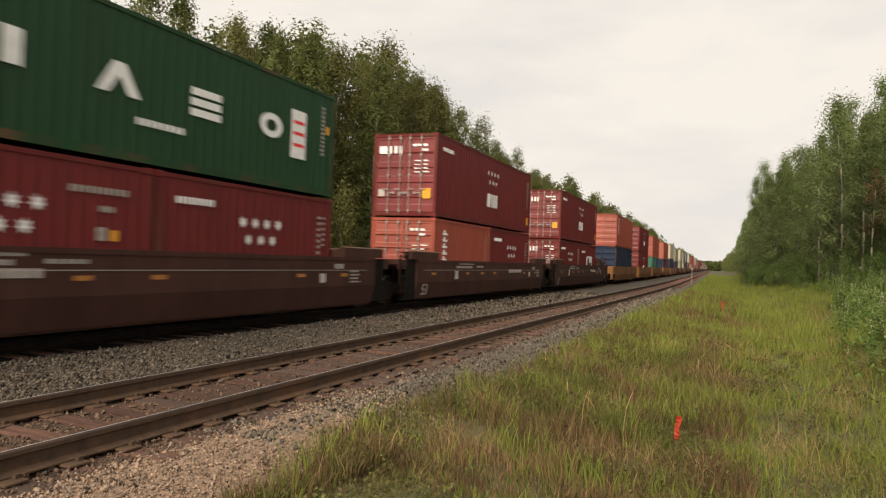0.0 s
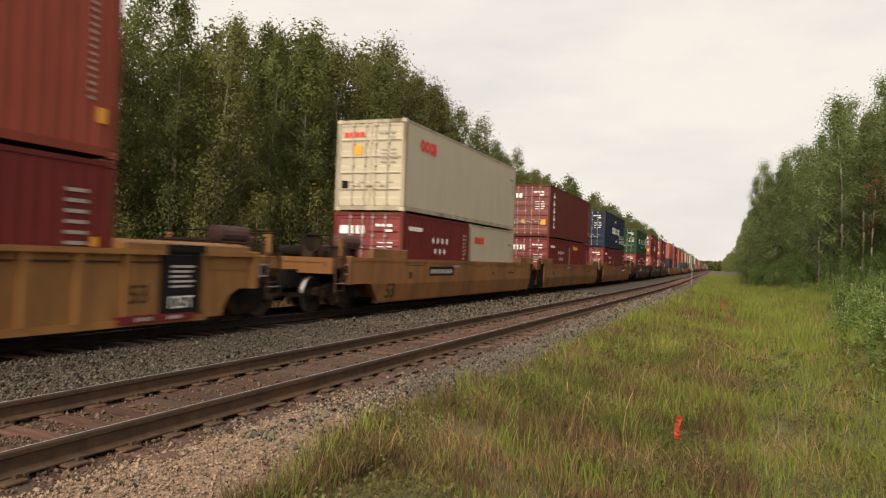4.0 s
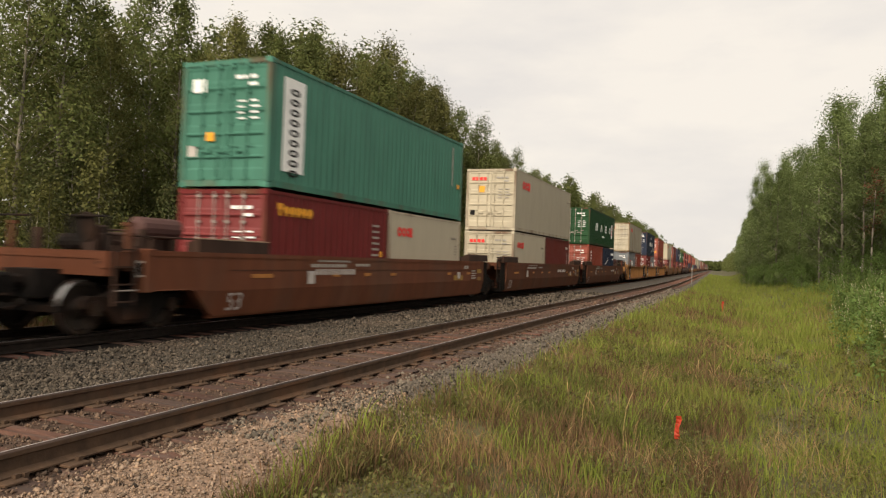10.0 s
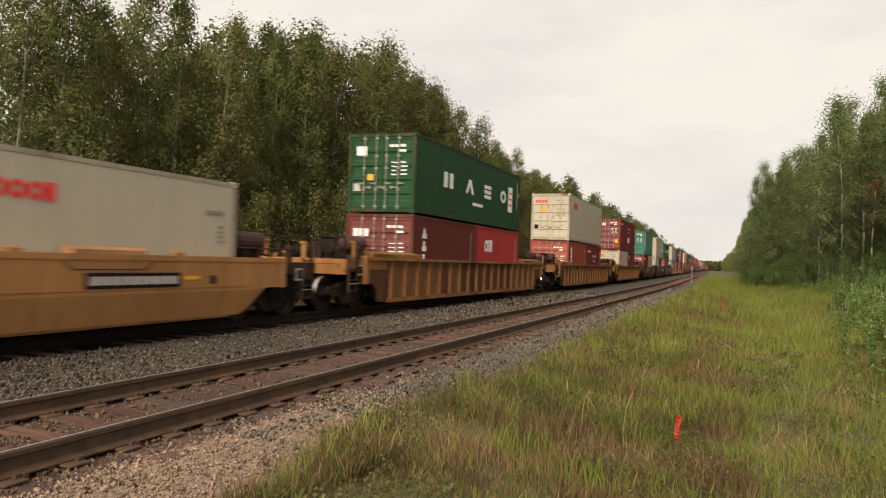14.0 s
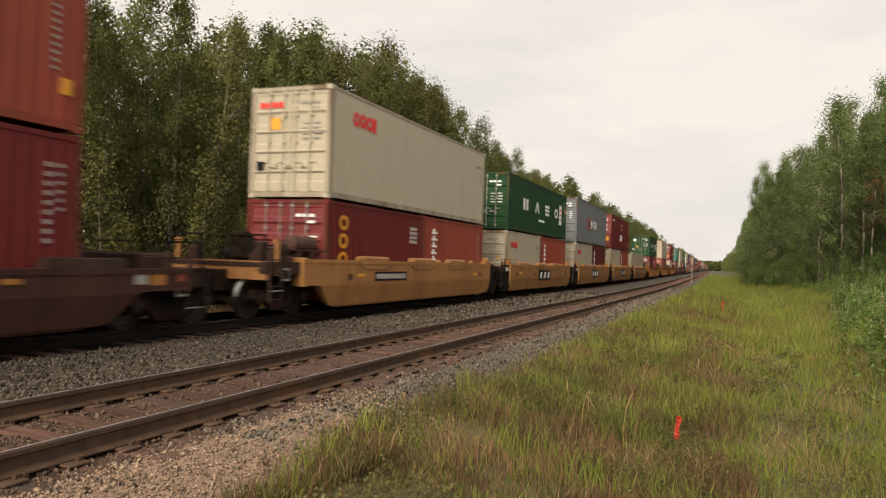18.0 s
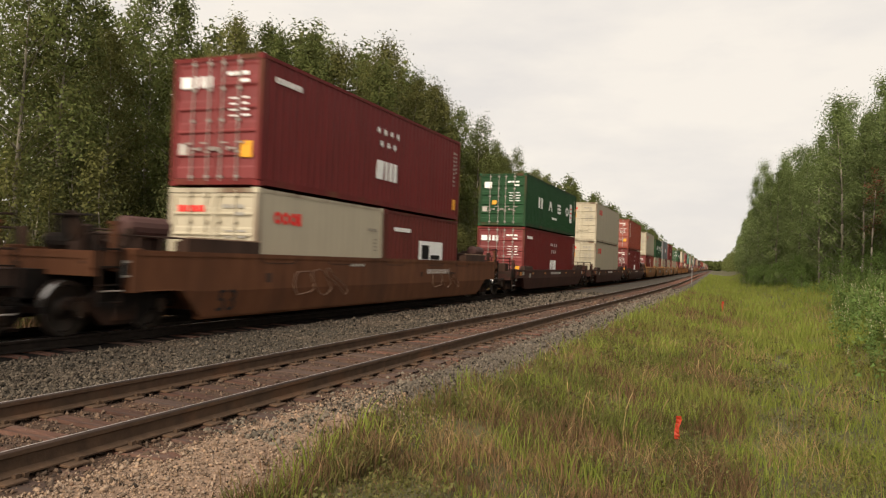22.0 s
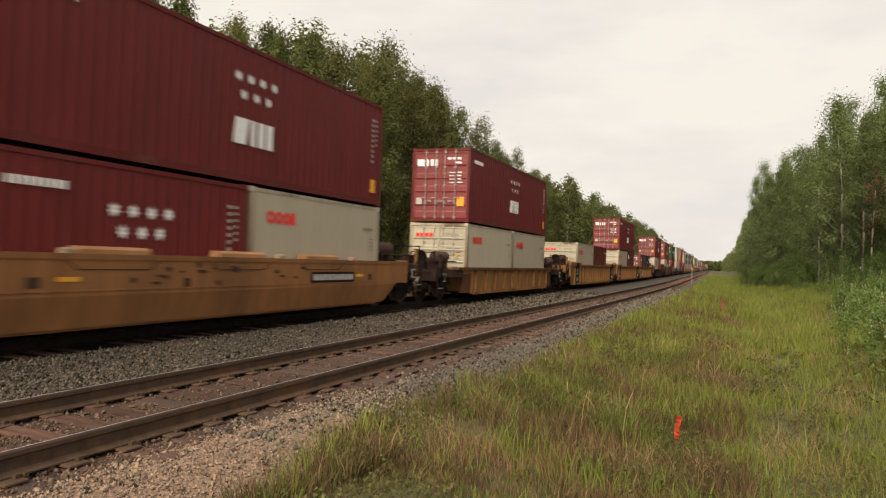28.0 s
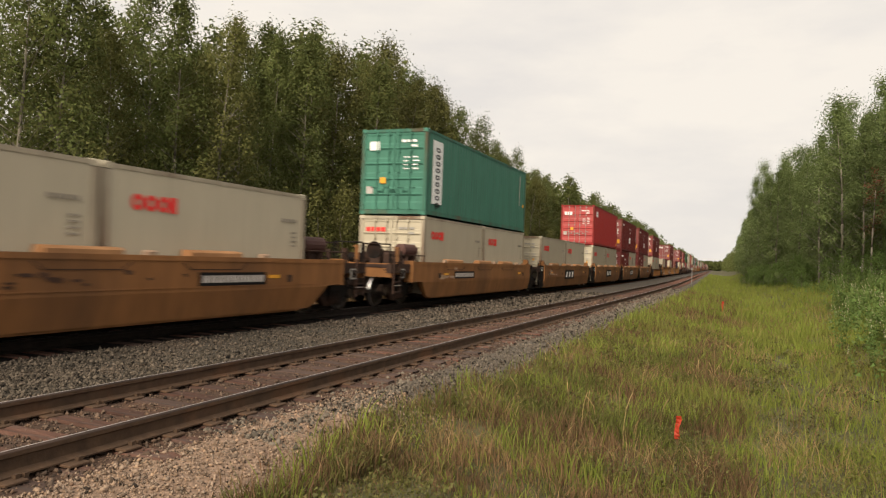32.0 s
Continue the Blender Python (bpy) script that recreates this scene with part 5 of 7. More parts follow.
                grab = Shape().tube((sx * 1.46, sg * (deck_to - 0.15), deck_z - 0.62), (sx * 1.46, sg * (deck_to - 0.60), deck_z - 0.62), 0.014, n=5)
                part("grab_iron", grab, WORNROD, car)
            if style == "low40":
                for sx in (-1, 1):
                    for y1, w1, z1, z2, mt in ((1.05, 0.28, 0.86, 1.06, PALEMARK), (0.62, 0.36, 0.84, 1.06, AMBER), (0.10, 0.22, 0.90, 1.06, FADEDRED)):
                        part("end_tag", Shape().box(*sorted((sx * 1.495, sx * 1.508)), *sorted((sg * (8.35 - y1), sg * (8.35 - y1 - w1))), z1, z2), mt, car)
                continue
            tank = Shape().tube((0.92, sg * (h + 0.0), deck_z + 0.46), (0.92, sg * (h + 0.95), deck_z + 0.46), 0.20, n=14)
            tank.tube((0.92, sg * (h - 0.06), deck_z + 0.46), (0.92, sg * h, deck_z + 0.46), 0.11, 0.20, n=14).tube((0.92, sg * (h + 0.95), deck_z + 0.46), (0.92, sg * (h + 1.01), deck_z + 0.46), 0.20, 0.11, n=14)
            part("air_reservoir", tank, RESERVOIR, car, "dull purple-brown air tank")
            part("tank_bracket", Shape().box(0.72, 1.12, *sorted((sg * (h + 0.18), sg * (h + 0.24))), deck_z, deck_z + 0.32).box(0.72, 1.12, *sorted((sg * (h + 0.72), sg * (h + 0.78))), deck_z, deck_z + 0.32), GRIMY, car)
            valve = Shape().block(0.05, 0.42, *sorted((sg * (h + 1.05), sg * (h + 1.35))), deck_z, deck_z + 0.48, 0.03).block(0.5, 0.72, *sorted((sg * (h + 1.10), sg * (h + 1.30))), deck_z, deck_z + 0.34, 0.03)
            valve.tube((0.25, sg * (h + 1.2), deck_z + 0.40), (0.92, sg * (h + 0.8), deck_z + 0.40), 0.022, n=5).tube((0.6, sg * (h + 1.2), deck_z + 0.25), (1.2, sg * (h + 1.2), deck_z + 0.1), 0.022, n=5)
            part("brake_valve", valve, GRIMY, car)
            hose = Shape()
            bow = [(0.35, sg * (d["reach"] - 0.55), 0.80), (0.36, sg * (d["reach"] - 0.40), 0.62), (0.38, sg * (d["reach"] - 0.22), 0.50), (0.40, sg * (d["reach"] - 0.02), 0.46)]
            for a, b in zip(bow, bow[1:]):
                hose.tube(a, b, 0.028, n=6)
            part("air_hose", hose, GRIME, car)
            if sg < 0:
                bw = Shape().tube((0.75, -deck_to + 0.12, deck_z + 0.42), (0.75, -deck_to + 0.18, deck_z + 0.42), 0.26, n=14)
                part("brake_wheel", bw, GRIME, car)
                part("brake_cylinder", Shape().tube((-0.4, -h - 0.35, deck_z + 0.22), (0.6, -h - 0.35, deck_z + 0.22), 0.17, n=12), GRIME, car)
                part("air_tank", Shape().tube((-0.9, -h - 0.9, deck_z + 0.18), (0.2, -h - 0.9, deck_z + 0.18), 0.15, n=12), GRIME, car)
        else:
            if style == "smooth53":
                y0 = sg * 8.1
            for sx in (-1, 1):
                plate = Shape().box(*sorted((sx * 1.28, sx * 1.44)), *sorted((y0 + sg * 0.62, y0 - sg * 0.02)), 0.24, top - 0.03)
                if style not in ("ribbed53", "low40"):
                    part("end_plate", plate, SLATE, car)
                tag = Shape().box(*sorted((sx * 1.43, sx * 1.447)), *sorted((y0 + sg * 0.12, y0 + sg * 0.30)), top - 0.42, top - 0.26)
                if style == "ribbed40":
                    part("end_tag", tag, FADED, car)
                step = Shape().box(*sorted((sx * 1.2, sx * 1.46)), *sorted((y0 + sg * 0.75, y0 + sg * 0.30)), 0.18, 0.22)
                step.box(*sorted((sx * 1.42, sx * 1.46)), *sorted((y0 + sg * 0.34, y0 + sg * 0.30)), 0.18, 0.60).box(*sorted((sx * 1.42, sx * 1.46)), *sorted((y0 + sg * 0.75, y0 + sg * 0.71)), 0.18, 0.60)
                step.box(*sorted((sx * 1.2, sx * 1.46)), *sorted((y0 + sg * 0.75, y0 + sg * 0.30)), 0.42, 0.45)
                part("stirrup_step", step, GRIME, car)
                if sg < 0:
                    part("ladder", LADDER, None, car, m=pose(sx * 1.40, y0 - 0.85, top - 0.42, 0, 0, 0 if sx > 0 else 180))
                    part("grab_rail", Shape().tube((sx * 1.38, y0 - 0.2, top + 0.20), (sx * 1.38, y0 - 1.1, top + 0.20), 0.018, n=6).tube((sx * 1.38, y0 - 0.5, top - 0.1), (sx * 1.38, y0 - 0.5, top + 0.20), 0.016, n=6), GRIME, car)
            y0 = sg * (REACH[style][1][0] - 0.15) if style in REACH else y0
            for sx in (-1, 1):
                lug = Shape()
                lug.tube((sx * 1.30, y0 - sg * 0.1, top + 0.12), (sx * 1.30, y0 + sg * 0.15, top + 0.12), 0.13, n=10)
                lug.box(*sorted((sx * 1.1, sx * 1.45)), *sorted((y0 - sg * 0.35, y0 + sg * 0.2)), top - 0.2, top + 0.05)
                part("guide_lug", lug, mat, car)
    # marks on the sides
    ox = (1.505 if not d["ribs"] else 1.405)
    def both(name, sh, mt, label=""):
        me = sh.mesh(name, mt)
        side_part(name, me, car, label)
    if style == "smooth53":
        part("number", TEXT["53" if colour in ("tan", "rusty_brown") else "53w"], None, car, m=pose(ox - 0.073, -c + 0.55, 0.30) @ Matrix.Rotation(radians(11.3), 4, "Y") @ FACE_SIDE)
    if style == "smooth40":
        ends_at = 2.1 if first else -3.9 if last else None
        if ends_at is None:
            both("black_panel", Shape().box(ox - 0.01, ox + 0.004, -1.30, 1.30, 0.58, 1.10), BLACKMARK)
            lg = Shape()
            for y in (-1.05, -0.25, 0.55):
                lg.prism([(y, 0.68), (y + 0.34, 0.68), (y + 0.52, 1.0), (y + 0.18, 1.0)], "x", ox, ox + 0.008)
            both("logo_marking", lg, WHITE)
        else:
            both("black_panel", Shape().box(ox - 0.01, ox + 0.004, ends_at, ends_at + 2.1, 0.80, 1.06), BLACKMARK)
            both("number_marking", bars(Shape(), ends_at + 0.1, ends_at + 2.05, 0.86, 1.0, 9, x=ox + 0.004, fill=0.8), FADED)
        part("load_mark", TEXT["125-T"], None, car, m=pose(1.447, -h - 0.60, top - 0.30) @ FACE_SIDE)
        both("reflector_stripe", Shape().box(ox, ox + 0.006, -4.9, -4.5, 0.93, 1.0).box(ox, ox + 0.006, 4.3, 4.7, 0.93, 1.0), YELLOW)
        both("drain_plate", Shape().box(ox, ox + 0.006, -5.4, -5.2, 0.84, 1.0).box(ox, ox + 0.006, -2.2, -2.05, 0.80, 0.96).box(ox, ox + 0.006, 5.0, 5.18, 0.84, 1.0), GRIMY)
        seam = Shape()
        for y in (-3.8, -0.5, 2.6):
            seam.box(ox - 0.01, ox + 0.004, y - 0.75, y + 0.75, top - 0.255, top - 0.238)
            seam.prism([(y - 0.96, top - 0.12), (y - 0.92, top - 0.12), (y - 0.72, top - 0.245), (y - 0.76, top - 0.245)], "x", ox - 0.01, ox + 0.004)
            seam.prism([(y + 0.92, top - 0.12), (y + 0.96, top - 0.12), (y + 0.76, top - 0.245), (y + 0.72, top - 0.245)], "x", ox - 0.01, ox + 0.004)
        both("pocket_seam", seam, GRIMY)
        for y in (-4.7, 0.9, 4.2):
            part("lifting_lug", Shape().block(1.36, 1.50, y - 0.13, y + 0.13, top, top + 0.09, 0.03), SCRAPE if colour == "tan" else mat, car)
        if colour == "tan" and (last or seed % 2):
            sc = Shape()
            for k in range(7):
                y1 = -5.5 + rnd.uniform(0, 1.7)
                z1 = rnd.uniform(0.80, 1.16)
                sc.prism([(y1, z1), (y1 + rnd.uniform(0.2, 0.5), z1 - 0.03), (y1 + rnd.uniform(0.25, 0.6), z1 + 0.05), (y1 + 0.05, z1 + rnd.uniform(0.03, 0.12))], "x", ox - 0.01, ox + 0.003)
            part("paint_scrape", sc, SCRAPE, car, "pale scraped paint")
        if first and colour == "tan":
            smear = Shape()
            for k in range(16):
                y1, z1, w1, h1 = rnd.uniform(-3.6, 1.9), rnd.uniform(0.82, 1.18), rnd.uniform(0.06, 0.24), rnd.uniform(0.03, 0.09)
                smear.prism([(y1, z1), (y1 + w1, z1 - 0.4 * h1), (y1 + 1.3 * w1, z1 + 0.5 * h1), (y1 + 0.6 * w1, z1 + h1), (y1 - 0.3 * w1, z1 + 0.7 * h1)], "x", ox - 0.01, ox + 0.003)
            part("soot_smear", smear, GRIMY, car, "dark sooty smears")
        both("weld_line", Shape().box(ox - 0.01, ox + 0.006, -h + 0.2, h - 0.2, 0.775, 0.79), mat)
    elif style == "smooth53":
        lg = Shape()
        y0 = 2.7 if first else -4.4 if last else 1.9
        if mark == "panel" and (first or last):
            both("black_panel", Shape().box(ox - 0.01, ox + 0.004, y0 - 0.1, y0 + 2.1, 0.92, 1.22), BLACKMARK)
        if colour == "tan" and not first and not last:
            for i in range(3):
                y = 0.55 + 0.80 * i
                lg.prism([(y, 0.80), (y + 0.42, 0.80), (y + 0.60, 1.12), (y + 0.12, 1.12)], "x", ox, ox + 0.006)
            both("logo_marking", lg, FADEDRED)
        else:
            for i in range(10):
                lg.box(ox, ox + 0.008, y0 + i * 0.2, y0 + i * 0.2 + 0.12, 0.99, 1.13)
            both("number_marking", lg, FADED)
        if colour == "rusty_brown":
            for y1, seed2 in ((-4.6, 3), (3.6, 8)):
                for k in range(3):
                    sc = Shape()
                    pts = [(ox + 0.004, y1 + k * 0.75 + (0.42 + 0.06 * k) * math.cos(j * 0.45 + k), 0.82 + 0.30 * math.sin(j * 0.45 + 0.4 * k) + 0.05 * math.sin(j * 1.3)) for j in range(15)]
                    for u1, u2 in zip(pts, pts[1:]):
                        sc.tube(u1, u2, 0.010, n=4)
                    part("scrawl", sc, SCRAWL, car)
        if colour in ("brown", "dark"):
            st = Shape()
            for y in (-6.9, -3.6, -1.9, -0.3, 4.2, 6.2):
                st.box(ox, ox + 0.006, y, y + (0.75 if y < -6 and colour == "brown" else 0.34), 0.94, 1.02)
            both("reflector_stripe", st, AMBER)
            both("placard", Shape().box(ox, ox + 0.006, -4.75, -4.45, 0.78, 1.08).box(ox, ox + 0.006, 5.2, 5.45, 0.80, 1.02), FADED)
            lines = bars(Shape(), -4.3, -2.7, 1.30, 1.37, 9, x=ox, fill=0.75)
            bars(lines, -4.6, -2.9, 1.17, 1.25, 10, x=ox, fill=0.75)
            for k in range(4):
                bars(lines, 6.7, 7.25 - 0.1 * (k % 2), 0.78 + 0.09 * k, 0.82 + 0.09 * k, 4, x=ox, fill=0.8)
            bars(lines, 5.9, 6.35, 1.14, 1.26, 3, x=ox, fill=0.7)
            both("small_marking", lines, PALEMARK)
            # on dark cars the pale strip paints a highlight along the weld
            both("seam_line", Shape().box(ox - 0.01, ox + 0.004, -7.6, 7.6, 1.095, 1.108), PALEMARK if colour == "dark" else GRIMY)
            if colour == "brown":
                both("yellow_patch", Shape().box(ox - 0.01, ox + 0.005, 4.85, 5.75, 0.74, 0.92).box(ox - 0.01, ox + 0.005, 7.35, 7.80, 0.98, 1.14).box(ox - 0.01, ox + 0.005, 7.45, 7.75, 0.70, 0.84), OLDYELLOW)
        both("small_marking", bars(Shape(), -2.4, -1.6, 1.20, 1.27, 5, x=ox), PALEMARK)
        if colour in ("tan", "rusty_brown"):
            seam = Shape()
            for y in (-5.6, -2.9, 0.3, 3.4, 6.0):
                seam.box(ox - 0.01, ox + 0.004, y - 0.55, y + 0.55, 1.245, 1.262)
                seam.prism([(y - 0.72, 1.34), (y - 0.69, 1.34), (y - 0.52, 1.25), (y - 0.55, 1.25)], "x", ox - 0.01, ox + 0.004)
                seam.prism([(y + 0.69, 1.34), (y + 0.72, 1.34), (y + 0.55, 1.25), (y + 0.52, 1.25)], "x", ox - 0.01, ox + 0.004)
            both("pocket_seam", seam, GRIMY)
            both("stencil_marking", bars(Shape(), 4.4, 5.3, 0.96, 1.03, 5, x=ox).box(ox - 0.01, ox + 0.004, -6.1, -5.9, 0.84, 1.04).box(ox - 0.01, ox + 0.004, 2.2, 2.32, 0.90, 1.05), GRIMY)
    elif style == "ribbed53":
        if colour == "yellow":
            for sg in (-1, 1):
                both("black_panel", Shape().box(1.40, 1.512, sg * 7.45 - 0.45, sg * 7.45 + 0.45, 0.30, top - 0.08), BLACKMARK)
                t = Shape()
                for k in range(5):
                    t.box(1.51, 1.517, sg * 7.45 - 0.3, sg * 7.45 + 0.3 - 0.06 * (k % 3), 1.15 - k * 0.09, 1.19 - k * 0.09)
                part("load_mark", TEXT["125T"], None, car, m=pose(1.514, sg * 7.45 - 0.38, 0.42) @ FACE_SIDE)
                both("panel_writing", t, FADED)
                both("block_writing", bars(Shape(), sg * 6.9 - 0.55, sg * 6.9 - 0.15, 0.235, 0.30, 4, x=1.52).box(1.51, 1.524, sg * 6.9 + 0.2, sg * 6.9 + 0.55, 0.235, 0.30), PALEMARK)
                both("black_band", Shape().box(1.40, 1.521, sg * 7.45 - 0.40, sg * 7.45 + 0.48, top - 0.085, top - 0.01), BLACKMARK)
                both("tool_rack", Shape().box(1.515, 1.56, sg * 7.45 - 0.42, sg * 7.45 + 0.55, top - 0.03, top + 0.10).box(1.515, 1.54, sg * 7.45 - 0.30, sg * 7.45 - 0.22, top - 0.20, top - 0.03).box(1.515, 1.54, sg * 7.45 + 0.28, sg * 7.45 + 0.36, top - 0.20, top - 0.03), BLACKMARK)
                both("red_block", Shape().box(1.40, 1.52, sg * 6.9 - 0.9, sg * 6.9 + 0.9, 0.20, 0.33), PAINT["maroon"])
            lg = Shape()
            for y in (0.6, 1.35, 2.1):
                lg.box(ox + 0.0, ox + 0.006, y, y + 0.55, 0.70, 0.86)
                lg.box(ox + 0.0, ox + 0.006, y, y + 0.55, 0.92, 1.10)
            both("logo_marking", lg, FADEDRED)
            part("number", TEXT["53s"], None, car, m=pose(1.41, 6.28, 0.53) @ FACE_SIDE)
            both("white_card", Shape().box(ox, ox + 0.006, -2.2, -1.75, 0.75, 1.05), PALEMARK)
        else:
            bay = (2 * c - 0.7) / 17
            plate = Shape().box(ox - 0.01, ox + 0.004, -0.46 * bay, 0.46 * bay, 0.27, top - 0.09).mesh("bay_panel", WEBHALF)
            for i, kind in enumerate("TTTTDTDDDDDDDTTTT"):
                if kind == "T":
                    part("bay_panel", plate, None, car, m=pose(0, -c + 0.35 + bay * (i + 0.5), 0))
            both("stencil_marking", bars(Shape(), 4.7, 5.5, 0.80, 0.94, 3, x=ox + 0.004).box(ox, ox + 0.008, 6.4, 6.9, 0.76, 1.02), WEB)
            part("number", TEXT["53s"], None, car, m=pose(1.412, 5.6, 0.53) @ FACE_SIDE)
    elif style == "low40":
        both("number_marking", bars(Shape(), -1.5, 0.9, 0.88, 1.0, 10, x=ox), FADED)
        st = Shape()
        for y in (-5.5, -3.0, 2.2, 4.6):
            st.box(ox, ox + 0.006, y, y + 0.32, 0.90, 0.98)
        both("reflector_stripe", st, AMBER)
        both("small_marking", bars(Shape(), 3.0, 3.9, 0.72, 0.77, 5, x=ox - 0.02).box(ox - 0.02, ox + 0.006, -6.0, -5.8, 0.74, 0.94), PALEMARK)
        for sg in (-1, 1):
            both("end_guard", Shape().prism([(1.22, top), (1.49, top), (1.47, top + 0.16), (1.30, top + 0.17)], "y", sg * 6.1 - 0.75, sg * 6.1 + 0.75), GRIMY)
    return car


# ---- the train ----
# colour and scheme of each box: upper, lower rear, lower front
ZM40, ZM20 = ("seven_star", "maroon", 40), ("seven_star", "maroon", 20)
GR40, GR20 = ("red_ring", "grey", 40), ("red_ring", "grey", 20)
UA40 = ("four_letter", "green", 40, LOW)
TR40, TR20 = ("upright_name", "rust_red", 40), ("upright_name", "rust_red", 20)
CM40 = ("arc_blue", "navy", 40)
TX40, TX20 = ("upright_name_dark", "brown", 40), ("upright_name_dark", "brown", 20)
TE40 = ("white_panel", "teal", 40)
YN20 = ("yellow_name", "maroon", 20)
ML40, ML20 = ("disc_name", "steel", 40), ("disc_name", "steel", 20)
WG20 = ("wing", "navy", 20)
PB20 = ("plain", "brown", 20)
CA40, CA20 = ("red_block", "red", 40), ("red_block", "red", 20)

# start: where the rear of the boxes is at the start; then car style, colour, leads, ends, boxes
TRAIN = [
    (23.2, "smooth53", "dark", 0, 0, ZM40, [("upright_name", "orange", 20), ZM20]),
    (4.1, "smooth53", "dark", 0, 1, UA40, [("seven_turned", "maroon", 20), ZM20]),
    (-19.2, "smooth53", "tan", 1, 0, ("arc_boxed", "navy", 40), [ZM20, PB20]),
    (-38.35, "smooth53", "tan", 0, 0, TX40, [ZM20, YN20]),
    (-57.4, "smooth53", "tan", 0, 1, GR40, [ZM20, GR20]),
    (-80.9, "ribbed53", "yellow", 1, 0, TR40, [ZM20, YN20]),
    (-100.1, "ribbed53", "yellow", 0, 0, CM40, [ZM20, ML20]),
    (-119.9, "ribbed53", "yellow", 0, 1, ("dirty_ring", "dirty_grey", 40), [ML20, TR20]),
    (-143.1, "smooth53", "brown", 1, 0, UA40, [TR20, WG20]),
    (-162.2, "smooth53", "brown", 0, 0, GR40, [GR20, PB20]),
    (-181.5, "smooth53", "brown", 0, 1, TE40, [YN20, GR20]),
    (-204.9, "ribbed53", "rusty_yellow", 1, 1, ZM40, [GR20, ("flag_panel", "maroon", 20)]),
    (-228.1, "ribbed53", "rusty_yellow", 1, 1, GR40, [TR20, ZM20]),
    (-251.6, "ribbed53", "rusty_yellow", 1, 1, UA40, [TX20, CA20]),
    (-272.7, "smooth40", "yellow", 1, 0, None, [GR20, GR20]),
    (-288.6, "smooth40", "yellow", 0, 0, ZM40, [GR20, TR20]),
    (-303.8, "smooth40", "yellow", 0, 0, ML40, [GR20, TX20]),
    (-319.3, "smooth40", "yellow", 0, 0, UA40, [GR20, TR20]),
    (-334.9, "smooth40", "yellow", 0, 1, GR40, [("upright_yellow", "maroon", 20), TR20]),
    (-354.6, "low40", "dark", 1, 1, TR40, [ZM40]),
    (-374.3, "low40", "dark", 1, 1, GR40, [GR40]),
    (-394.4, "low40", "dark", 1, 1, UA40, [ZM40]),
    (-415.8, "smooth53", "rusty_brown", 1, 1, ZM40, [GR20, ("white_box", "brown", 20)]),
    (-437.3, "ribbed40", "dark", 1, 1, ZM40, [("patched_ring", "grey", 20), TR20]),
    (-458.8, "ribbed53", "yellow", 1, 0, None, [TX20, WG20]),
    (-478.3, "ribbed53", "yellow", 0, 0, ZM40, [GR20, ("flag_panel", "brown", 20)]),
    (-498.2, "ribbed53", "yellow", 0, 1, None, [GR20, PB20]),
    (-519.5, "ribbed40", "rusty_yellow", 1, 1, ZM40, [GR20, GR20]),
    (-539.2, "smooth40", "tan", 1, 0, ZM40, [ZM20, GR20]),
    (-554.8, "smooth40", "tan", 0, 0, ZM40, [ZM20, ("patched_ring", "grey", 20)]),
    (-570.4, "smooth40", "tan", 0, 0, CA40, [GR20, GR20]),
    (-586.0, "smooth40", "tan", 0, 0, None, [GR20, GR20]),
    (-601.7, "smooth40", "tan", 0, 1, TE40, [GR20, GR20]),
    (-621.1, "smooth40", "tan", 1, 0, None, [GR20, GR20]),
]
MOVING = []
FAR_BOX = False
USED = set()
FLOOR_Z = 0.30


def place_box(kind, start, z, simple):
    height = kind[3] if len(kind) > 3 else LOW if kind[2] == 20 else HIGH
    src = container(*kind[:3], height, simple, FAR_BOX)
    half = (LEN40 if kind[2] == 40 else LEN20) / 2
    key = src.name
    ob = src if key not in USED else copy_thing(src, Matrix())
    USED.add(key)
    MOVING.append((ob, start + half, z))
    return z + height + (0.002 if FAR_BOX else -0.030 if simple else 0.035)


def place_unit(start, style, colour, first, last, upper, lower, near, seed):
    simple = not near
    car = well_car(style, colour, first, last, near, "panel" if colour == "tan" else "bars", seed)
    MOVING.append((car, start + LEN40 / 2, 0.0))
    y, z1 = start, 0.0
    for kind in lower:
        z1 = place_box(kind, y, FLOOR_Z, simple)
        y += LEN20 + 0.076
    if upper:
        place_box(upper, start, z1, simple)


for i, row in enumerate(TRAIN):
    place_unit(*row, True, i)

# the part of the train that is already far along the line
AHEAD = [(ZM40, [ZM20, ("white_box", "maroon", 20)]), (("upright_name", "orange", 40), [("plain", "navy", 40)]), (ZM40, [ZM40]), (("plain", "orange", 40), [("plain", "teal", 20), ("plain", "blue", 20)]),
         (("plain", "orange", 40), [("plain", "navy", 20), ("plain", "maroon", 20)]), (("plain", "grey", 40), [("plain", "navy", 40)]), (("plain", "olive", 40), [("plain", "navy", 20), ("plain", "brown", 20)]),
         (("plain", "grey", 40), [("plain", "olive", 40)]), (("plain", "olive", 40), [("plain", "grey", 20), ("plain", "navy", 20)]), (("plain", "steel", 40), [("plain", "navy", 40)]),
         (("plain", "grey", 40), [("plain", "brown", 40)]), (("plain", "rust_red", 40), [("plain", "grey", 20), ("plain", "brown", 20)]), (("plain", "maroon", 40), [("plain", "orange", 40)])]
rnd = random.Random(3)
pos = 23.2
k = 0
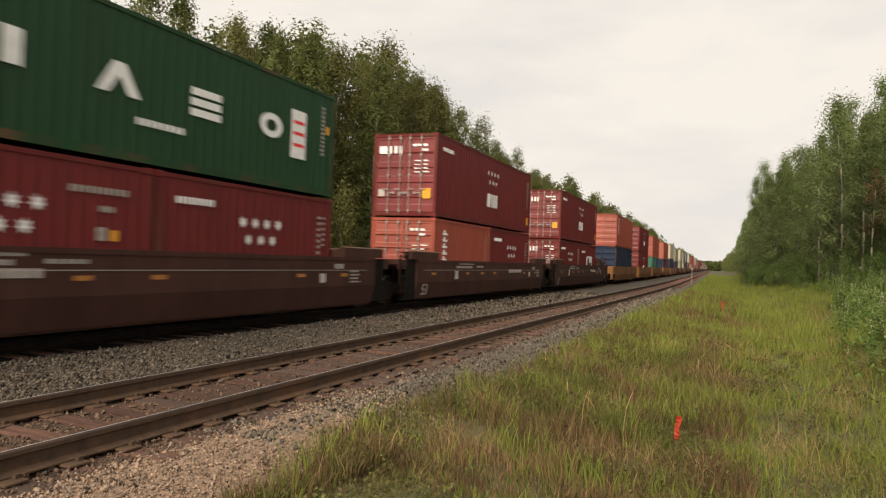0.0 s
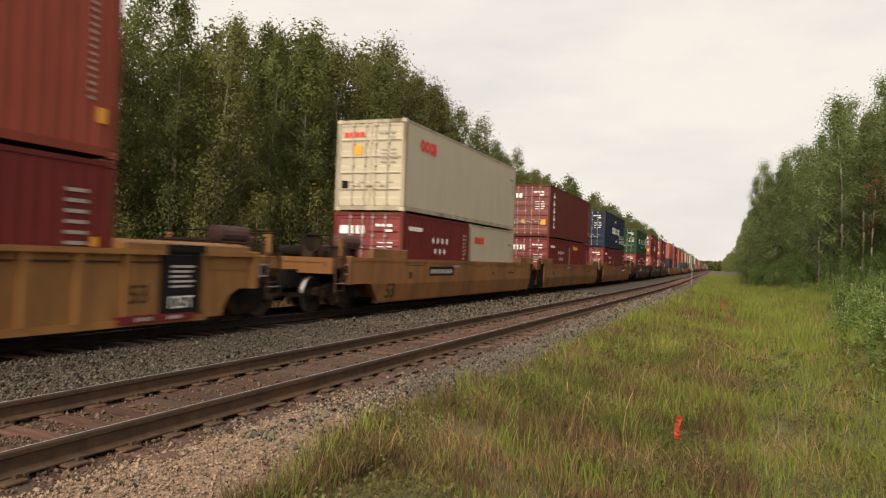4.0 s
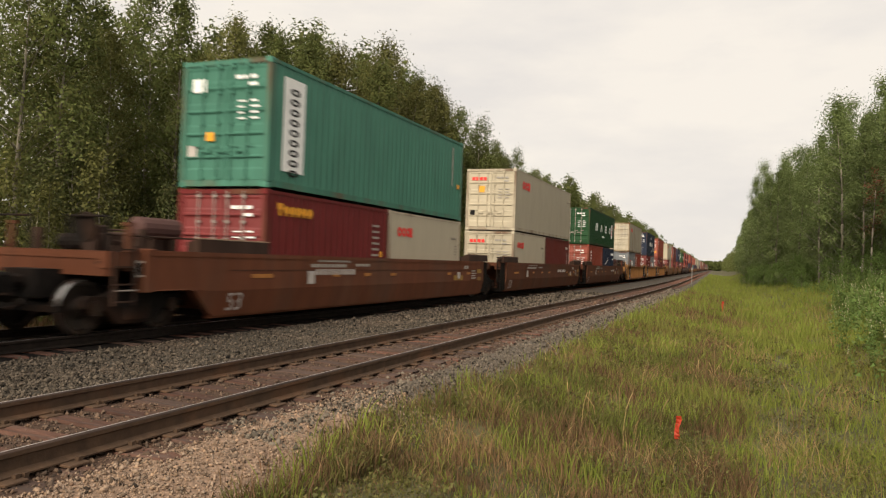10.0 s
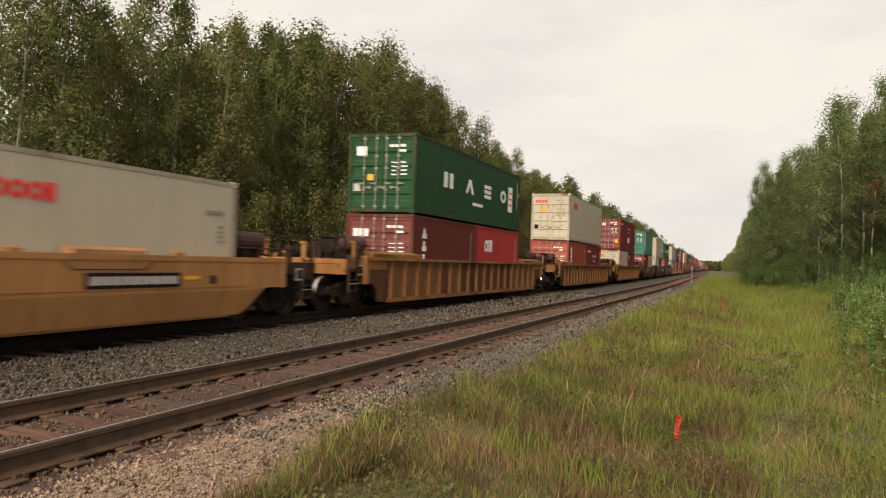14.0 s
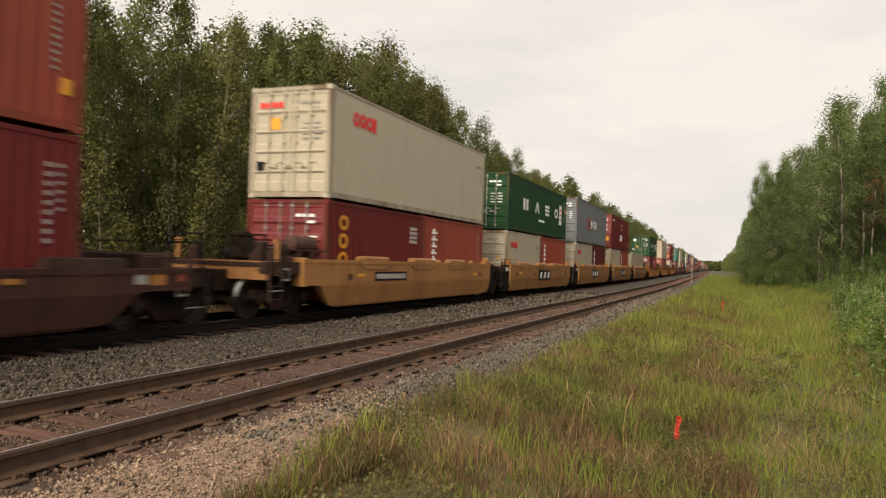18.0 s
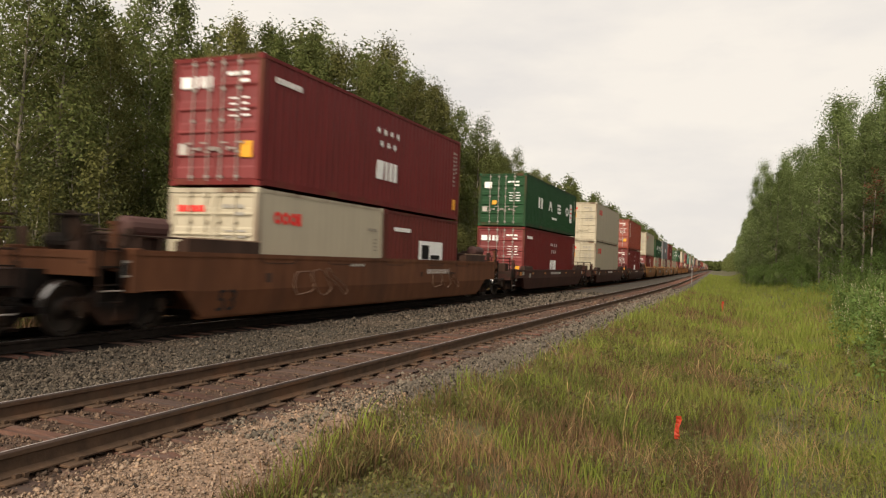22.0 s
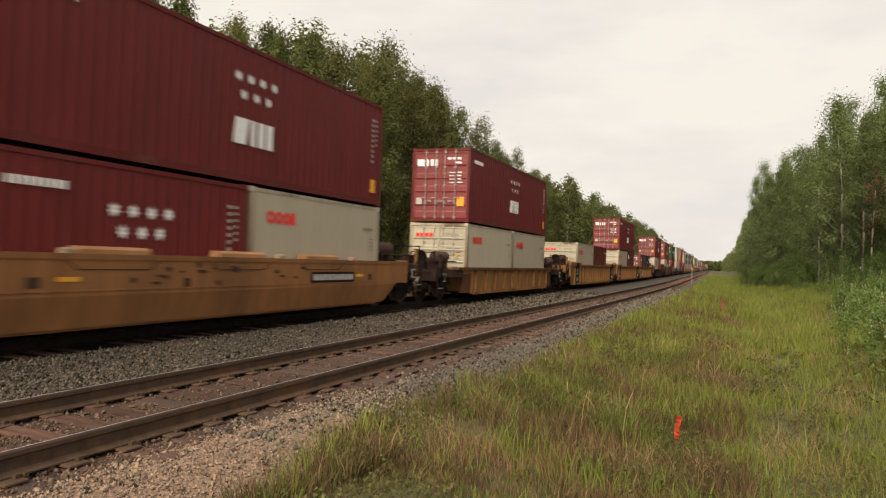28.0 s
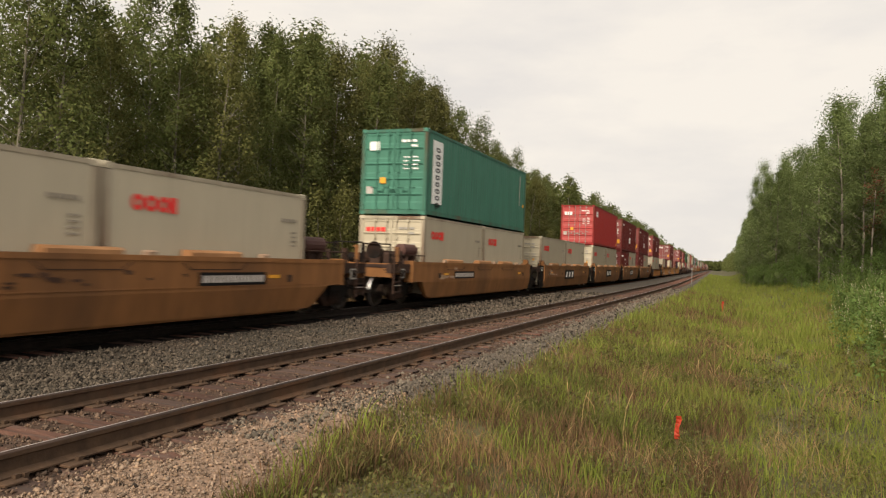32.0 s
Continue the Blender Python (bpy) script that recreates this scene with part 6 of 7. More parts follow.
while pos < 860:
    first = 1 if k % 3 == 0 and k else 0
    pos += 23.3 if (k % 3 == 1) else 19.25
    if k < len(AHEAD):
        up, lo = AHEAD[k]
    else:
        pick = lambda f: ("plain", rnd.choice(("maroon", "rust_red", "orange", "grey", "grey", "green", "navy", "brown", "teal")), f)
        up, lo = pick(40), ([pick(40)] if rnd.random() < 0.5 else [pick(20), pick(20)])
    FAR_BOX = k > 6
    place_unit(pos, "smooth53", "dark" if k < 1 else "tan" if k < 5 else rnd.choice(("tan", "dark", "brown")), k % 3 == 0, k % 3 == 1, up, lo, k < 1, 100 + k)
    k += 1


def line_pose(s, z):
    return pose(TRAIN_X - bend(s), s, z, 0, 0, bend_angle(s))


def motions():
    for ob, start, z in MOVING:
        walk(ob, [(t, line_pose(start + SPEED * t, z)) for t in range(0, 33)])
    step = SPEED / WHEEL_R / FPS
    for ws, y in SPINNING:
        walk(ws, [(i / FPS, Matrix.Translation((0, y, WHEEL_R)) @ Matrix.Rotation(-step * i, 4, "X")) for i in range(int(SECONDS * FPS) + 1)])


# ---- trees ----
def ground_at(u, y):
    return ground_height(u, y) - 0.02


def leaf_quads(centres, sizes, g, facing=None):
    """Small pointed leaves, turned at random or roughly towards the given directions."""
    n = len(centres)
    a = g.normal(size=(n, 3))
    if facing is not None:
        face = facing / (np.linalg.norm(facing, axis=1)[:, None] + 1e-6) + g.normal(size=(n, 3)) * 0.38
        a = np.cross(face, a)
    else:
        face = g.normal(size=(n, 3))
    a /= np.linalg.norm(a, axis=1)[:, None]
    b = np.cross(a, face)
    b /= np.linalg.norm(b, axis=1)[:, None]
    s = sizes[:, None]
    v = np.stack([centres - a * s * 0.65, centres + a * s * 0.45 + b * s * 0.46, centres + a * s * 0.45 - b * s * 0.46], 1)
    return v.reshape(-1, 3), np.arange(3 * n).reshape(n, 3)


def tree_meshes(name, seed, height, radius, low, leaves, size, leaf_mat, clumps=80, lean=0.3, bare=0.0, pointed=False):
    """A tapered trunk with limbs, and a crown of leaf clumps at the limbs' ends with gaps between them."""
    g = np.random.default_rng(seed)
    wood = Shape()
    top = np.array([g.normal() * lean, g.normal() * lean, height * 0.97])
    r0 = 0.0065 * height + 0.015
    path = [np.array([0.0, 0.0, -0.15])]
    for i in range(1, 7):
        k = i / 6
        path.append(top * np.array([k * k, k * k, k]) + np.array([g.normal() * 0.05, g.normal() * 0.05, 0]))
    for i in range(6):
        wood.tube(path[i], path[i + 1], r0 * (1 - i / 6.6), r0 * (1 - (i + 1) / 6.6), n=7)
    pts = []
    for c in range(clumps):
        k = low + (1 - low) * (c + g.random()) / clumps
        z = k * height
        q = (k - low) / (1 - low)
        shape = min(1.0, 0.45 + 1.6 * q) * max(0.0, 1 - q ** 2.3) ** 0.75 + 0.05
        if pointed:
            shape = min(1.0, 0.5 + 1.8 * q) * (1 - q) ** 0.8 * 1.25 + 0.06
        r = radius * shape * g.uniform(0.35, 1.12)
        a = g.uniform(0, 2 * np.pi)
        base = top * np.array([k * k, k * k, 0])
        end = base + np.array([r * np.cos(a), r * np.sin(a), z])
        start = base * 0.9 + np.array([0, 0, max(0.5, z - r * g.uniform(0.5, 1.1))])
        if r > 0.8:
            wood.tube(start, end, 0.012 + 0.006 * r, 0.005, n=3)
        if g.random() > bare:
            pts.append((end, g.uniform(0.28, 0.62) * (0.6 + radius * 0.25)))
    wts = np.array([p[1] ** 2 for p in pts])
    counts = g.multinomial(leaves, wts / wts.sum())
    cs, facing = [], []
    for (e, w), n in zip(pts, counts):
        d = g.normal(size=(n, 3)) * np.array([0.50, 0.50, 0.68]) * w
        cs.append(e + d)
        side = np.array([e[0], e[1], 0.0])
        facing.append(d / w + 0.5 * side / (np.linalg.norm(side) + 0.2) + np.array([0, 0, 0.55]))
    cs = np.concatenate(cs)
    v, f = leaf_quads(cs, size * g.uniform(0.65, 1.35, len(cs)), g, np.concatenate(facing))
    return wood.mesh(name + "_trunk", BARK, True), cloud_mesh(name + "_crown", v, f, [leaf_mat])


def tree_thing(name, meshes, label, category, group):
    t = thing(name, label, category, group)
    part("trunk", meshes[0], None, t)
    part("crown", meshes[1], None, t)
    return t


ASPENS = [tree_meshes("aspen", 20 + i, 14.0 + 0.5 * (i % 3), (2.1, 1.65, 2.4, 1.9, 1.6, 2.2, 2.0)[i], (0.18, 0.26, 0.14, 0.22, 0.30, 0.16, 0.2)[i], 12500, 0.108, LEAF if i % 3 else LEAF_PALE, 110) for i in range(7)]
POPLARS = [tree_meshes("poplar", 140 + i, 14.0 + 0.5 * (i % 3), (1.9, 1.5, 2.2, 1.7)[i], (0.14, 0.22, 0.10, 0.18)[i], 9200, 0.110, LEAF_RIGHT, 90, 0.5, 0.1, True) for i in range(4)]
FARTREE = [tree_meshes("aspen_far", 40 + i, 14.0, 2.5, 0.12, 2900, 0.22, LEAF, 80) for i in range(4)]
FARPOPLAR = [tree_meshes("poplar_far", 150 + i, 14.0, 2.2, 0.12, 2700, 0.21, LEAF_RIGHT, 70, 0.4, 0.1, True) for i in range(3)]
SAPLING = [tree_meshes("sapling", 60 + i, 4.8, 0.65, 0.05, 2200, 0.085, LEAF_PALE, 45, 0.15) for i in range(3)]
BUSH = [tree_meshes("bush", 80 + i, 3.2, 1.5, 0.04, 3400, 0.098, LEAF_SHRUB, 55, 0.3) for i in range(3)]
GAUNT = tree_meshes("aspen_gaunt", 97, 14.0, 1.5, 0.3, 500, 0.2, LEAF_PALE, 80, 0.2, 0.55)
RUSTY = tree_meshes("rusty_tree", 98, 12.0, 1.2, 0.45, 520, 0.13, LEAF_RUST, 60, 0.2, 0.6)

MADE = {}


def plant(name, meshes, u, y, scale, spin, label, category, group):
    key = meshes[1].name
    m = pose(u - bend(y), y, ground_at(u, y), 0, 0, spin) @ Matrix.Diagonal((scale[0], scale[0], scale[1], 1))
    if key not in MADE:
        MADE[key] = tree_thing(name, meshes, label, category, group)
        MADE[key].matrix_basis = m
        return
    t = copy_thing(MADE[key], Matrix())
    t.matrix_basis = m


rnd = random.Random(17)
# the wood behind the train
y = 16.2
while y < 96:
    for row in range(3 if y > 27 else 2 if y > 20 else 1):
        u = -21.6 - row * 3.3 + rnd.uniform(-1.1, 1.1)
        yy = y + rnd.uniform(-0.9, 0.9)
        hgt = (0.98 + 0.05 * math.sin(yy * 0.21) + rnd.uniform(-0.12, 0.10) * (1.0 if yy < 60 else 0.35)) * (0.86 if yy < 36 else 0.95 if yy < 42 else 1.0) * (0.96 + 0.09 * row) * (1.07 if 36 < yy <= 43 else 1.13 if 43 < yy < 57 else 0.92 if yy >= 78 else 0.91 if yy >= 60 else 1.04)
        plant("aspen_tree", rnd.choice(ASPENS if row < 2 else FARTREE), u, yy, (hgt * rnd.uniform(0.9, 1.1), hgt), rnd.uniform(0, 360), "tall green aspen with pale trunk in a dense wood", "tree", "trees behind the train")
    y += 2.35
y = 6.0
while y < 90:
    k = rnd.uniform(0.55, 1.25)
    plant("sapling", rnd.choice(SAPLING), -18.4 + rnd.uniform(-1.2, 0.9), y, (k, k), rnd.uniform(0, 360), "yellow-green aspen sapling at the wood's edge", "sapling", "saplings behind the train")
    y += rnd.uniform(0.9, 1.9)
for y in range(96, 250, 4):
    for row in range(2):
        k = rnd.uniform(0.91, 0.99)
        plant("aspen_tree", rnd.choice(FARTREE), -20.5 - 4 * row + rnd.uniform(-1.3, 1.0), y + rnd.uniform(-1.5, 1.5), (k * 1.25, k), rnd.uniform(0, 360), "green aspen in a dense wood far along the line", "tree", "trees behind the train")
plant("gaunt_tree", GAUNT, -19.6, 118, (1.0, 1.02), 20, "thin half-bare tree above the wood", "tree", "trees behind the train")
plant("gaunt_tree", GAUNT, -20.5, 124, (0.9, 1.0), 140, "thin half-bare tree above the wood", "tree", "trees behind the train")

THICKET = [tree_meshes("thicket", 120 + i, 4.6, 1.5, 0.03, 4200, 0.085, THICKET_LEAF, 80, 0.3) for i in range(3)]
y = 11.0
while y < 62:
    for row in range(2):
        k = rnd.uniform(0.75, 1.3)
        plant("thicket_bush", rnd.choice(THICKET), -20.6 - 3.6 * row + rnd.uniform(-1.0, 1.0), y + rnd.uniform(-0.8, 0.8), (k, k), rnd.uniform(0, 360), "dark leafy undergrowth beneath the aspens", "bush", "undergrowth behind the train")
    y += 2.5

# the wood on the other side of the grass
def wood_edge(y):
    knots = [(0, 12.0), (46, 11.0), (56, 9.2), (70, 7.4), (85, 6.2), (130, 4.4), (170, 5.0), (260, 6.8), (9999, 6.8)]
    for (a, p), (b, q) in zip(knots, knots[1:]):
        if y <= b:
            return p + (q - p) * (y - a) / (b - a)


y = 36.0
while y < 130:
    for row in range(3):
        u = wood_edge(y) + row * 3.0 + rnd.uniform(-0.8, 1.6)
        k = rnd.uniform(0.74, 1.10) * (0.95 if row == 0 else 1.05) * (0.93 if y < 52 else 1.0 if y < 63 else 1.08)
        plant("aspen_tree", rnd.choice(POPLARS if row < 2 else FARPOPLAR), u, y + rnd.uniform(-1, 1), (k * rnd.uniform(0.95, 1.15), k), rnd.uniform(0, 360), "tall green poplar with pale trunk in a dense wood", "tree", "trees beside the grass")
    y += 2.7
y = 52.0
while y < 125:
    k = rnd.uniform(0.35, 1.0)
    plant("bush", rnd.choice(BUSH), wood_edge(y) - 1.2 + rnd.uniform(-0.9, 1.9), y, (k, k), rnd.uniform(0, 360), "dense green bush at the edge of the wood", "bush", "bushes beside the grass")
    y += rnd.uniform(1.2, 3.6)
for y in range(130, 280, 5):
    for row in range(2):
        k = rnd.uniform(0.80, 1.0)
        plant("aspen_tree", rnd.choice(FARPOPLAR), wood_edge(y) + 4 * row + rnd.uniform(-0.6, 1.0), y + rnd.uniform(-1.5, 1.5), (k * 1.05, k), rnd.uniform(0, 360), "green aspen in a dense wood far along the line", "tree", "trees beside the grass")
for u, y in ((8.6, 57), (11.6, 62)):
    plant("rusty_tree", RUSTY, u, y, (0.9, 0.66), u * 50, "tree with dry rust-coloured leaves", "tree", "trees beside the grass")


def far_wood(name, spots, seed, label, wide=2.6, size=0.75, leaf=None):
    g = np.random.default_rng(seed)
    cs, ss = [], []
    for u, y, h, n in spots:
        z = g.beta(1.6, 1.4, n) * h
        r = wide * np.sin(np.pi * np.clip(z / h * 0.85 + 0.12, 0, 1)) * np.sqrt(g.random(n))
        a = g.uniform(0, 2 * np.pi, n)
        cs.append(np.stack([u - bend(y) + r * np.cos(a), y + r * np.sin(a), z - 0.6], 1))
        ss.append(np.full(n, size))
    v, f = leaf_quads(np.concatenate(cs), np.concatenate(ss), g)
    tagged(new(name, cloud_mesh(name, v, f, [leaf or LEAF])), label, "wood", kind="stuff")


g = np.random.default_rng(4)
spots = [(g.uniform(-30, -19.5), yy, g.uniform(11, 14.5), 150) for yy in np.linspace(248, 900, 190)]
spots += [(g.uniform(6.5, 16), yy, g.uniform(10.5, 14), 150) for yy in np.linspace(276, 900, 170)]
far_wood("distant_wood", spots, 6, "distant green woods on both sides of the line")
deep = [(g.uniform(-46, -29.5), yy, g.uniform(8.0, 11.5), 180 if yy < 42 else 420) for yy in np.linspace(8, 110, 150)]
deep += [(g.uniform(-28, -22.5), yy, g.uniform(12.6, 14.4), 300) for yy in np.linspace(58, 245, 160)]
far_wood("deep_wood", deep, 8, "dark depth of the aspen wood behind its edge", 2.6, 0.36, LEAF)
fill = [(g.uniform(15, 30), yy, g.uniform(9.5, 12.5), 420) for yy in np.linspace(44, 125, 110)]
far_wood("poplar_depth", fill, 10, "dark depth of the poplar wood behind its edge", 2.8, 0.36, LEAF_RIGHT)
close = [(g.uniform(-33, -26), yy, g.uniform(11.5, 13.6), 640) for yy in np.linspace(21, 34, 26)]
far_wood("wood_depth", close, 9, "dense aspen leaves behind the first trees", 2.2, 0.2, LEAF)
spots = [(g.uniform(-60, 150), g.uniform(980, 1040), g.uniform(9, 13), 160) for _ in range(330)]
far_wood("wood_at_the_end", spots, 7, "hazy woods where the line ends in the distance", 5.0, 2.2)


# ---- grass ----
def blades(name, n, u0, u1, y0, y1, h0, h1, w, mat, label, seed, fade=None, power=1.0, bendy=0.35, back=0.0):
    """Grass blades of two quads each, denser towards the camera."""
    g = np.random.default_rng(seed)
    yy = y0 * (y1 / y0) ** (g.random(n) ** power) - back
    uu = g.uniform(u0, u1, n)
    clump = np.array([noise.noise((a * 0.9, b * 0.9, seed * 1.7)) for a, b in zip(uu, yy)])
    patch = np.array([noise.noise((a * 0.35, b * 0.22, 3.1)) for a, b in zip(uu, yy)])
    if fade is not None:
        keep = g.random(n) < fade(uu, yy, clump)
        yy, uu, clump, patch = yy[keep], uu[keep], clump[keep], patch[keep]
        n = len(yy)
    fine_clump = np.array([noise.noise((a * 3.1, b * 2.6, seed * 0.7)) for a, b in zip(uu, yy)])
    h = g.uniform(h0, h1, n) * np.clip(1 + 0.9 * clump + 0.25 * patch + 0.8 * fine_clump, 0.25, 2.2)
    near = np.clip((yy - 4.8) / 2.6, 0.30, 1.0)
    h = np.where(uu > -2.9, h * near, h)
    wd = w * g.uniform(0.6, 1.4, n) * np.clip(yy / 12, 1.0, 3.2)
    a = g.uniform(0, 2 * np.pi, n)
    dx, dy = np.cos(a), np.sin(a)
    px = uu - np.array([bend(q) for q in yy])
    pz = np.array([max(ground_height(p, q), (sandy_height(p) if q < 7 else bed_height(p)) if -4.6 < p < -3.0 else -9) for p, q in zip(uu, yy)]) - 0.03
    lean = h * bendy * g.uniform(0.2, 1.6, n)
    la = g.uniform(0, 2 * np.pi, n)
    lx, ly = np.cos(la) * lean, np.sin(la) * lean
    rows = []
    for k, half in ((0.0, 0.5), (0.55, 0.42), (1.0, 0.06)):
        cx, cy, cz = px + lx * k * k, yy + ly * k * k, pz + h * k * (1 - 0.12 * k)
        for sg in (-1, 1):
            rows.append(np.stack([cx + sg * dx * wd * half, cy + sg * dy * wd * half, cz], 1))
    v = np.stack(rows, 1).reshape(-1, 3)
    q = np.array([(0, 1, 3, 2), (2, 3, 5, 4)])
    f = (q[None] + 6 * np.arange(n)[:, None, None]).reshape(-1, 4)
    tagged(new(name, cloud_mesh(name, v, f, [mat])), label, "grass", kind="stuff")


def verge(uu, yy, clump):
    """Thin at the ragged edge towards the ballast."""
    edge = -3.78 + 0.45 * clump + np.where(yy < 6.2, (6.2 - yy) * 0.22, 0) + np.where(yy > 11, 0.22, 0)
    return np.clip((uu - edge) / 0.35, 0.0, 1.0) * np.clip(0.85 + 0.9 * clump, 0.3, 1.0)


blades("meadow_grass", 95000, -4.3, 9.0, 3.6, 30, 0.12, 0.34, 0.0100, GRASS, "long green grass beside the ballast", 31, verge, 0.85)
blades("distant_grass", 95000, -3.7, 15.0, 22, 260, 0.22, 0.48, 0.009, GRASS, "long green grass farther along the line", 32, verge, 1.0)
blades("dry_grass", 11000, -4.2, 7.0, 3.6, 60, 0.14, 0.34, 0.008, DRYGRASS, "dry brown grass stalks among the green", 33, verge, 0.9)
blades("verge_grass", 52000, -4.2, 0.2, 3.8, 60, 0.12, 0.30, 0.010, VERGE, "dry reddish grass along the ballast edge", 34, verge, 0.9)
def low_leaves(name, n, u0, u1, y0, y1, h, size, mat, label, seed, thin=0.0):
    """Small broad leaves of low weeds, in patches."""
    g = np.random.default_rng(seed)
    yy = y0 * (y1 / y0) ** g.random(n)
    uu = g.uniform(u0, u1, n)
    clump = np.array([noise.noise((a * 1.6, b * 1.3, seed * 2.3)) for a, b in zip(uu, yy)])
    keep = (clump > thin) & (g.random(n) < verge(uu, yy, clump))
    uu, yy, clump = uu[keep], yy[keep], clump[keep]
    z = np.array([ground_height(p, q) for p, q in zip(uu, yy)]) + h * g.random(len(uu)) * np.clip(0.6 + clump, 0.3, 1.3)
    c = np.stack([uu - np.array([bend(q) for q in yy]), yy, z], 1)
    v, f = leaf_quads(c, size * g.uniform(0.6, 1.4, len(uu)) * np.clip(yy / 9, 1.0, 2.5), g)
    tagged(new(name, cloud_mesh(name, v, f, [mat])), label, "weeds", kind="stuff")


low_leaves("low_weeds", 90000, -4.1, 5.0, 3.8, 26, 0.24, 0.026, LOWLEAF, "low broad-leaved weeds among the grass", 41, 0.02)
blades("straw_patches", 60000, -3.9, 6.0, 4.5, 45, 0.12, 0.30, 0.007, STRAW, "matted straw-coloured dead grass in patches", 37, lambda u, y, c: verge(u, y, c) * np.clip((c - 0.15) * 4, 0, 1) * np.where((u > -0.5) & (y > 7), 1.0, 0.75), 0.9, 0.9)
blades("tufted_grass", 60000, -4.1, 1.4, 3.8, 20, 0.10, 0.26, 0.0125, TUFT, "dense dark green tufts of coarse grass", 43, lambda u, y, c: verge(u, y, c) * np.clip(0.5 + 1.8 * c, 0.08, 1.0) * np.clip((0.6 - u) / 2.2, 0, 1), 0.85, 0.55)
blades("short_dry_grass", 16000, -2.8, 6.0, 3.6, 7.2, 0.16, 0.34, 0.006, DRYGRASS, "short dry grass underfoot", 36, None, 0.8)
blades("trodden_grass", 26000, -2.9, 9.0, 8, 24, 0.12, 0.30, 0.011, GRASS, "short trodden grass around the viewpoint", 44, None, 0.7, 0.5, 20.2)
blades("wood_floor_grass", 9000, -20, -16.6, 8, 120, 0.2, 0.5, 0.02, VERGE, "long grass between the train and the wood", 35, None, 1.0)


def seed_stalks(name, spots, seed, label):
    g = np.random.default_rng(seed)
    s = Shape()
    for u, y, h in spots:
        x, z = u - bend(y), ground_height(u, y) - 0.03
        lx, ly = g.normal() * 0.12, g.normal() * 0.12
        s.tube((x, y, z), (x + lx * 0.6, y + ly * 0.6, z + h * 0.75), 0.004, 0.003, n=3)
        s.tube((x + lx * 0.6, y + ly * 0.6, z + h * 0.70), (x + lx * 1.1, y + ly * 1.1, z + h * 0.90), 0.003, 0.008, n=5)
        s.tube((x + lx * 1.1, y + ly * 1.1, z + h * 0.90), (x + lx * 1.5, y + ly * 1.5, z + h), 0.008, 0.002, n=5)
    tagged(new(name, s.mesh(name, STRAW)), label, "grass", kind="stuff")


g = np.random.default_rng(9)
spots = [(cu + g.normal() * 0.35, cy + g.normal() * 0.5, g.uniform(0.35, 0.62)) for cu, cy, k in ((-0.35, 14.5, 14), (1.55, 13.0, 34), (0.2, 20, 30), (0.9, 26, 14), (1.9, 10.5, 12), (-1.8, 9.6, 10), (-0.2, 32, 12), (-1.0, 24, 10)) for _ in range(k)]
seed_stalks("seed_stalks", spots, 12, "tan seed stalks standing above the grass")


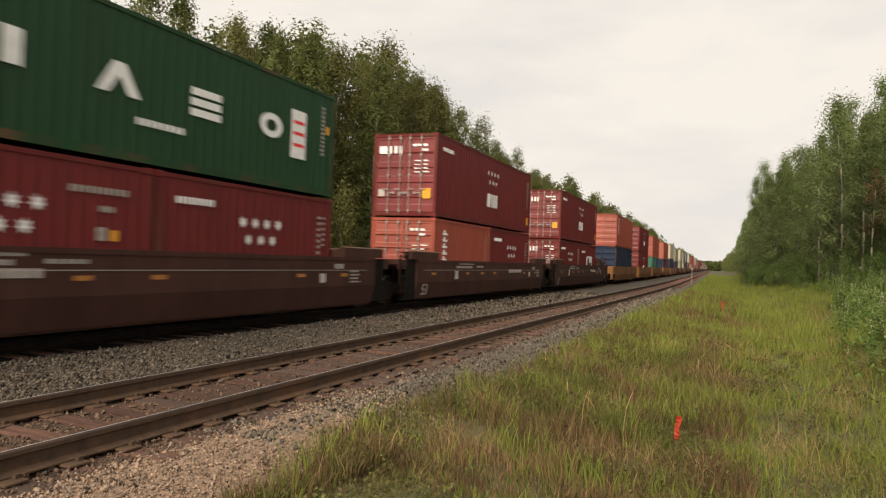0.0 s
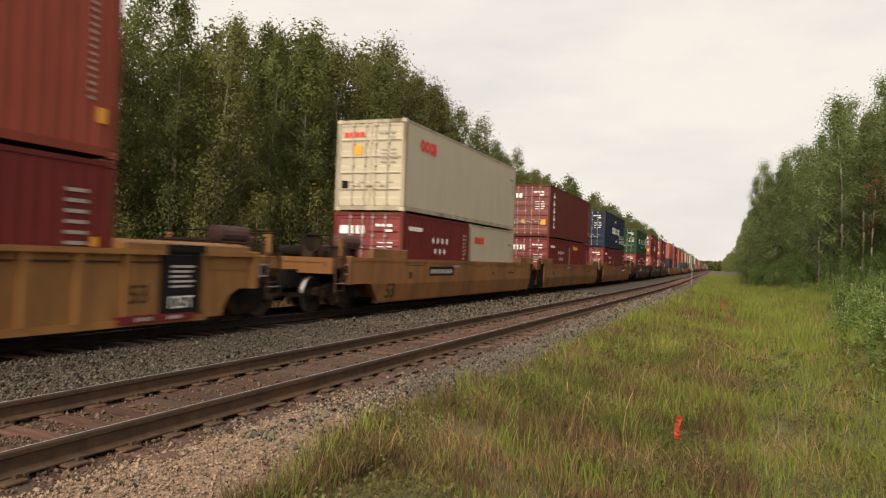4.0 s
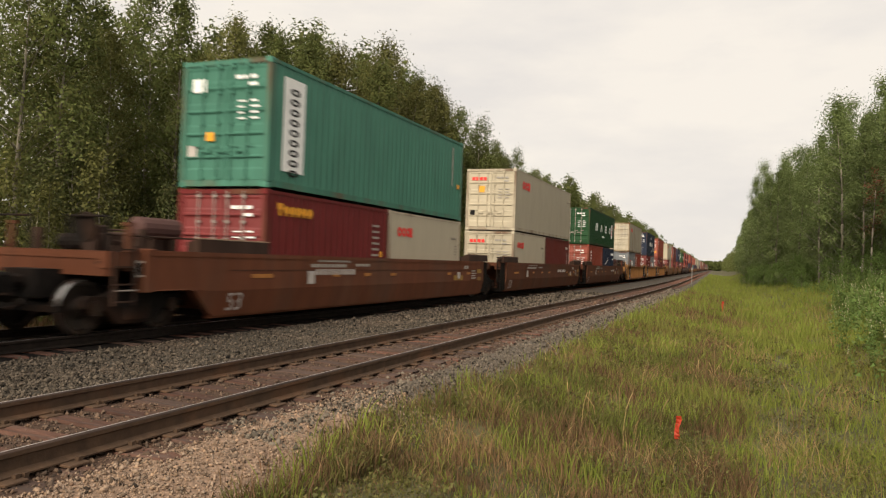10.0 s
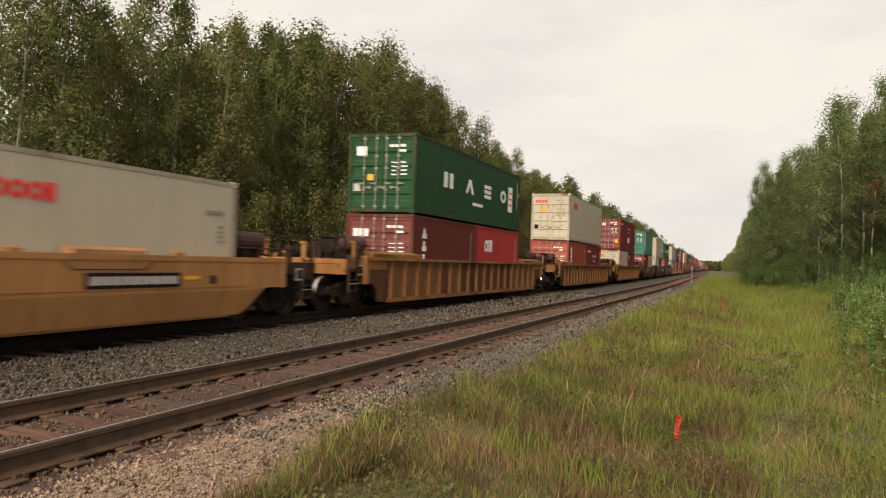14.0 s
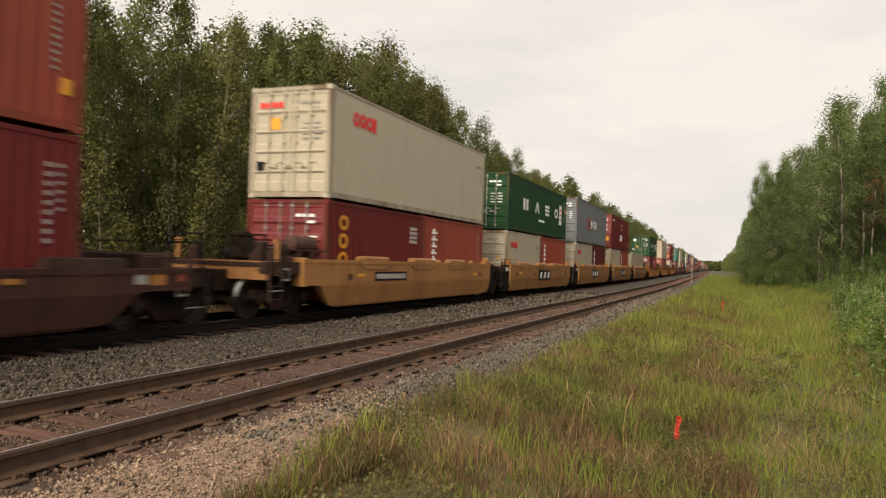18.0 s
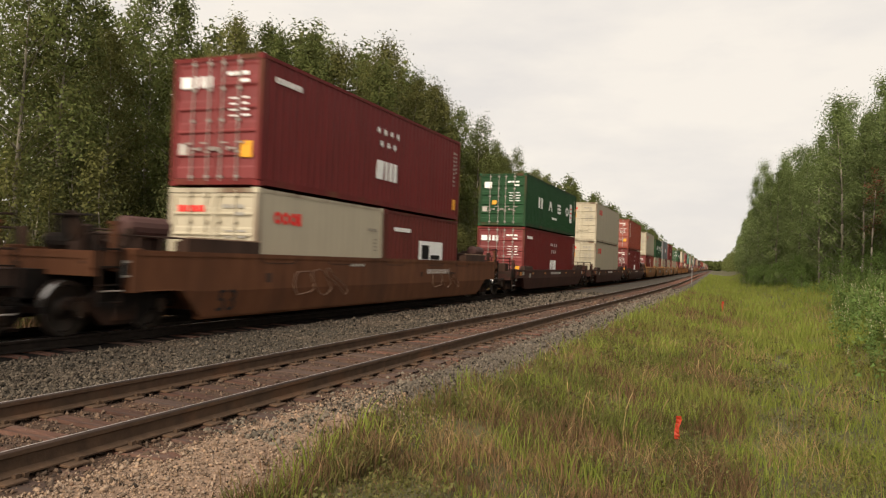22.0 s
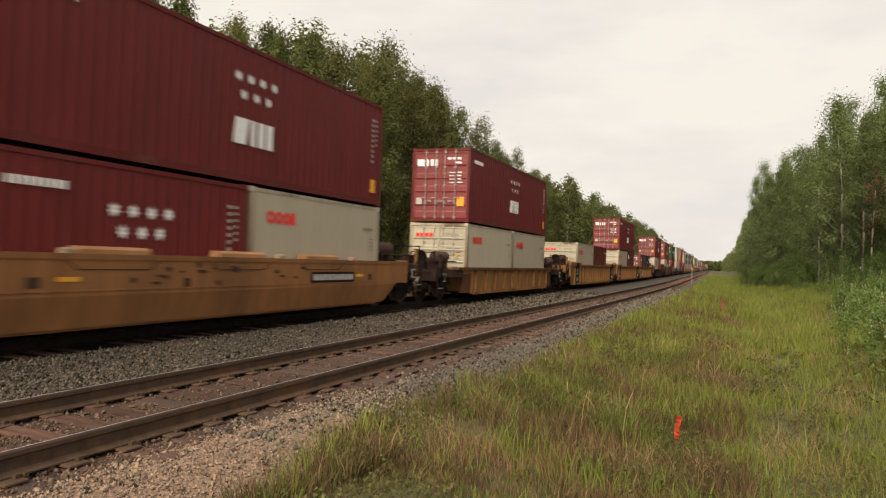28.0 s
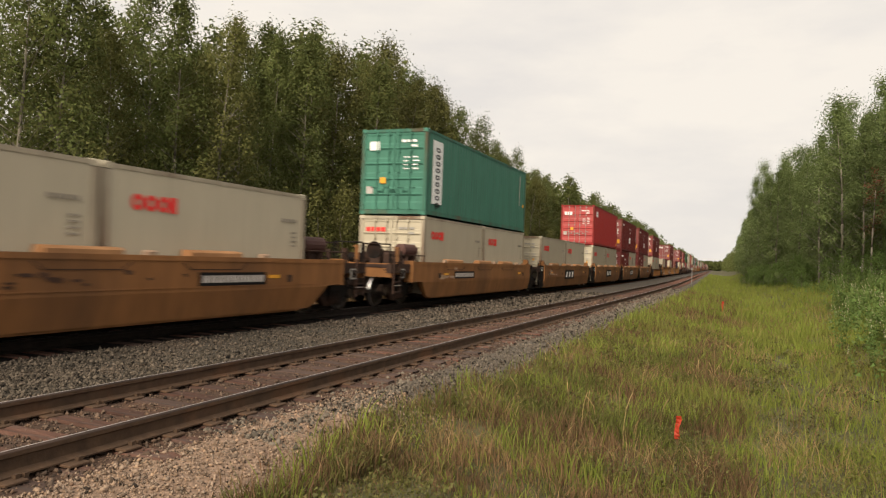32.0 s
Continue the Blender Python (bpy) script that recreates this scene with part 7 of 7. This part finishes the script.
# ---- tall weeds, flags and post ----
def weed(seed):
    g = np.random.default_rng(seed)
    st, cs, hd = Shape(), [], []
    for _ in range(26):
        x, y = g.normal(size=2) * 0.5
        h = g.uniform(0.75, 1.35)
        tip = (x * 1.25, y * 1.25, h)
        st.tube((x, y, -0.05), tip, 0.008, 0.004, n=3)
        for k in np.linspace(0.12, 0.92, 22):
            cs.append(np.array([x * (1 + 0.25 * k), y * (1 + 0.25 * k), h * k]) + g.normal(size=3) * 0.07)
        if g.random() < 0.34:
            hd += [np.array(tip) + np.array([0, 0, -0.035 * j]) + g.normal(size=3) * 0.016 for j in range(8)]
    cs = np.array(cs)
    v, f = leaf_quads(cs, 0.10 * g.uniform(0.7, 1.3, len(cs)), g, cs * np.array([1, 1, 0]) + np.array([0, 0, 0.8]))
    v2, f2 = leaf_quads(np.array(hd), 0.042 * g.uniform(0.7, 1.3, len(hd)), g)
    return st.mesh("stem", LEAF_SHRUB), cloud_mesh("foliage", v, f, [LEAF_SHRUB]), cloud_mesh("seed_tuft", v2, f2, [SEED])


WEEDS = [weed(70 + i) for i in range(4)]
weed_made = {}
rnd = random.Random(23)
for i in range(78):
    y = 16.0 + 44.0 * rnd.random() ** 1.5
    u = 3.0 + (y - 16.0) * 0.055 + rnd.random() * (1.0 + 0.11 * y)
    k = i % 4
    m = pose(u, y, ground_at(u, y), 0, 0, rnd.uniform(0, 360)) @ Matrix.Scale(rnd.uniform(0.6, 1.05), 4)
    if k not in weed_made:
        t = thing("weed_clump", "tall leafy weeds with pale seed tufts", "weeds", "weeds by the wood")
        for nm, me in zip(("stem", "foliage", "seed_tuft"), WEEDS[k]):
            part(nm, me, None, t)
        weed_made[k] = t
        t.matrix_basis = m
    else:
        copy_thing(weed_made[k], Matrix()).matrix_basis = m


def marker(u, y, h, w, drop, label):
    t = thing("marker_stake", label, "marker", "markers in the grass", m=pose(u - bend(y), y, ground_height(u, y)))
    part("stake", Shape().box(-0.012, 0.012, -0.006, 0.006, -0.1, h * 0.8), VERGE, t)
    fl = Shape()
    n = 7
    v = []
    for i in range(n):
        a = i / (n - 1)
        for sg in (-1, 1):
            v.append((sg * w * (0.5 + 0.14 * math.sin(a * 9 + sg)) + 0.014 * math.sin(a * 7), -0.016 + 0.03 * math.sin(a * 6 + sg * 0.7), h + 0.01 - a * drop))
    fl.add(v, [(2 * i, 2 * i + 1, 2 * i + 3, 2 * i + 2) for i in range(n - 1)])
    part("ribbon", fl, FLAG, t, "crumpled orange plastic ribbon")


marker(-0.60, 9.1, 0.45, 0.055, 0.27, "orange survey ribbon on a short stake in the grass")
marker(-0.62, 39.5, 0.58, 0.10, 0.5, "orange survey ribbon on a stake far along the grass")
t = thing("line_post", "pale post standing beside the track", "post", m=pose(-4.0 - bend(88), 88, -0.4))
part("pole", Shape().tube((0, 0, 0), (0, 0, 1.95), 0.045, n=8), POST, t)
part("cap", Shape().box(-0.10, 0.10, -0.03, 0.03, 1.70, 1.95), POST, t)


motions()
